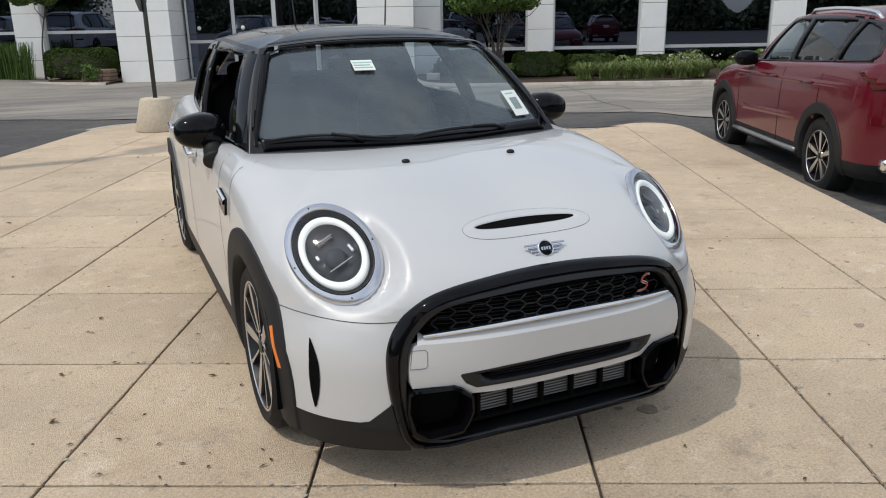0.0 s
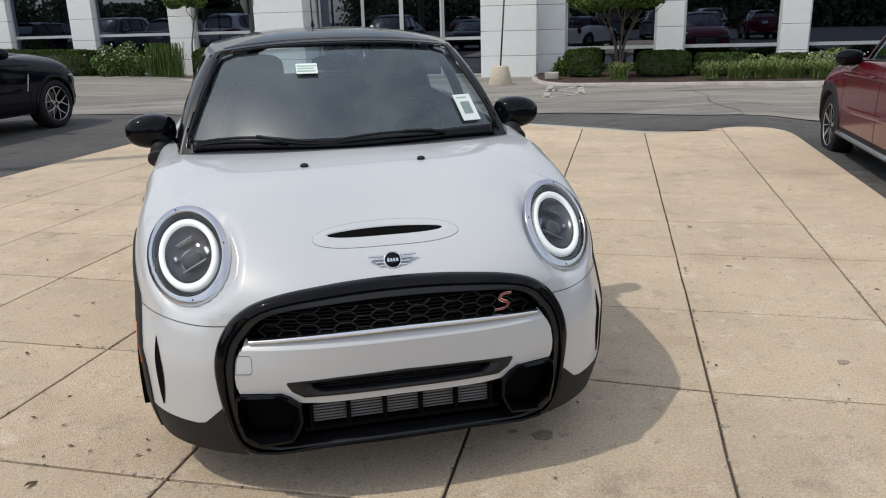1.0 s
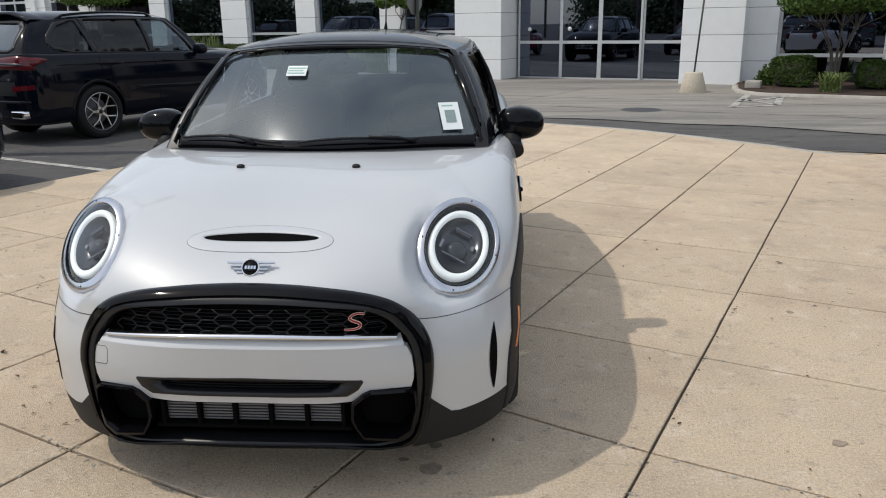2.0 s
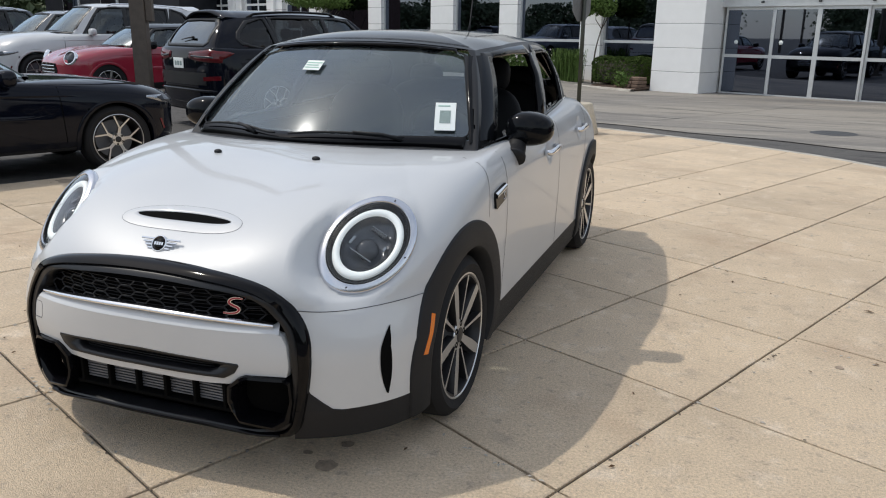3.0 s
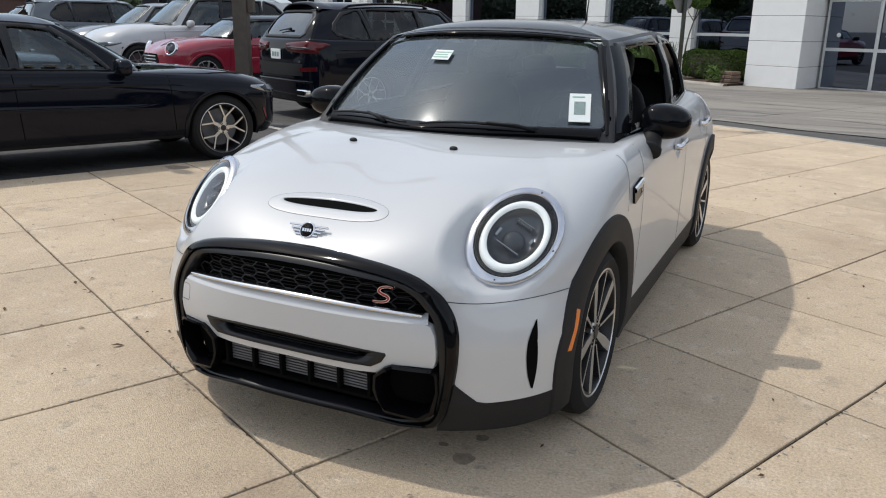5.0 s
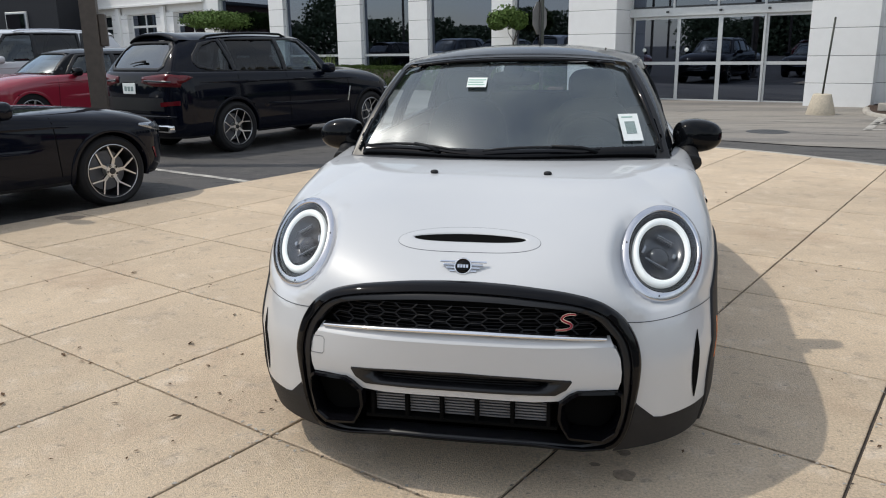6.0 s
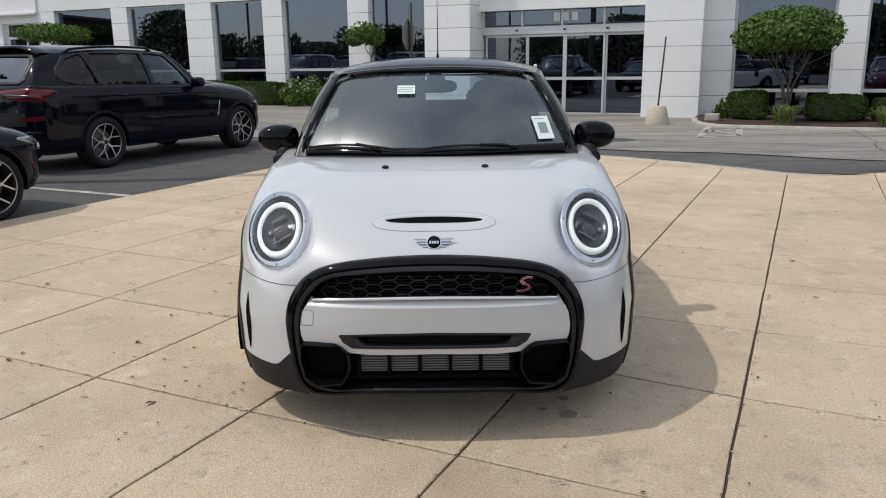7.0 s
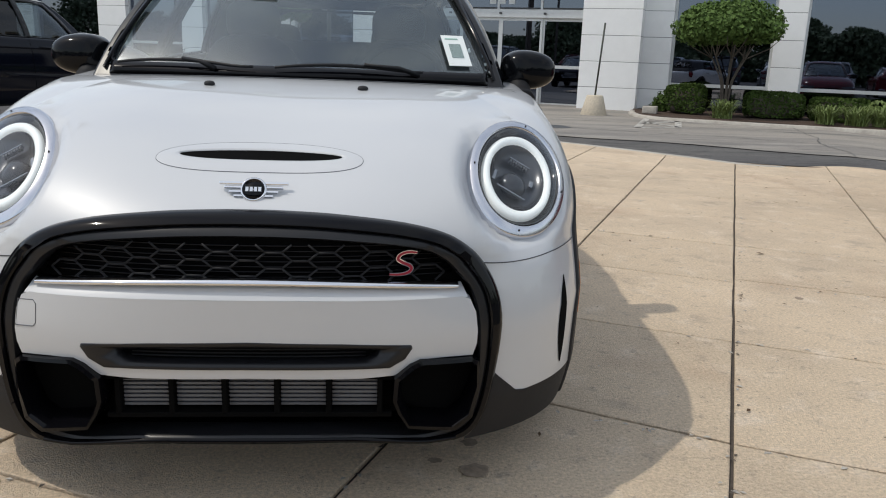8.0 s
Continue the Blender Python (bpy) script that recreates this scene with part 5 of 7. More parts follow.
def askew(u, v):
    """Some joints were not laid quite true."""
    du = dv = 0.0
    if abs(u - 0.885) < 0.02 and v > 0.1:
        du = 0.02 + 0.065 * max(0.0, 1.0 - v)
    if abs(u + 0.05) < 0.02 and v > -1.0:
        du = 0.015 * min(1.0, v + 1.0)
    if abs(v - 1.0) < 0.02:
        dv = 0.005 - 0.0135 * max(0.0, u)
    return u + du, v + dv


for a0, a1 in zip(lines_u[:-1], lines_u[1:]):
    for b0, b1 in zip(lines_v[:-1], lines_v[1:]):
        if b0 == 1.0:
            a0, a1 = (q + (0.07 if 2.7 < q < 2.9 else 0.0) for q in (a0, a1))
        cell = pad_uv
        g, h = 0.0046 + 0.0014 * rng.random(), 0.0052 + 0.0014 * rng.random()
        for axis, limit, sign in ((0, a0 + g, 1), (0, a1 - g, -1), (1, b0 + h, 1), (1, b1 - h, -1)):
            cell = clip(cell, axis, limit, sign)
            if len(cell) < 3:
                break
        if len(cell) < 3:
            continue
        cell = [(p[0] + 0.0045 * noise.noise(Vector((p[0] * 11, p[1] * 11, 1.7))), p[1] + 0.0045 * noise.noise(Vector((p[0] * 11, p[1] * 11, 8.3)))) for p in (askew(*q) for q in densify(cell, 0.15))]
        tidy = [p for k, p in enumerate(cell) if math.dist(p, cell[k - 1]) > 0.004]
        if len(tidy) < 3:
            continue
        o = part("slab", prism(tidy, 0.0015 * (rng.random() - 0.5), -0.06, 0.004), CONCRETE, pad, smooth=False)

# pale cast edge round the island
KERB = mat("pale_kerb", (0.46, 0.43, 0.38), 0.85, tint=0.12, scale=20, bump=0.2, bump_scale=150, second=(0.34, 0.31, 0.27), second_scale=3.0)
bm = bmesh.new()
rows = []
edge_uv = [p for p in pad_uv[1:] if p[1] < 1.5 and p[0] > 7]
for k in range(len(pad_uv[1:len(edge_uv) + 1])):
    k += 1
    a, b = Vector(pad_uv[max(k - 1, 0)]), Vector(pad_uv[min(k + 1, len(pad_uv) - 1)])
    t = (b - a).normalized()
    sd = Vector((t.y, -t.x))
    p = Vector(pad_uv[k])
    rows.append([uv(p.x + sd.x * o, p.y + sd.y * o, z) for o, z in ((-0.012, -0.3), (-0.012, -0.008), (0.0, 0.005), (0.085, 0.006), (0.090, -0.003))])
add_grid(bm, rows)
tagged(part("kerb_island", bm, KERB), "pale cast edge of the concrete island", "kerb", kind="structure")

# paler drive in front of the showroom
FACE = Matrix(((0.9063, 0.4226, 0, -0.5), (-0.4226, 0.9063, 0, 20.5), (0, 0, 1, -0.02), (0, 0, 0, 1)))
bm = bmesh.new()
rows = []
for d in [q * 0.5 - 8.0 for q in range(30)]:
    row = []
    for s in [q * 0.5 for q in range(-80, 81)]:
        p = FACE @ Vector((s, d + (0.35 * noise.noise(Vector((s * 0.5, 3.0, 0))) if d < -7.9 else 0.0), 0))
        row.append(Vector((p.x, p.y, ground_z(p.x, p.y) + 0.012)))
    rows.append(row)
add_grid(bm, rows)
tagged(part("road", bm, ROAD_TOP), "pale worn drive lane in front of the showroom", "road", kind="structure")

LINE_PAINT = mat("worn_white_paint", (0.52, 0.50, 0.45), 0.8, tint=0.3, scale=30, second=(0.2, 0.19, 0.18), second_scale=6)
YELLOW_PAINT = mat("worn_yellow_paint", (0.55, 0.36, 0.09), 0.8, tint=0.3, scale=30, second=(0.25, 0.2, 0.12), second_scale=6)


def stripe(a, b, w, material, name="road_marking", lift=0.005):
    a, b = Vector(a), Vector(b)
    t = (b - a).normalized()
    sd = Vector((-t.y, t.x)) * w / 2
    bm = bmesh.new()
    n = max(1, int((b - a).length / 0.5))
    rows = []
    for k in range(n + 1):
        p = a.lerp(b, k / n)
        rows.append([Vector((q.x, q.y, ground_z(q.x, q.y) + lift)) for q in (p - sd, p + sd)])
    add_grid(bm, rows)
    return tagged(part(name, bm, material, smooth=False), "worn painted line on the asphalt", "road marking", kind="structure")


for k in (3.95,):
    stripe(uv(k, -5.75).xy, uv(k, -11.2).xy, 0.10, LINE_PAINT)
for k in (3.2, 0.4):
    stripe(uv(k, 2.75).xy, uv(k, 7.5).xy, 0.10, YELLOW_PAINT)
for a, b in (((5.90, 14.65), (4.85, 12.1)), ((6.55, 14.6), (5.72, 12.4)), ((5.90, 14.65), (6.55, 14.6)), ((5.25, 13.1), (6.35, 14.0)), ((5.45, 13.6), (5.75, 12.5)), ((4.85, 12.1), (5.72, 12.4))):
    stripe(a, b, 0.13, LINE_PAINT, lift=0.018)
# tar seams wandering along the drive
TAR = mat("tar_seam", (0.075, 0.072, 0.068), 0.6, tint=0.2, scale=20)


def seam(s0, s1, d0, d1, seed, w=0.035):
    r = random.Random(seed)
    bm = bmesh.new()
    rows = []
    n = max(6, int(abs(s1 - s0) + abs(d1 - d0)) * 4)
    wob = 0.0
    for k in range(n + 1):
        wob += r.uniform(-0.06, 0.06)
        wob *= 0.93
        p = FACE @ Vector((s0 + (s1 - s0) * k / n + wob * (abs(d1 - d0) > abs(s1 - s0)), d0 + (d1 - d0) * k / n + wob, 0))
        ww = w * r.uniform(0.35, 1.0) / 2
        n2 = Vector((0.42, 0.9)) if abs(s1 - s0) > abs(d1 - d0) else Vector((0.9, -0.42))
        rows.append([Vector((p.x + n2.x * e, p.y + n2.y * e, ground_z(p.x, p.y) + 0.0155)) for e in (-ww, ww)])
    add_grid(bm, rows)
    tagged(part("tar_seam", bm, TAR, smooth=False), "dark wandering tar seam in the asphalt", "road seam", kind="structure")


seam(-16, 14, -4.6, -4.2, 1)
seam(-14, 3, -2.2, -1.9, 2, 0.025)
seam(2, 22, -6.3, -6.7, 3)
seam(-1.5, -0.8, -7.6, -0.4, 4, 0.02)
seam(4.2, 4.8, -6.9, -0.6, 5, 0.02)
seam(-9, -8.4, -7.8, 0.4, 6, 0.025)
seam(11.6, 11.2, -8.0, -2.8, 7, 0.03)
seam(8, 24, -3.4, -3.6, 8, 0.02)

# ---- the showroom ----
PANEL = mat("white_wall_panel", (0.87, 0.87, 0.86), 0.45, tint=0.03, scale=3, per_piece=0.012)
SEAM = mat("panel_seam", (0.16, 0.16, 0.16), 0.8, tint=0.1)
FRAME_M = mat("pale_aluminium", (0.62, 0.63, 0.63), 0.4, 0.5, tint=0.05)
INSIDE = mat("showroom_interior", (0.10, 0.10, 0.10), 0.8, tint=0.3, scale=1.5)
INSIDE_FLOOR = mat("showroom_floor", (0.30, 0.29, 0.27), 0.3, tint=0.1, scale=2)
TRIM_DARK = mat("dark_glazing_bar", (0.05, 0.052, 0.055), 0.5, tint=0.1)
COURSE = 0.62
Z0 = -0.13


showroom = tagged(thing("showroom_building", "white panelled showroom with dark glass windows and sliding doors", "building", FACE))


def panelled(s0, s1, d0, d1, z0, z1, name="pillar"):
    """A white pier of stacked panels with open joints."""
    core = part(name, box(s0 + 0.012, s1 - 0.012, d0 + 0.012, d1, z0, z1), SEAM, showroom, smooth=False)
    zs = [z0] + [0.53 + COURSE * q for q in range(-2, 12) if z0 + 0.1 < 0.53 + COURSE * q < z1 - 0.1] + [z1]
    for a, b in zip(zs[:-1], zs[1:]):
        o = part("panel", box(s0, s1, d0, d1 - 0.02, a + 0.006, b - 0.006, 0.004, 1), PANEL, core, smooth=False)
    return core


def window(s0, s1, d, z0, z1, bar, name="window"):
    """A framed pane with one cross bar; all in the plane d."""
    fr = bmesh.new()
    add_box(fr, s0, s0 + 0.06, d, d + 0.10, z0, z1)
    add_box(fr, s1 - 0.06, s1, d, d + 0.10, z0, z1)
    add_box(fr, s0 + 0.06, s1 - 0.06, d, d + 0.10, z1 - 0.06, z1)
    add_box(fr, s0 + 0.06, s1 - 0.06, d, d + 0.10, z0, z0 + 0.06)
    w = part(name, fr, FRAME_M, showroom, smooth=False)
    part("glazing_bar", box(s0 + 0.06, s1 - 0.06, d - 0.01, d + 0.10, bar - 0.04, bar + 0.04), FRAME_M, w, smooth=False)
    for a, b in ((z0 + 0.06, bar - 0.04), (bar + 0.04, z1 - 0.06)):
        o = part("pane", box(s0 + 0.06, s1 - 0.06, d + 0.05, d + 0.058, a, b), SHOP_GLASS, w, smooth=False)
        o.visible_shadow = False
    return w


TOP = 5.6
panelled(0.0, 1.42, 0.0, 1.5, Z0, TOP, "pier")
panelled(6.25, 7.68, 0.0, 1.5, Z0, TOP, "pier")
panelled(7.68, 8.36, 0.55, 1.5, Z0, TOP, "pier")
# right wing
right_edges = [(8.36, 10.66), (11.31, 13.62), (14.24, 17.06), (17.85, 20.65), (21.4, 24.2), (24.95, 27.0)]
for k, (s0, s1) in enumerate(right_edges):
    window(s0, s1, 0.75, Z0, 2.92, 0.66)
    if k < 5:
        panelled(s1, right_edges[k + 1][0], 0.6, 1.4, Z0, 2.92)
part("upper_wall", box(8.36, 27.0, 0.6, 1.0, 2.92, TOP), PANEL, showroom, smooth=False)
# left wing
edge_s = 0.0
for s0, s1 in ((-2.60, -0.02), (-5.91, -3.37), (-8.90, -6.71), (-12.86, -10.06), (-16.68, -13.66)):
    window(s0, s1, 1.45, Z0, 3.57, 1.27)
    if edge_s < 0:
        panelled(s1, edge_s, 1.30, 2.1, Z0, 3.57)
    edge_s = s0
panelled(-17.62, -16.68, 1.30, 2.1, Z0, 3.57)
for k in range(4):
    part("upper_wall", box(-17.55, 0.0, 1.30, 1.7, 3.575 + 0.62 * k, min(TOP, 3.575 + 0.62 * (k + 1) - 0.012)), PANEL, showroom, smooth=False)
part("upper_core", box(-17.5, 0.0, 1.33, 1.66, 3.57, TOP - 0.01), SEAM, showroom, smooth=False)
# service wing with glazed overhead doors under a plain fascia
part("fascia", box(-34.0, -17.56, 1.22, 2.2, 3.52, TOP, 0.012, 1), PANEL, showroom, smooth=False)
part("fascia_edge", box(-34.0, -17.58, 1.16, 1.22, 3.50, 3.60, 0.008, 1), PANEL, showroom, smooth=False)
part("door_lintel", box(-34.0, -17.62, 1.50, 1.9, 3.20, 3.52), PANEL, showroom, smooth=False)
for k in range(4):
    s1 = -17.74 - 3.48 * k
    s0 = s1 - 2.2
    panelled(s0 - 1.28, s0, 1.42, 2.1, Z0, 3.20)
    part("door_post", box(s0 - 0.78, s0 - 0.50, 1.30, 1.42, Z0, 3.48, 0.01, 1), PANEL, showroom, smooth=False)
    dr = part("overhead_door", box(s0, s1, 1.66, 1.72, Z0, Z0 + 0.12), PANEL, showroom, "white glazed overhead door", smooth=False)
    for j in range(1, 7):
        part("rail", box(s0, s1, 1.66, 1.72, Z0 + 0.555 * j - 0.05, Z0 + 0.555 * j + 0.05), PANEL, dr, smooth=False)
        for i in range(2):
            part("pane", box(s0 + 0.06 + 1.07 * i, s0 + 1.07 + 1.07 * i, 1.69, 1.70, Z0 + 0.555 * j - 0.505, Z0 + 0.555 * j - 0.05), SHOP_GLASS, dr, smooth=False)
    for x in (s0, s0 + 1.07, s1 - 0.06):
        part("stile", box(x, x + 0.06, 1.655, 1.725, Z0, 3.20), PANEL, dr, smooth=False)
part("service_end", box(-17.75, -17.62, 1.35, 2.1, Z0, 3.52), PANEL, showroom, smooth=False)
txt = bpy.data.curves.new("sign_text", 'FONT')
txt.body = "Service"
txt.size, txt.extrude = 0.86, 0.03
to = new("sign_letters_curve", txt)
bpy.context.view_layer.update()
me = bpy.data.meshes.new_from_object(to.evaluated_get(bpy.context.evaluated_depsgraph_get()))
bpy.data.objects.remove(to)
me.materials.append(TRIM_DARK)
right_end = max(v.co.x for v in me.vertices)
sg = new("sign_letters", me)
sg.parent = showroom
sg.matrix_basis = Matrix.Translation((-21.1 - right_end, 1.17, 4.10)) @ Matrix.Rotation(math.pi / 2, 4, 'X')
tagged(sg, "dark raised letters")
# entrance
part("entrance_header", box(1.42, 6.25, 0.7, 1.3, 2.85, TOP), PANEL, showroom, smooth=False)
part("door_track", box(1.42, 6.25, 0.88, 1.12, 2.19, 2.41, 0.01, 1), FRAME_M, showroom, "pale door header", smooth=False)
for s in (2.5, 3.9, 5.1):
    part("sensor", box(s - 0.035, s + 0.035, 0.83, 0.88, 2.28, 2.33, 0.008, 1), TRIM_DARK, showroom, smooth=False)
tr = part("transom", box(1.42, 6.25, 1.0, 1.06, 2.41, 2.46), TRIM_DARK, showroom, smooth=False)
for k in range(4):
    a = 1.45 + 1.175 * k
    part("pane", box(a + 0.03, a + 1.145, 1.02, 1.028, 2.46, 2.83), SHOP_GLASS, tr, smooth=False)
    part("mullion", box(a - 0.03, a + 0.03, 0.98, 1.06, 2.41, 2.85), FRAME_M, tr, smooth=False)
for k in range(3):
    part("number_bar", box(3.55 + 0.26 * k, 3.72 + 0.26 * k, 1.0, 1.015, 2.54, 2.77), FRAME_M, tr, smooth=False)
for k, (a, b) in enumerate(((1.50, 2.79), (2.79, 3.90), (3.90, 5.03), (5.03, 6.22))):
    dd = 1.0 if k in (0, 3) else 0.94
    f = bmesh.new()
    for q in ((a, a + 0.055), (b - 0.055, b)):
        add_box(f, q[0], q[1], dd, dd + 0.05, Z0, 2.19)
    for z, h in ((Z0, 0.16), (0.93, 0.08), (2.12, 0.07)):
        add_box(f, a + 0.055, b - 0.055, dd, dd + 0.05, z, z + h)
    dr = part("sliding_door", f, FRAME_M, showroom, "glazed sliding door leaf", smooth=False)
    part("pane", box(a + 0.05, b - 0.05, dd + 0.02, dd + 0.028, Z0, 2.16), SHOP_GLASS, dr, smooth=False)
    if k < 2:
        part("door_sticker", lathe([(0.001, 0.0), (0.055, 0.0), (0.055, 0.004), (0.001, 0.004)], 20, Matrix.Translation(((a + b) / 2 - 0.3, dd - 0.002, 1.32)) @ Matrix.Rotation(math.pi / 2, 4, 'X')), PAPER, dr)
part("threshold", box(1.42, 6.25, 0.4, 1.3, Z0, Z0 + 0.06), CONCRETE, showroom, smooth=False)
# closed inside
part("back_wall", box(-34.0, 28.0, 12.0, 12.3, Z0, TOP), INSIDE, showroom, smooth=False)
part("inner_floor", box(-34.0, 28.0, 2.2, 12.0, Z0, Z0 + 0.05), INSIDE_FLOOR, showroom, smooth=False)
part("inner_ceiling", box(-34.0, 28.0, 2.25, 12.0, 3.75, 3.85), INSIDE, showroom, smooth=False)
part("roof_slab", box(-34.0, 0.0, 1.32, 12.3, TOP, TOP + 0.2), PANEL, showroom, smooth=False)
part("roof_slab", box(0.0, 28.0, 0.5, 12.3, TOP, TOP + 0.2), PANEL, showroom, smooth=False)

# planting beds: kerbs and mulch
MULCH = mat("brown_mulch", (0.060, 0.036, 0.024), 0.95, tint=0.45, scale=60, bump=0.8, bump_scale=120)


def bed(outline, name, back):
    """A kerbed bed; outline in facade directions, open towards the wall."""
    pts = [tuple(p) for p in spline(outline, 6)]
    bm = bmesh.new()
    rows = []
    for k, p in enumerate(pts):
        a, b = Vector(pts[max(k - 1, 0)]), Vector(pts[min(k + 1, len(pts) - 1)])
        t = (b - a).normalized()
        sd = Vector((-t.y, t.x))
        rows.append([FACE @ Vector((p[0] + sd.x * o, p[1] + sd.y * o, z)) for o, z in ((-0.08, -0.15), (-0.07, 0.035), (-0.05, 0.055), (0.05, 0.055), (0.07, 0.035), (0.08, -0.15))])
    add_grid(bm, rows)
    tagged(part(name, bm, KERB), "pale concrete kerb of a planting bed", "kerb", kind="structure")
    bm = bmesh.new()
    q = pts + [(pts[-1][0], back), (pts[0][0], back)]
    loc = lambda a, b: FACE @ Vector((a, b, 0.05 + 0.05 * noise.noise(Vector((a, b, 0)) * 1.3)))
    tagged(part(name.replace("kerb", "bed"), sheet(q, loc, 0.4), MULCH), "brown mulch of a planting bed", "planting bed", kind="structure")


bed([(-17.5, -0.35), (-12.0, -0.30), (-7.0, -0.25), (-3.5, -0.25), (-2.0, -0.35), (-1.0, -0.55), (-0.3, -0.75), (-0.05, -0.80)], "kerb_left", 1.4)
bed([(7.70, -0.3), (7.78, -1.2), (8.1, -2.3), (8.8, -2.8), (10.0, -2.85), (14.0, -2.85), (20.0, -2.85), (27.0, -2.85)], "kerb_right", 0.7)

# low dry-stone edge where the left bed meets the pier
STONE = mat("brown_wall_stone", (0.17, 0.115, 0.085), 0.9, tint=0.3, scale=25, bump=0.5, bump_scale=60, per_piece=0.35)
dry = thing("stone_edging", "low brown stacked-stone edging beside the pier", "stone wall", FACE)
r = random.Random(17)
for row in range(4):
    s_ = -0.95 + 0.06 * row + 0.05 * (row % 2)
    while s_ < -0.12:
        w_ = r.uniform(0.13, 0.24)
        part("stone", box(s_, min(s_ + w_ - 0.012, -0.03), -0.55 + 0.04 * row + r.uniform(0, 0.03), 0.0, -0.02 + 0.095 * row, 0.065 + 0.095 * row, 0.014, 1), STONE, dry, smooth=False)
        s_ += w_

# ---- plants ----
LEAF = mat("green_leaves", (0.088, 0.145, 0.036), 0.7, tint=0.45, scale=14, spec=0.2)
LEAF_DARK = mat("dark_hedge_leaves", (0.050, 0.082, 0.018), 0.75, tint=0.4, scale=6, spec=0.15)
LEAF_PALE = mat("yellow_green_grass", (0.14, 0.19, 0.05), 0.6, tint=0.4, scale=9)
BARK = mat("grey_bark", (0.09, 0.075, 0.06), 0.9, tint=0.3, scale=40, bump=0.5, bump_scale=80)
FAR_LEAF = mat("far_tree_leaves", (0.095, 0.13, 0.065), 0.7, tint=0.4, scale=0.8)


def leaf_mesh(name, places, normals, size, material, parent=None, seed=1, long=1.6, label="", kind=""):
    """Many small folded leaves at the given places."""
    r = np.random.RandomState(seed)
    P, N = np.array(places), np.array(normals)
    n = len(P)
    N = N + r.normal(0, 0.55, (n, 3))
    N /= np.linalg.norm(N, axis=1)[:, None] + 1e-9
    a = np.cross(N, r.normal(0, 1, (n, 3)))
    a /= np.linalg.norm(a, axis=1)[:, None] + 1e-9
    b = np.cross(N, a)
    s = size * (0.65 + 0.7 * r.rand(n))[:, None]
    A, Bv, Nn = a * s * long * 0.5, b * s * 0.5, N * s * 0.18
    V = np.stack([P - A, P + Bv + Nn, P + A, P - Bv + Nn], 1).reshape(-1, 3)
    F = np.arange(4 * n).reshape(-1, 4)
    me = bpy.data.meshes.new(name)
    me.from_pydata(V.tolist(), [], F.tolist())
    me.materials.append(material)
    ob = new(name, me)
    if parent is not None:
        ob.parent = parent
    return tagged(ob, label, kind=kind)


def crown_points(rx, ry, rz, n, seed, lumps=9, flat=0.0):
    """Places near the skin of an uneven, gappy crown made of lumps."""
    r = np.random.RandomState(seed)
    C = r.normal(0, 1, (lumps, 3))
    C /= np.linalg.norm(C, axis=1)[:, None]
    C *= np.array([rx, ry, rz]) * 0.62
    C[0] *= 0.1
    if flat:
        C[:, 2] = np.abs(C[:, 2]) * (1 - flat) + C[:, 2] * 0.2
    k = r.randint(0, lumps, n)
    D = r.normal(0, 1, (n, 3))
    D /= np.linalg.norm(D, axis=1)[:, None]
    rad = (0.5 + 0.5 * r.rand(n) ** 0.4)[:, None] * np.array([rx, ry, rz]) * (0.40 + 0.20 * r.rand(lumps))[k][:, None]
    return C[k] + D * rad, D


def small_tree(at, height, crown_z, rx, rz, n, seed, stems, label, leaf):
    t = thing("small_tree", label, "tree", Matrix.Translation(at))
    r = random.Random(seed)
    bm = bmesh.new()
    for k in range(stems):
        a = 2 * math.pi * k / stems + r.random()
        top = Vector((math.cos(a) * rx * 0.55, math.sin(a) * rx * 0.45, crown_z))
        mid = Vector((math.cos(a) * rx * 0.16, math.sin(a) * rx * 0.14, crown_z * 0.55))
        tube([tuple(p) for p in spline([(0.03 * math.cos(a), 0.03 * math.sin(a), -0.05), tuple(mid * 0.5), tuple(mid), tuple(top)], 5)], [0.035 - 0.0015 * q for q in range(16)], 7, bm)
        for q in range(3):
            e = top + Vector((r.uniform(-1, 1) * rx * 0.5, r.uniform(-1, 1) * rx * 0.5, rz * (0.2 + 0.5 * r.random())))
            tube([mid.lerp(top, 0.6), mid.lerp(e, 0.75), e], [0.014, 0.010, 0.005], 5, bm)
    part("trunk", bm, BARK, t)
    P, D = crown_points(rx, rx * 0.85, rz, n, seed, 30, 0.35)
    P[:, 2] += crown_z + rz * 0.45
    leaf_mesh("crown", P, D, 0.066, leaf, t, seed)
    return t


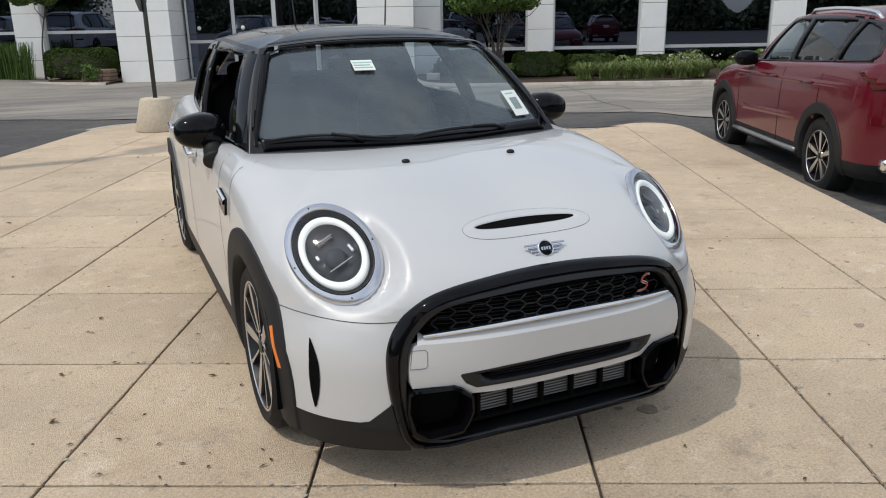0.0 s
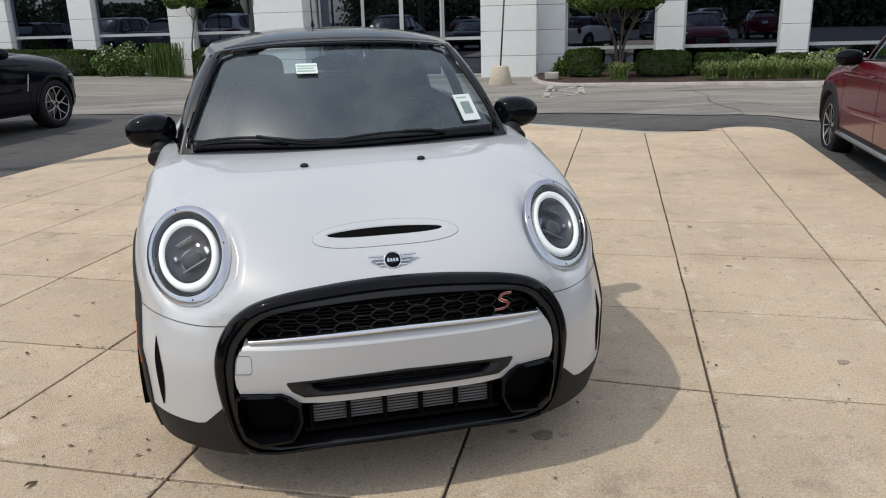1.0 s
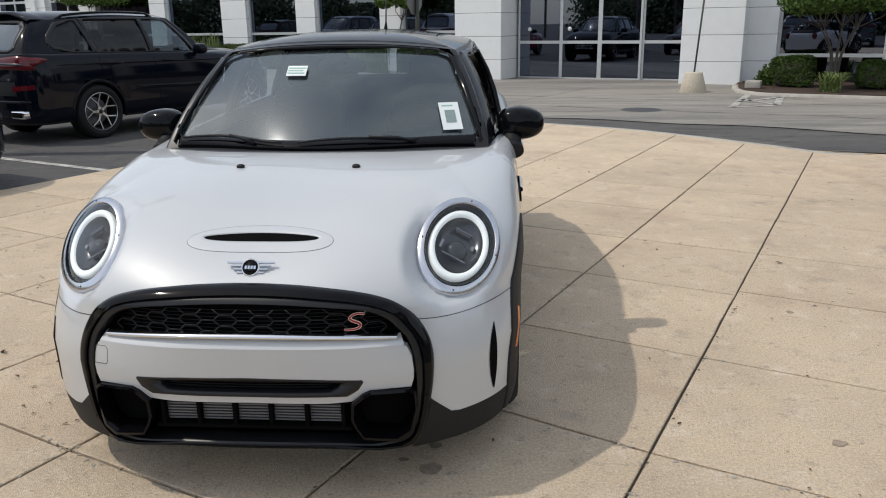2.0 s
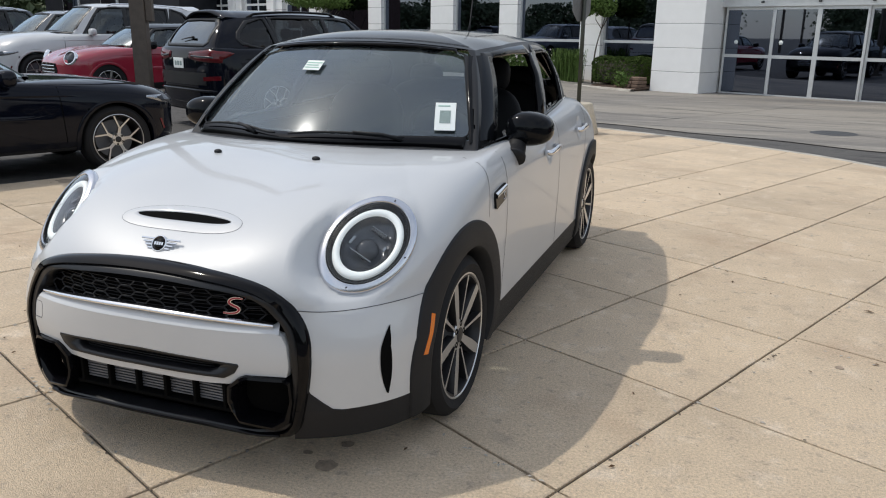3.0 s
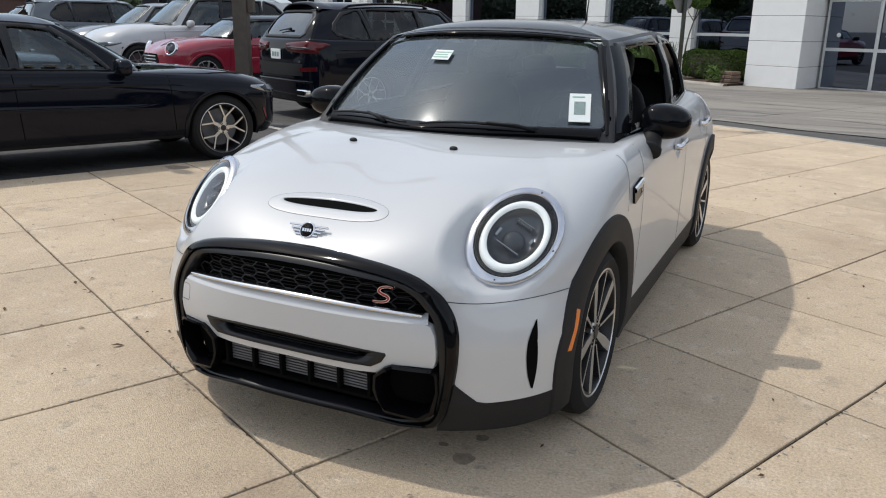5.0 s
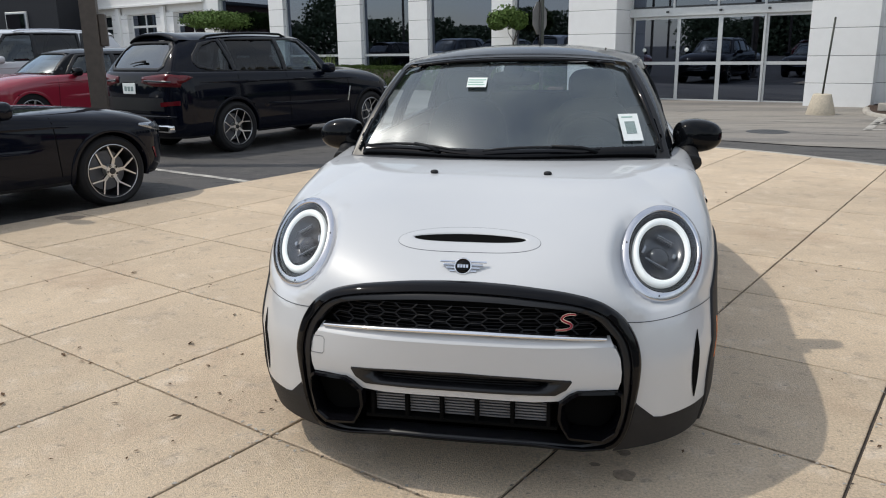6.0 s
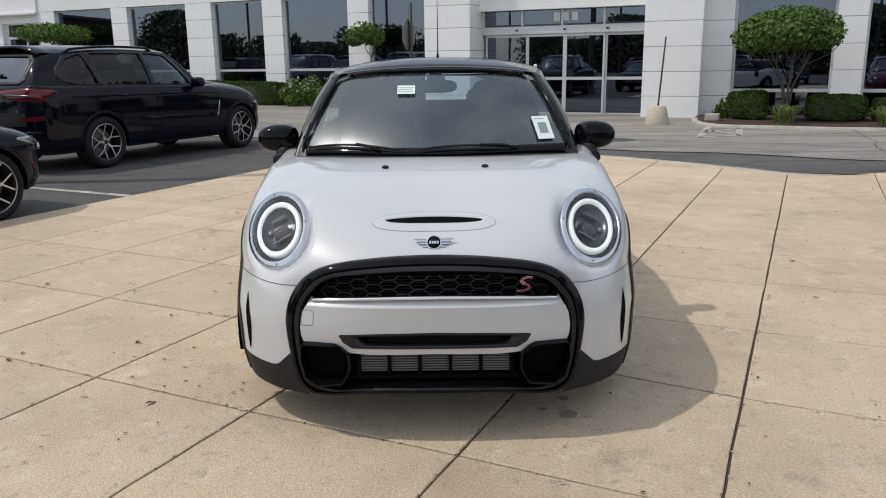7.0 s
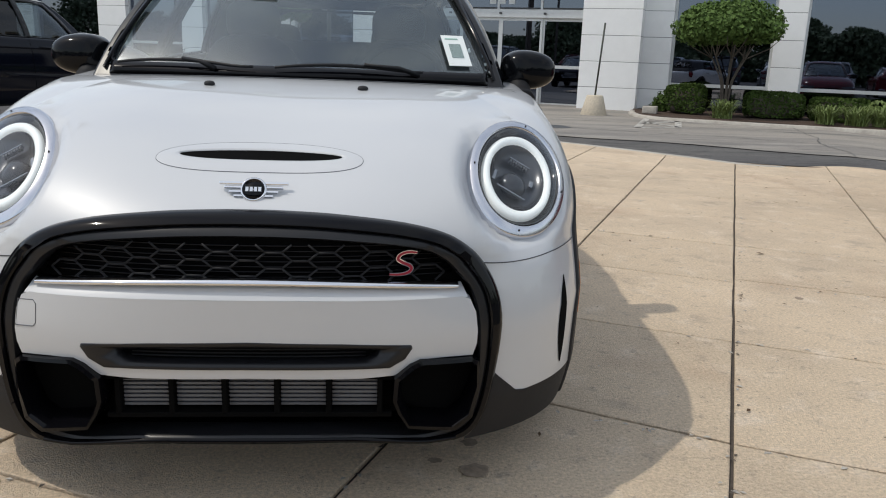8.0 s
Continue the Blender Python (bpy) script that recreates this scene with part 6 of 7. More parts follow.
def hedge(s0, s1, d0, d1, h, n, seed, label, leaf=LEAF_DARK, size=0.04):
    r = np.random.RandomState(seed)
    o = thing("hedge", label, "hedge", FACE @ Matrix.Translation(((s0 + s1) / 2, (d0 + d1) / 2, 0.05)))
    a, b = (s1 - s0) / 2, (d1 - d0) / 2
    bm = blob(0, 0, h * 0.45, a * 0.90, b * 0.86, h * 0.42, 5, 32, 12)
    part("core", bm, BARK, o)
    u = r.uniform(-1, 1, (n, 3))
    ax = r.randint(0, 3, n)
    sg = np.sign(r.uniform(-1, 1, n))
    sg[ax == 2] = 1
    depth = 1 - 0.14 * r.rand(n) ** 2
    for k in range(3):
        u[ax == k, k] = sg[ax == k] * depth[ax == k]
    e = 5.0
    u /= ((np.abs(u) ** e).sum(1) ** (1 / e))[:, None] / depth[:, None]
    bumps = np.array([noise.noise(Vector((p[0] * a * 2.2, p[1] * 2, p[2] * 1.5 + seed))) for p in u])
    P = np.stack([u[:, 0] * a, u[:, 1] * b * (1 + 0.16 * bumps), h * (0.5 + 0.5 * u[:, 2] * (1 + 0.16 * bumps))], 1)
    D = np.zeros((n, 3))
    D[np.arange(n), ax] = sg
    leaf_mesh("leaves", P, D, size, leaf, o, seed)
    return o


def bush(s, d, rx, h, n, seed, label, leaf, size=0.05, name="bush"):
    o = thing(name, label, "bush", FACE @ Matrix.Translation((s, d, 0.05)))
    P, D = crown_points(rx, rx, h * 0.52, n, seed, 8)
    P[:, 2] += h * 0.5
    P[:, 2] = np.maximum(P[:, 2], 0.02)
    leaf_mesh("leaves", P, D, size, leaf, o, seed)
    bm = bmesh.new()
    for k in range(5):
        a = k * 1.26
        tube([(0, 0, -0.02), (math.cos(a) * rx * 0.3, math.sin(a) * rx * 0.3, h * 0.5)], 0.012, 5, bm)
    part("stems", bm, BARK, o)
    return o


def grass_tuft(s, d, h, n, seed, label, leaf=LEAF_PALE, spread=0.35):
    o = thing("grass_tuft", label, "grass", FACE @ Matrix.Translation((s, d, 0.06)), "grass tufts")
    r = np.random.RandomState(seed)
    V, F = [], []
    for k in range(n):
        a, ln = r.rand() * 6.283, h * (0.6 + 0.5 * r.rand())
        lean = spread * (0.3 + r.rand())
        b = np.array([0.08 * r.normal(), 0.08 * r.normal(), 0])
        dv = np.array([math.cos(a), math.sin(a), 0])
        sd = np.array([-math.sin(a), math.cos(a), 0]) * 0.008
        pts = [b, b + dv * lean * 0.35 + [0, 0, ln * 0.6], b + dv * lean * 0.8 + [0, 0, ln * 0.92], b + dv * lean * 1.2 + [0, 0, ln * 0.8]]
        i0 = len(V)
        for q, p in enumerate(pts):
            w = (1, 0.9, 0.6, 0.1)[q]
            V += [(p - sd * w).tolist(), (p + sd * w).tolist()]
        F += [(i0 + 2 * q, i0 + 2 * q + 1, i0 + 2 * q + 3, i0 + 2 * q + 2) for q in range(3)]
    me = bpy.data.meshes.new("blade_mass")
    me.from_pydata(V, [], F)
    me.materials.append(leaf)
    b = new("blade_mass", me)
    b.parent = o
    return o


small_tree(FACE @ Vector((9.75, -1.3, 0.05)), 2.7, 1.52, 1.10, 0.66, 17000, 11, 6, "round-topped small tree with several slim trunks", LEAF)
small_tree(FACE @ Vector((-2.35, 0.6, 0.05)), 2.7, 1.92, 0.56, 0.50, 3400, 12, 1, "young tree with one thin trunk and a small crown", LEAF)
small_tree(FACE @ Vector((-16.0, 0.6, 0.05)), 2.7, 2.30, 1.50, 0.50, 9000, 13, 3, "flat-topped clipped small tree", LEAF)
hedge(-13.2, -5.2, 0.35, 1.25, 0.86, 20000, 21, "clipped dark green hedge in front of the windows")
hedge(-2.25, -0.45, 0.25, 1.2, 0.80, 7000, 22, "clipped dark green hedge beside the entrance")
bush(-4.75, 0.35, 0.62, 1.02, 2300, 23, "loose green shrub with pale flowers", LEAF)
bush(-3.95, 0.25, 0.52, 1.0, 2000, 28, "loose green shrub with pale flowers", LEAF)
for k in range(4):
    grass_tuft(-3.35 + 0.24 * k, 0.2 + 0.1 * (k % 2), 1.0, 150, 70 + k, "tall upright bright green grass", LEAF, 0.16)
for k in range(3):
    grass_tuft(-10.2 + 0.5 * k, -0.05, 1.25, 90, 80 + k, "tall spiky plant with dry seed heads", LEAF_PALE, 0.2)
bush(-0.65, -0.35, 0.30, 0.42, 700, 26, "low green shrub by the pier", LEAF)
hedge(8.45, 9.35, -1.3, -0.3, 0.66, 3600, 31, "round dark green shrub beside the entrance")
hedge(10.15, 11.4, -1.3, -0.3, 0.56, 3800, 32, "clipped low dark green hedge")
hedge(11.5, 12.7, -1.2, -0.2, 0.50, 3600, 33, "clipped low dark green hedge")
hedge(13.1, 15.0, -1.2, -0.2, 0.46, 4400, 36, "clipped low dark green hedge")
hedge(15.6, 18.4, -1.1, -0.2, 0.46, 5200, 34, "clipped low dark green hedge")
hedge(18.6, 24.0, -1.1, -0.2, 0.46, 5200, 35, "clipped low dark green hedge")
for k in range(20):
    grass_tuft((9.75 if k == 0 else 11.1 + 0.50 * k) + 0.2 * math.sin(k * 7), -2.1 + 0.2 * math.sin(k * 3), 0.40, 170, 40 + k, "arching yellow-green ornamental grass tuft")
bush(12.9, -1.6, 0.42, 0.50, 1100, 61, "loose green shrub with small pale flowers", LEAF_PALE)
bush(14.3, -1.5, 0.5, 0.58, 1300, 64, "loose green shrub with small pale flowers", LEAF_PALE)
bush(16.2, -1.4, 0.55, 0.6, 1400, 62, "loose green shrub with small pale flowers", LEAF)
bush(8.35, -0.9, 0.3, 0.55, 600, 63, "low dark shrub at the pier's foot", LEAF_DARK)
FLOWER = mat("pale_flower_petals", (0.42, 0.38, 0.38), 0.6, tint=0.1, scale=30)
r = np.random.RandomState(77)
for s_, d_, h_, n_ in ((-4.75, 0.35, 1.0, 40), (-3.95, 0.25, 0.98, 30), (14.3, -1.5, 0.56, 60), (16.2, -1.4, 0.58, 60)):
    P = [tuple(FACE @ Vector((s_ + r.normal(0, 0.28), d_ - 0.25 + r.normal(0, 0.15), 0.05 + h_ * (0.55 + 0.45 * r.rand())))) for k in range(n_)]
    tagged(leaf_mesh("flower_heads", P, [(0, -1, 0.6)] * n_, 0.045, FLOWER, None, 5, 1.1), "small pale flower heads on a shrub", "flowers", kind="stuff")
tb = tagged(part("utility_box", box(0, 0.32, 0, 0.25, 0, 0.16, 0.02, 2), KERB), "small pale ground box in the bed", "utility box")
tb.matrix_world = FACE @ Matrix.Translation((8.05, -1.7, 0.05))

# ---- posts, cones and lamp ----
CONE = mat("cast_concrete", (0.56, 0.49, 0.385), 0.9, tint=0.15, scale=25, bump=0.4, bump_scale=90)
POST = mat("green_grey_steel_post", (0.05, 0.055, 0.045), 0.55, 0.4, tint=0.25, scale=30)
SIGN_BACK = mat("sign_back_aluminium", (0.20, 0.20, 0.20), 0.5, 0.5, tint=0.15, scale=8)
POLE_BROWN = mat("brown_lamp_pole", (0.085, 0.068, 0.056), 0.5, 0.2, tint=0.2, scale=10)


def post_base(at, r0, r1, h, post_h, post_r, label, sign=False, lean=0.0):
    o = thing("sign_post" if sign else "marker_post", label, "post", Matrix.Translation(at))
    part("concrete_base", lathe([(0.001, 0.0), (r0 * 0.97, 0.0), (r0, 0.02), (r1 + 0.01, h - 0.02), (r1, h - 0.004), (r1 - 0.02, h), (0.001, h)], 40), CONE, o, "tapered concrete base")
    part("post", tube([(0, 0, h - 0.05), (lean, 0, h + post_h)], post_r, 8), POST, o)
    if sign:
        R = Matrix.Translation((-0.035, 0.0, h + post_h - 0.47)) @ Matrix.Rotation(math.radians(68), 4, 'Z') @ Matrix.Rotation(math.pi / 2, 4, 'X') @ Matrix.Rotation(math.pi / 8, 4, 'Z')
        part("sign_plate", lathe([(0.001, -0.002), (0.25, -0.002), (0.25, 0.002), (0.001, 0.002)], 8, R), SIGN_BACK, o, "back of an eight-sided traffic sign", smooth=False)
    return o


post_base((-0.46, 9.82, 0.0), 0.315, 0.20, 0.45, 1.85, 0.030, "octagonal sign on a post in a tapered concrete base", True)
post_base((4.93, 15.35, -0.05), 0.29, 0.17, 0.45, 1.52, 0.020, "thin leaning marker post in a tapered concrete base", lean=0.10)
lp = thing("lamp_pole", "square brown steel lamp pole beside the parked cars", "lamp pole", Matrix.Translation((-6.02, 7.10, -0.04)) @ Matrix.Rotation(0.45, 4, 'Z'))
part("pole", box(-0.10, 0.10, -0.10, 0.10, 0.0, 7.5, 0.015, 2), POLE_BROWN, lp, smooth=False)
part("pole_base", box(-0.19, 0.19, -0.19, 0.19, 0.0, 0.10, 0.02, 2), POLE_BROWN, lp, smooth=False)
part("junction_box", box(0.10, 0.19, -0.07, 0.07, 1.55, 1.95, 0.01, 1), POLE_BROWN, lp, smooth=False)
part("arm", box(-0.06, 1.2, -0.05, 0.05, 7.3, 7.42, 0.01, 1), POLE_BROWN, lp, smooth=False)
part("lamp_head", box(0.7, 1.5, -0.25, 0.25, 7.2, 7.4, 0.04, 2), POLE_BROWN, lp, smooth=False)
mh = tagged(part("manhole_cover", lathe([(0.001, 0.012), (0.33, 0.012), (0.35, 0.006), (0.36, 0.0)], 32), TRIM_DARK), "round iron manhole cover in the drive", "manhole cover")
mh.matrix_world = Matrix.Translation((3.22, 11.8, -0.028))


# ---- parked cars ----
def build_car(name, label, paint, at_u, at_v, head, dims, roofs=None, glass=TINTED, wheel=None, rails=False, ground=None, black_low=0.0, lamp="slim", spin=0.2, dlo=0.5, trim=False, garnish=False):
    """A parked car: at_u, at_v is the middle of its front axle in slab directions; head: +1 faces along u, -1 back."""
    (L, w, H, wb, fo, R, cowl_y, cowl_z, roof_f, roof_r, belt, tail_z, rear_belt, df, n_nose) = dims
    zmid = R + 0.33
    phi = math.atan2(UX * head, -UY * head)
    p = uv(at_u, at_v)
    gz = ground_z(p.x, p.y) if ground is None else ground
    m = Matrix.Translation((p.x, p.y, gz)) @ Matrix.Rotation(phi, 4, 'Z') @ Matrix.Translation((0, -fo, 0))
    car = thing(name, label, "car", m, "parked cars")
    sh = Shell(L=L, w=w, yf=0.02, df=df, nf=2.6, dr=0.5, nr=3.2, zlow=[0.27, 0.30, 0.34, 0.41, 0.50, 0.60] if zmid > 0.66 else [0.17, 0.22, 0.30, 0.40, 0.50, 0.58], zmid=zmid, cowl_y=cowl_y, cowl_z=cowl_z,
               cowl_x=w * 0.80, belt_z=belt, belt_x=w * 0.90, tail_z=tail_z, roof_f=roof_f, roof_x=w * 0.68, roof_z=H - 0.075, roof_r=roof_r, crown=0.075,
               n_nose=n_nose, n_corner=2.3, n_side=3.0, ups=14, split_y=cowl_y, cowl_bow=0.22, cols=(26, 110, 20), glass_bow=0.02, rear_belt=rear_belt, taper=(0.07, 0.13))
    FW, RW = fo, fo + wb
    back_m = 0.19 if H < 1.6 and not roofs else 0.32

    def in_arch(c):
        return abs(c.x) > w * 0.5 and any((c.y - q) ** 2 + (c.z - R) ** 2 < (R + 0.055) ** 2 for q in (FW, RW))
    part("body", sh.fill(bmesh.new(), lambda k, c: k in ("low", "up") and not in_arch(c) and c.z > 0.32 + black_low * 0.06), paint, car)
    part("lower_trim", sh.fill(bmesh.new(), lambda k, c: k == "low" and not in_arch(c) and c.z <= 0.32 + black_low * 0.06), PLASTIC, car)
    part("underbody", box(-w * 0.75, w * 0.75, 0.5, L - 0.4, 0.28, 0.44), VOID, car, smooth=False)
    part("engine_bay", box(-w * 0.5, w * 0.5, 0.45, cowl_y, 0.3, 0.6), VOID, car, smooth=False)
    y0 = cowl_y + 0.22
    rise = (roof_f + 0.09 - y0) / max(0.2, H - 0.1 - belt)
    z_top = H - 0.135
    yb = FW + wb * 0.62
    tail = (rear_belt or L - 0.1) - 0.12
    rr = (roof_r - 0.12 - tail) / max(0.2, H - 0.13 - tail_z)

    top = roofs or paint
    part("roof", sh.fill(bmesh.new(), lambda k, c: k == "roof"), top, car)

    def edge(z):
        return y0 + rise * (z - belt)

    def lo(y):
        return sh.belt_at(y) + 0.016
    ye = RW + dlo
    za = lo(y0 + 0.3)
    hh = z_top - za
    opening = [(edge(za) + 0.24, za), (edge(za + hh * 0.35) + 0.19, za + hh * 0.35), (edge(za + hh * 0.7) + 0.155, za + hh * 0.7), (edge(z_top - 0.03) + 0.15, z_top - 0.03), (edge(z_top) + 0.20, z_top - 0.012)]
    opening += [(yy, min(z_top + 0.008 * math.sin(3.0 * (yy - y0) / (ye - y0)), sh.rail_at(yy) - 0.035)) for yy in np.linspace(edge(z_top) + 0.4, ye - 0.42, 6)]
    opening += [(ye - 0.20, z_top - hh * 0.16), (ye - 0.03, z_top - hh * 0.48), (ye, z_top - hh * 0.62), (ye - 0.04, z_top - hh * 0.72), (ye - 0.28, lo(ye - 0.28) + 0.008)]
    opening += [(yy, lo(yy)) for yy in np.linspace(ye - 0.5, edge(za) + 0.5, 6)]
    yc = yb + wb * 0.33
    sides = [cut_between(opening, -9, yb, 0.10, belt), cut_between(opening, yb + 0.075, yc, 0.10, belt), cut_between(opening, yc + 0.055, 99, 0.25, belt)]
    sides = [q for q in sides if len(q) > 2 and max(p[0] for p in q) - min(p[0] for p in q) > 0.12]
    zr = H - 0.105
    screen = mirror2([(0, zr), (0.45 * w, zr - 0.006), (0.565 * w, zr - 0.03), (0.60 * w, zr - 0.07), (0.735 * w, belt + 0.085), (0.73 * w, belt + 0.05), (0.4 * w, cowl_z + 0.012), (0, cowl_z + 0.02)])
    back_glass = mirror2([(0, H - 0.17), (0.46 * w, H - 0.18), (0.56 * w, H - 0.26), (0.60 * w, tail_z + 0.08), (0.55 * w, tail_z + 0.05), (0, tail_z + 0.05)])
    greenhouse(car, sh, screen, sides, back_glass, top, SATIN, glass, GLASS, PRIVACY if rear_belt is None else glass, band=0.050, slack=0.028, front_glass=FRONT_TINT)
    for sg in (-1, 1):
        for y in (FW + R + 0.16, yb + 0.05, yb + wb * 0.335):
            part("door_joint", sh.ribbon([sh.side(y + 0.04 * f, 0.36 + (belt - 0.36) * f, 0, sg) for f in [i / 12 for i in range(13)]], 0.008, 0.002), VOID, car)
    for sg in (-1, 1):
        bm = bmesh.new()
        sh.ribbon([sh.side(y0 + 0.1 + (tail - y0 - 0.3) * f, sh.belt_at(y0 + 0.1 + (tail - y0 - 0.3) * f) + 0.004, 0, sg) for f in [i / 30 for i in range(31)]], 0.014, 0.005, bm)
        part("waist_trim", bm, CHROME if trim else PIANO, car)
        for y in (FW, RW):
            part("arch_trim", arch(sh, y, R, R + 0.03, R + 0.075 + 0.055 * black_low, math.radians(-12), math.radians(192), sg, 0.01, 0.12, 28), PLASTIC if black_low else paint, car)
            add_wheel(car, wheel[0], (w - 0.135) * sg, y, R, sg, spin + y, wheel[1])
        for y in (yb - 0.26, yb + wb * 0.33 - 0.30):
            q = sh.side(y, belt - 0.10, 0.025, sg)
            q2 = sh.side(y + 0.2, belt - 0.095, 0.025, sg)
            part("door_handle", tube([sh.side(y - 0.01, belt - 0.10, 0, sg), q, q2, sh.side(y + 0.21, belt - 0.095, 0, sg)], 0.013, 8), paint, car)
        bm = blob(0, 0, 0, 0.125, 0.075, 0.080, 2.8, 24, 12, Matrix.Translation(((w + 0.06) * sg, y0 + back_m, belt + 0.050)))
        mr = part("wing_mirror", bm, PIANO if black_low or roofs else paint, car)
        part("mirror_foot", tube([((w * 0.86) * sg, y0 + back_m - 0.02, belt - 0.01), ((w - 0.01) * sg, y0 + back_m, belt + 0.02)], 0.03, 8), PIANO, mr)
        # lamps
        if lamp == "round":
            c = sh.front(w * 0.72 * sg, zmid + 0.13)
            nr = Vector((0.4 * sg, -0.8, 0.4)).normalized()
            M = Matrix.Translation(c) @ nr.to_track_quat('Z', 'Y').to_matrix().to_4x4()
            h = part("headlight", lathe([(0.14, -0.05), (0.14, 0.01), (0.12, 0.022), (0.115, 0.01)], 32, M), CHROME, car)
            part("lens", lathe([(0.115, 0.0), (0.115, 0.012), (0.001, 0.02)], 32, M), LAMP_LENS, h)
        else:
            poly = [(w * 0.48, zmid - 0.02), (w * 0.80, zmid + 0.0), (w * 0.90, zmid + 0.05), (w * 0.86, zmid + 0.10), (w * 0.50, zmid + 0.075)]
            poly = [(a * sg, b) for a, b in poly]
            h = part("headlight", sheet(poly, lambda a, b: sh.front(a, b, 0.012), 0.06, 0.05, Vector((0, 1, 0))), LAMP_DARK, car, "grey headlight lens", smooth=False)
            poly = [(0.20, zmid + 0.005), (0.34, zmid + 0.030), (0.52, zmid + 0.085), (0.50, zmid + 0.105), (0.30, zmid + 0.100), (0.18, zmid + 0.080)]
            part("lens_wing", sheet(poly, lambda a, b: sh.side(a, b, 0.007, sg), 0.05, 0.02, Vector((-sg, 0, 0))), LAMP_SILVER, h)
            poly = [(0.31, 0.42), (0.335, 0.42), (0.375, 0.53), (0.35, 0.535)]
            part("side_marker", sheet(poly, lambda a, b: sh.side(a, b, 0.007, sg), 0.04, 0.01, Vector((-sg, 0, 0))), RED_LENS, car, smooth=False)
        zt = tail_z - 0.115

        def rear(a, b, lift=0.0):
            hit, _, _, _ = sh.tree.ray_cast(Vector((a, L + 2, b)), Vector((0, -1, 0)))
            if hit is None:
                hit, _, _, _ = sh.tree.find_nearest(Vector((a, L - 0.3, b)))
            return hit + Vector((0, lift, 0))
        poly = [(w * 0.36, zt - 0.045), (w * 0.80, zt - 0.05), (w * 0.965, zt - 0.02), (w * 0.96, zt + 0.07), (w * 0.75, zt + 0.085), (w * 0.36, zt + 0.03)]
        poly = [(a * sg, b) for a, b in poly]
        if rear_belt is None and H > 1.6:
            poly = [(w * 0.30 * sg, zt - 0.04), (w * 0.55 * sg, zt - 0.085), (w * 0.93 * sg, zt - 0.10), (w * 0.955 * sg, zt + 0.06), (w * 0.75 * sg, zt + 0.088), (w * 0.30 * sg, zt + 0.045)]
        tl = part("tail_light", sheet(poly, lambda a, b: rear(a, b, 0.014), 0.05, 0.04, Vector((0, -1, 0))), RED_LENS, car)
        if rear_belt is None and H > 1.6:
            poly = [(L - 0.40, zt + 0.035), (L - 0.30, zt + 0.062), (L - 0.10, zt + 0.070), (L - 0.10, zt - 0.070), (L - 0.20, zt - 0.055)]
            part("lamp_wing", sheet(poly, lambda a, b: sh.side(a, b, 0.010, sg), 0.05, 0.02, Vector((-sg, 0, 0))), RED_LENS, tl)
            part("lamp_bar", sheet([(w * 0.36 * sg, zt - 0.018), (w * 0.84 * sg, zt - 0.035), (w * 0.84 * sg, zt - 0.012), (w * 0.36 * sg, zt + 0.004)], lambda a, b: rear(a, b, 0.022), 0.06, 0.012, Vector((0, -1, 0))), LAMP_DARK, tl)
        lift_r = 0.20 if rear_belt is None and H > 1.6 else 0.0
        poly = [(w * 0.66 * sg, 0.52 + lift_r), (w * 0.92 * sg, 0.54 + lift_r), (w * 0.92 * sg, 0.60 + lift_r), (w * 0.66 * sg, 0.58 + lift_r)]
        part("rear_reflector", sheet(poly, lambda a, b: rear(a, b, 0.012), 0.06, 0.03, Vector((0, -1, 0))), RED_LENS, car, smooth=False)
        ex = part("exhaust_trim", box(w * 0.68 * sg - 0.14, w * 0.68 * sg + 0.14, L - 0.28, L - 0.03, 0.36, 0.47, 0.03, 2), CHROME, car)
        # solid black block, coloured as the shade inside the pipe
        part("exhaust_opening", box(w * 0.68 * sg - 0.115, w * 0.68 * sg + 0.115, L - 0.26, L - 0.022, 0.380, 0.450, 0.02, 2), VOID, ex)
        # pressed lines along the doors, and a folded lower edge
        for zc, y1, y2, wd in ((belt - 0.13, FW + 0.1, L - 0.35, 0.030), (R + 0.24, FW + R + 0.20, RW - R - 0.16, 0.040)):
            rows = []
            for f in [i / 30 for i in range(31)]:
                y = y1 + (y2 - y1) * f
                z = zc + 0.05 * f
                fade = min(1.0, 6 * f, 6 * (1 - f))
                rows.append([sh.side(y, z + wd, 0.001, sg), sh.side(y, z + 0.006, 0.010 * fade, sg), sh.side(y, z - 0.004, 0.009 * fade, sg), sh.side(y, z - wd * 0.6, 0.001, sg)])
            bm = bmesh.new()
            add_grid(bm, rows)
            part("body_crease", bm, paint, car)
        if garnish:
            part("sill_garnish", tube([sh.side(FW + R + 0.10 + (wb - 2 * R - 0.2) * f, 0.335, 0.012, sg) for f in [i / 8 for i in range(9)]], 0.028, 8), SILVER_PAINT, car, "grey sill garnish")
    gz0, gz1 = zmid - 0.24, zmid + 0.035
    poly = mirror2([(0, gz1), (w * 0.40, gz1 - 0.01), (w * 0.45, (gz0 + gz1) / 2), (w * 0.38, gz0), (0, gz0)])
    gr = part("grille", sheet(poly, lambda a, b: sh.front(a, b, 0.014), 0.06, 0.03, Vector((0, 1, 0))), PIANO, car, smooth=False)
    for k in range(4):
        z = gz0 + (gz1 - gz0) * (k + 0.7) / 4.6
        part("grille_bar", tube([sh.front(x, z, 0.02) for x in np.linspace(-w * 0.38, w * 0.38, 11)], 0.010, 5), CHROME, gr)
    poly = mirror2([(0, 0.42), (w * 0.62, 0.42), (w * 0.70, 0.33), (0, 0.30)])
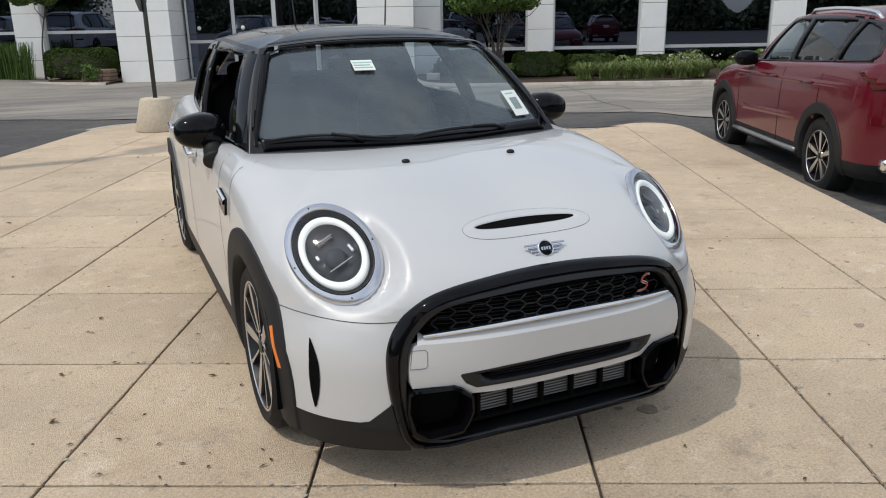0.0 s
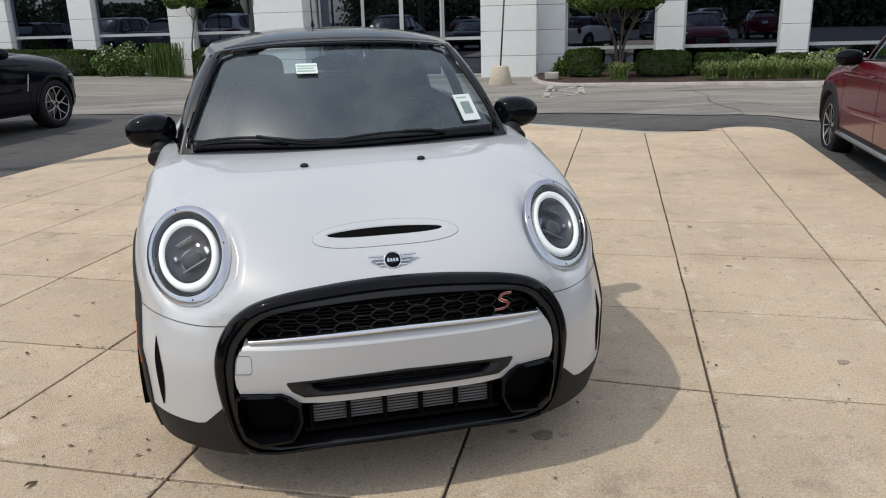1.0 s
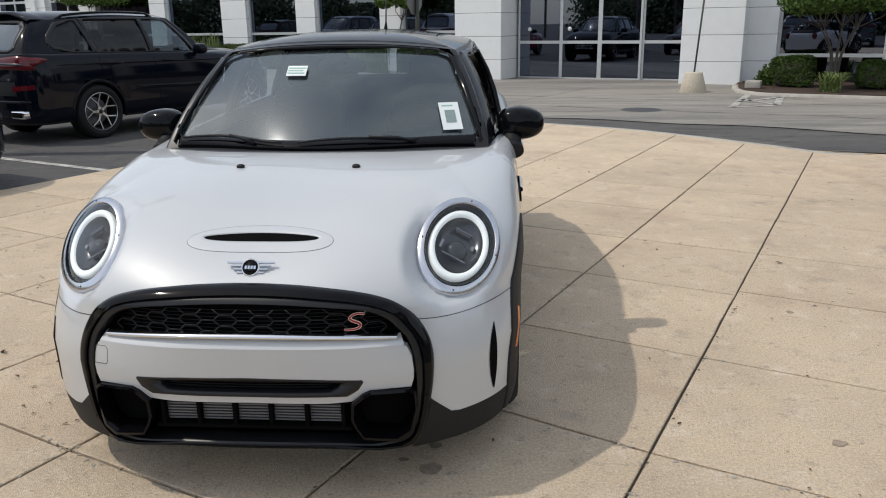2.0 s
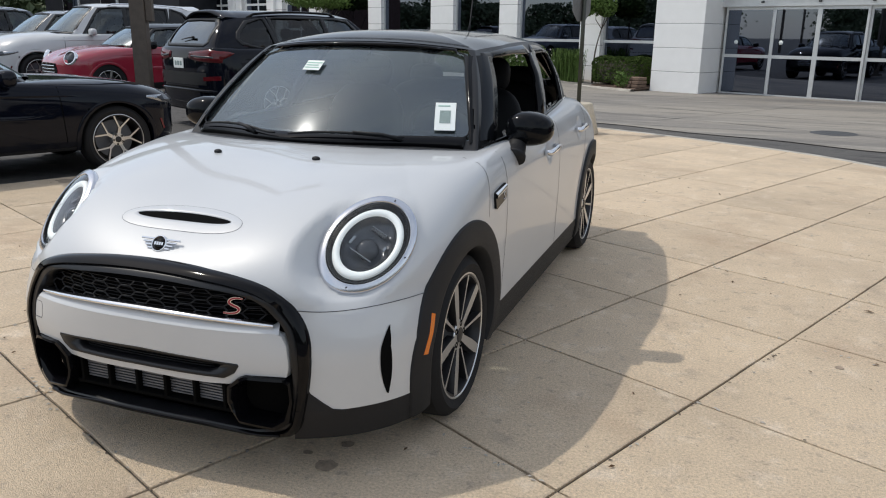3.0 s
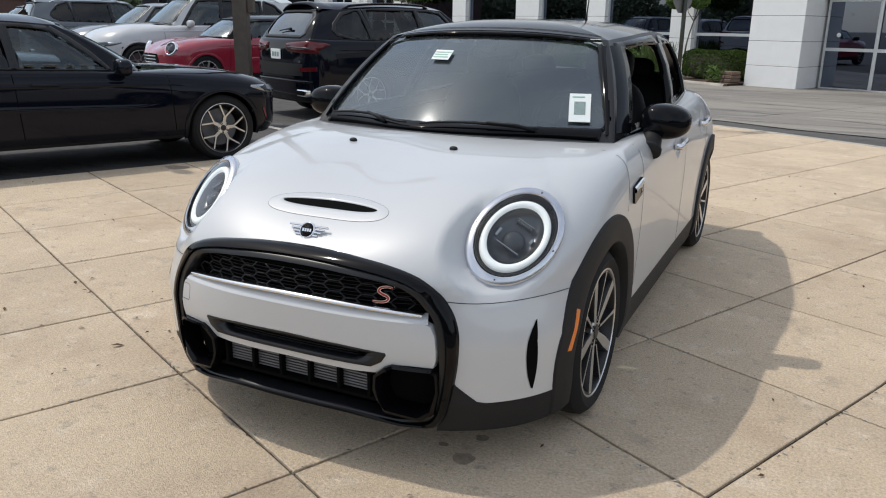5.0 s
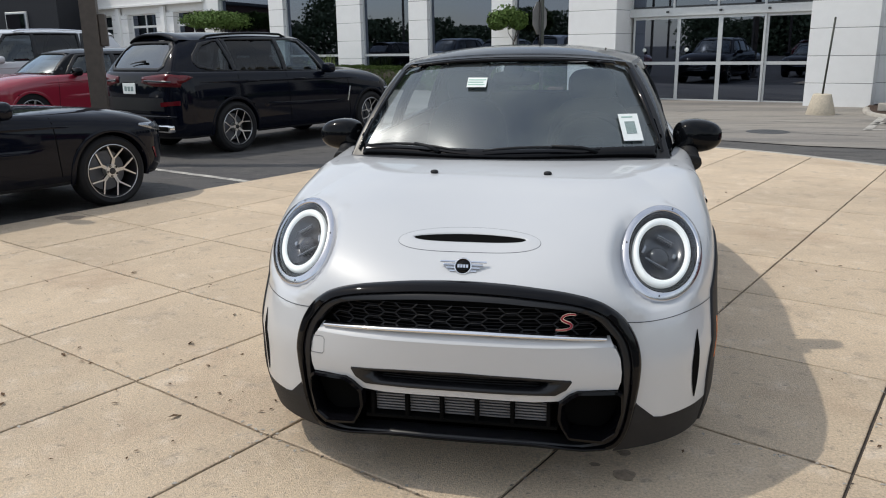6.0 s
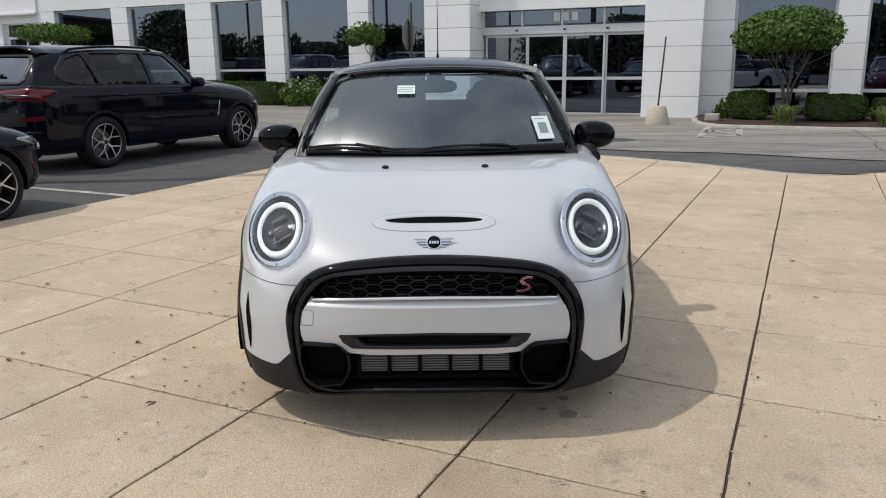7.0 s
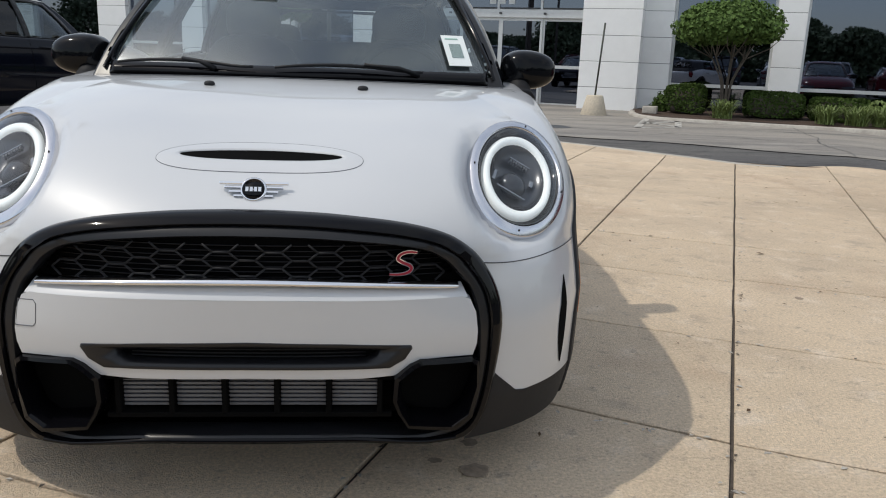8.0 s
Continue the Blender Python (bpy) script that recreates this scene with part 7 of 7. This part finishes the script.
    # intake shade coloured onto a black sheet over the nose
    part("lower_intake", sheet(poly, lambda a, b: sh.front(a, b, 0.010), 0.08, 0.03, Vector((0, 1, 0))), VOID, car, smooth=False)
    zp = zt - 0.12
    p0 = rear(0, zp, 0.012)
    pl = part("number_plate", box(-0.155, 0.155, p0.y, p0.y + 0.012, zp - 0.075, zp + 0.075, 0.004, 1), PAPER, car, "white plate", smooth=False)
    for k in range(3):
        part("bar", box(-0.11 + 0.08 * k, -0.05 + 0.08 * k, p0.y + 0.012, p0.y + 0.014, zp - 0.035, zp + 0.03), INK, pl, smooth=False)
    bm = bmesh.new()
    sh.ribbon([(w * 0.8 * f, L, 0.62 - 0.02 * f * f) for f in [i / 8 - 1 for i in range(17)]], 0.012, 0.004, bm)
    part("bumper_joint", bm, VOID, car)
    # spoiler and cabin
    if rails:
        for sg in (-1, 1):
            pts = [sh.above(sg * w * 0.60, roof_f + 0.35 + (roof_r - roof_f - 0.75) * f, 0.03 if 0 < f < 1 else -0.01) for f in [i / 14 for i in range(15)]]
            part("roof_rail", tube(pts, 0.018, 8), CHROME if rails == "chrome" else PIANO, car)
    if rear_belt is None:
        bm = bmesh.new()
        rows = []
        for f in np.linspace(-1, 1, 17):
            x = w * 0.58 * f
            q = sh.above(x, roof_r - 0.22)
            rows.append([q + Vector((0, -0.1, 0.004)), q + Vector((0, 0.16, 0.012)), q + Vector((0, 0.26 - 0.04 * f * f, -0.015)), q + Vector((0, 0.24 - 0.04 * f * f, -0.035)), q + Vector((0, 0.05, -0.05))])
        add_grid(bm, rows)
        part("roof_spoiler", bm, top, car)
    for sx in (-0.4, 0.4):
        b2 = blob(0, 0, 0, 0.25, 0.08, 0.34, 3, 16, 10, Matrix.Translation((sx, yb - 0.05, belt - 0.12)) @ Matrix.Rotation(-0.2, 4, 'X'))
        blob(sx, yb + 0.06, belt + 0.27, 0.13, 0.05, 0.09, 3, 14, 8, bm=b2)
        part("front_seat", b2, SEAT, car)
    part("dashboard", box(-w * 0.78, w * 0.78, cowl_y + 0.15, cowl_y + 0.62, belt - 0.2, belt - 0.02, 0.04, 2), DASH, car)
    return car, sh


SUV_W = ("suv_wheel", (0.375, 0.262, 0.285, 5, "Y"))
SEDAN_W = ("sedan_wheel", (0.345, 0.258, 0.255, 5, "Y"))
CROSS_W = ("crossover_wheel", (0.355, 0.232, 0.235, 5, "pair"))
#          L     w      H     wb     fo    R      cowl_y cowl_z roof_f roof_r belt  tail  rear_belt df    n_nose
SUV_D = (4.93, 0.985, 1.755, 2.975, 0.87, 0.375, 1.42, 1.19, 2.12, 4.50, 1.13, 1.20, None, 0.62, 2.2)
SEDAN_D = (4.94, 0.935, 1.480, 2.975, 0.84, 0.345, 1.43, 0.97, 2.22, 3.95, 0.94, 1.03, 4.55, 0.62, 2.1)
CROSS_D = (4.48, 0.925, 1.670, 2.670, 0.88, 0.355, 1.20, 1.13, 1.92, 4.10, 1.09, 1.22, None, 0.60, 2.1)
HATCH_D = (4.25, 0.900, 1.440, 2.670, 0.82, 0.315, 1.12, 0.99, 1.72, 4.05, 0.96, 1.02, None, 0.70, 1.7)
BIG_D = (5.20, 0.985, 1.880, 3.135, 0.88, 0.395, 1.50, 1.24, 2.20, 4.90, 1.18, 1.24, None, 0.60, 2.4)

suv, suv_shell = build_car("suv", "black sport utility vehicle with alloy wheels on the asphalt", NAVY_PAINT, 8.70, -9.08, 1, SUV_D, wheel=SUV_W, rails="black", lamp="slim")
for sg in (-1, 1):
    part("fender_vent", suv_shell.ribbon([suv_shell.side(1.47 - 0.07 * f, 0.62 + 0.24 * f, 0, sg) for f in [i / 8 for i in range(9)]], 0.022, 0.006), CHROME, suv, "slim chrome fender vent")
part("rear_wiper", tube([suv_shell.back(-0.20 + 0.34 * f, 1.335 - 0.035 * f * f, 0.022) for f in [i / 8 for i in range(9)]], [0.022, 0.020, 0.015, 0.012, 0.010, 0.009, 0.008, 0.007, 0.006], 6), PLASTIC, suv, "black rear wiper")
part("bumper_step", tube([suv_shell.back(0.86 * f, 0.585 - 0.01 * f * f, 0.006) for f in [i / 12 - 1 for i in range(25)]], 0.022, 8), NAVY_PAINT, suv)
bm = bmesh.new()
add_grid(bm, [[suv_shell.back(0.70 * f, z, 0.006) for f in [i / 12 - 1 for i in range(25)]] for z in (0.66, 0.70, 0.80, 0.84)])
part("tailgate_recess", bm, SATIN, suv)
sedan, _ = build_car("sedan_car", "black saloon car with alloy wheels beside the concrete island", NAVY_PAINT, 2.30, -6.66, 1, SEDAN_D, wheel=SEDAN_W, dlo=0.28)
part("brake_caliper", box(0.81, 0.865, 0.93, 1.045, 0.29, 0.47, 0.02, 2), CALIPER, sedan, "red brake caliper")
cross, _ = build_car("crossover_car", "dark red crossover with black arches and roof rails", RED_PAINT, 7.55, 3.80, 1, CROSS_D, wheel=CROSS_W, rails="chrome", black_low=1.0, garnish=True)
red, _ = build_car("small_car", "bright red small car with dark roof and round headlights", CHERRY_PAINT, 5.05, -13.7, -1, HATCH_D, roofs=BLACK_PAINT, wheel=CROSS_W, lamp="round")
big, _ = build_car("large_suv", "white large sport utility vehicle facing the lot", SUV_WHITE, 4.75, -16.75, -1, BIG_D, wheel=SUV_W, rails="chrome", trim=True)
sil, _ = build_car("silver_car", "silver crossover parked in a row", SILVER_PAINT, 4.9, -19.7, -1, SUV_D, wheel=CROSS_W, rails="chrome")
sil2, _ = build_car("silver_saloon", "silver saloon car, only its bonnet showing", SILVER_PAINT, 1.6, -10.6, 1, SEDAN_D, wheel=SEDAN_W, dlo=0.28)
grey, _ = build_car("grey_suv", "blue-grey sport utility vehicle seen from behind", GREY_PAINT, 8.3, -23.6, 1, BIG_D, wheel=CROSS_W, rails="chrome")
far, _ = build_car("dark_suv", "dark sport utility vehicle at the row's end", NAVY_PAINT, 3.6, -28.0, -1, SUV_D, wheel=SUV_W, rails="black")
# the lot behind the camera, mirrored in the showroom's glass
for k in range(7):
    src = (cross, big, sil, grey, sil, big, cross)[k]
    phi = math.atan2(UX, -UY)
    p = uv(-14.0 - (k % 2) * 0.4, -9.0 + 3.0 * k)
    o = copy_thing(src, Matrix.Translation((p.x, p.y, ground_z(p.x, p.y))) @ Matrix.Rotation(phi + math.pi, 4, 'Z'))
    tagged(o, "parked car across the lot", "car")

# woods round the lot
r = np.random.RandomState(5)


def woods(name, a, b, height, n, seed):
    r = np.random.RandomState(seed)
    t = r.rand(n)
    A, B = np.array(a), np.array(b)
    ln = np.linalg.norm(B - A)
    k = t * ln
    top = height * (0.62 + 0.30 * np.sin(k * 0.31 + seed) * np.sin(k * 0.113) + 0.16 * np.sin(k * 0.9))
    z = top * (1 - r.rand(n) ** 1.6)
    dep = r.normal(0, 2.0, n)
    d = (B - A) / ln
    P = np.stack([A[0] + d[0] * k - d[1] * dep, A[1] + d[1] * k + d[0] * dep, z], 1)
    N = r.normal(0, 1, (n, 3))
    o = leaf_mesh(name, P, N, 0.36, FAR_LEAF, None, seed, 1.3)
    return tagged(o, "distant dark green trees round the lot", "trees", kind="stuff")


woods("far_trees", (-60, -46), (22, -52), 6.6, 95000, 3)
woods("far_trees", (18, -50), (78, -58), 9.5, 90000, 8)
woods("far_trees", (-75, -40), (-64, 55), 7, 60000, 4)
woods("far_trees", (78, -55), (70, 20), 7, 16000, 5)
woods("far_trees", (-56, 46), (-30, 36), 12, 80000, 6)
for x, y in ((-44, -8), (-40, -19), (-49, -30), (-33, -30), (-25, -36), (-53, 2), (-12, -40)):
    o = thing("lamp_post", "tall dark lamp post across the lot", "lamp pole", Matrix.Translation((x, y, -0.04)), "lamp posts")
    part("pole", box(-0.09, 0.09, -0.09, 0.09, 0, 8.5, 0.01, 1), POLE_BROWN, o, smooth=False)
    part("lamp_head", box(-1.1, 1.1, -0.15, 0.15, 8.4, 8.6, 0.03, 1), POLE_BROWN, o, smooth=False)
# low brick building beyond the car row
BRICK = mat("dark_brown_brick", (0.10, 0.055, 0.045), 0.85, tint=0.25, scale=12, bump=0.3, bump_scale=60)
bk = thing("brick_building", "low dark brown brick building beyond the parked cars", "building", Matrix.Translation((-46, 24, 0)) @ Matrix.Rotation(0.85, 4, 'Z'))
part("wall", box(-9, 9, -3, 3, -0.1, 5.0), BRICK, bk, smooth=False)
part("roof", box(-9.3, 9.3, -3.3, 3.3, 5.0, 5.25, 0.03, 1), TRIM_DARK, bk, smooth=False)
part("door", box(1.0, 2.2, -3.06, -2.99, -0.1, 2.3, 0.02, 1), FRAME_M, bk, smooth=False)
win = part("window", box(7.3, 8.4, -3.10, -2.99, 2.4, 4.2, 0.02, 1), FRAME_M, bk, smooth=False)
part("pane", box(7.4, 8.3, -3.14, -3.098, 2.5, 4.1), SHOP_GLASS, win, smooth=False)
# dark building at the end of the lot
DARK_WALL = mat("dark_blue_cladding", (0.008, 0.009, 0.014), 0.6, tint=0.15, scale=3)
dk = thing("dark_building", "low dark blue clad building with small windows behind the lot", "building", Matrix.Translation((-28.7, 32.6, 0)) @ Matrix.Rotation(-0.155, 4, 'Z'))
part("wall", box(-5.2, 5.0, -1.2, 1.4, -0.1, 6.0), DARK_WALL, dk, smooth=False)
part("roof", box(-5.4, 5.2, -1.4, 1.6, 6.0, 6.25, 0.03, 1), TRIM_DARK, dk, smooth=False)
for x0 in (-3.6, -0.6, 1.9):
    win = part("window", box(x0, x0 + 1.3, -1.30, -1.19, 1.7, 3.4, 0.02, 1), FRAME_M, dk, smooth=False)
    part("pane", box(x0 + 0.1, x0 + 1.2, -1.34, -1.298, 1.8, 3.3), SHOP_GLASS, win, smooth=False)

# litter on the concrete
LITTER = mat("dry_leaf_litter", (0.10, 0.055, 0.025), 0.9, tint=0.4, scale=50)
r = np.random.RandomState(9)
for size, count, sd, mt, long, label in ((0.0095, 420, 9, LITTER, 2.4, "dry brown leaf bits on the concrete"), (0.019, 70, 10, LITTER, 2.6, "larger dry leaf pieces on the concrete"), (0.010, 150, 11, KERB, 1.3, "pale grit scattered on the concrete")):
    P = []
    for k in range(count):
        if k % 6:
            u_, v_ = r.uniform(-4, 6.5), -0.8 - abs(r.normal(0, 2.0))
        else:
            u_, v_ = r.uniform(-3, 8), r.uniform(0.2, 2.5)
        q = uv(u_, max(v_, -5.4), 0.006)
        P.append((q.x, q.y, q.z))
    tagged(leaf_mesh("ground_litter", P, [(0, 0, 2.5)] * len(P), size, mt, None, sd, long), label, "litter", kind="stuff")

# crumbs and worn spots along the joints
r = np.random.RandomState(31)
P = []
for k in range(900):
    if k % 3:
        u_, v_ = r.uniform(-4.5, 8.0), lines_v[r.randint(1, len(lines_v) - 1)] + r.normal(0, 0.006)
    else:
        u_, v_ = lines_u[r.randint(4, len(lines_u) - 3)] + r.normal(0, 0.004), r.uniform(-5.2, 2.5)
    q = uv(u_, v_, 0.0025)
    P.append((q.x, q.y, q.z))
tagged(leaf_mesh("joint_crumbs", P, [(0, 0, 9.0)] * len(P), 0.0075, JOINT, None, 33, 2.0), "dark crumbs along the slab joints", "grit", kind="stuff")

# pale chips broken from the slab edges
r = np.random.RandomState(52)
P = []
for k in range(700):
    if k % 2:
        u_, v_ = r.uniform(-3.5, 6.0), lines_v[r.randint(3, len(lines_v) - 1)] + r.normal(0, 0.012)
    else:
        u_, v_ = lines_u[r.randint(8, 14)] + r.normal(0, 0.010), r.uniform(-4.2, 2.4)
    q = uv(u_, v_, 0.0022)
    P.append((q.x, q.y, q.z))
tagged(leaf_mesh("edge_chips", P, [(0, 0, 12.0)] * len(P), 0.011, KERB, None, 53, 1.9), "pale chipped spots along the slab edges", "grit", kind="stuff")

# dark drip stains in front of the car
STAIN = mat("oil_stained_concrete", (0.30, 0.235, 0.175), 0.85, tint=0.35, scale=45)
for x, y, rad, seed in ((0.530, 0.250, 0.032, 1), (0.535, 0.400, 0.020, 2), (0.431, 0.300, 0.014, 3), (-4.18, 3.82, 0.10, 4), (1.961, 0.481, 0.022, 5), (2.247, 1.792, 0.016, 6)):
    bm = bmesh.new()
    ring = []
    for k in range(26):
        a = 2 * math.pi * k / 26
        q = rad * (1 + 0.35 * noise.noise(Vector((math.cos(a) * 1.6, math.sin(a) * 1.6, seed * 3.1))))
        ring.append(bm.verts.new((x + 1.25 * q * math.cos(a), y + q * math.sin(a), 0.0026)))
    bm.faces.new(ring)
    tagged(part("drip_stain", bm, STAIN, smooth=False), "dark drip stain on the concrete", "stain", kind="structure")
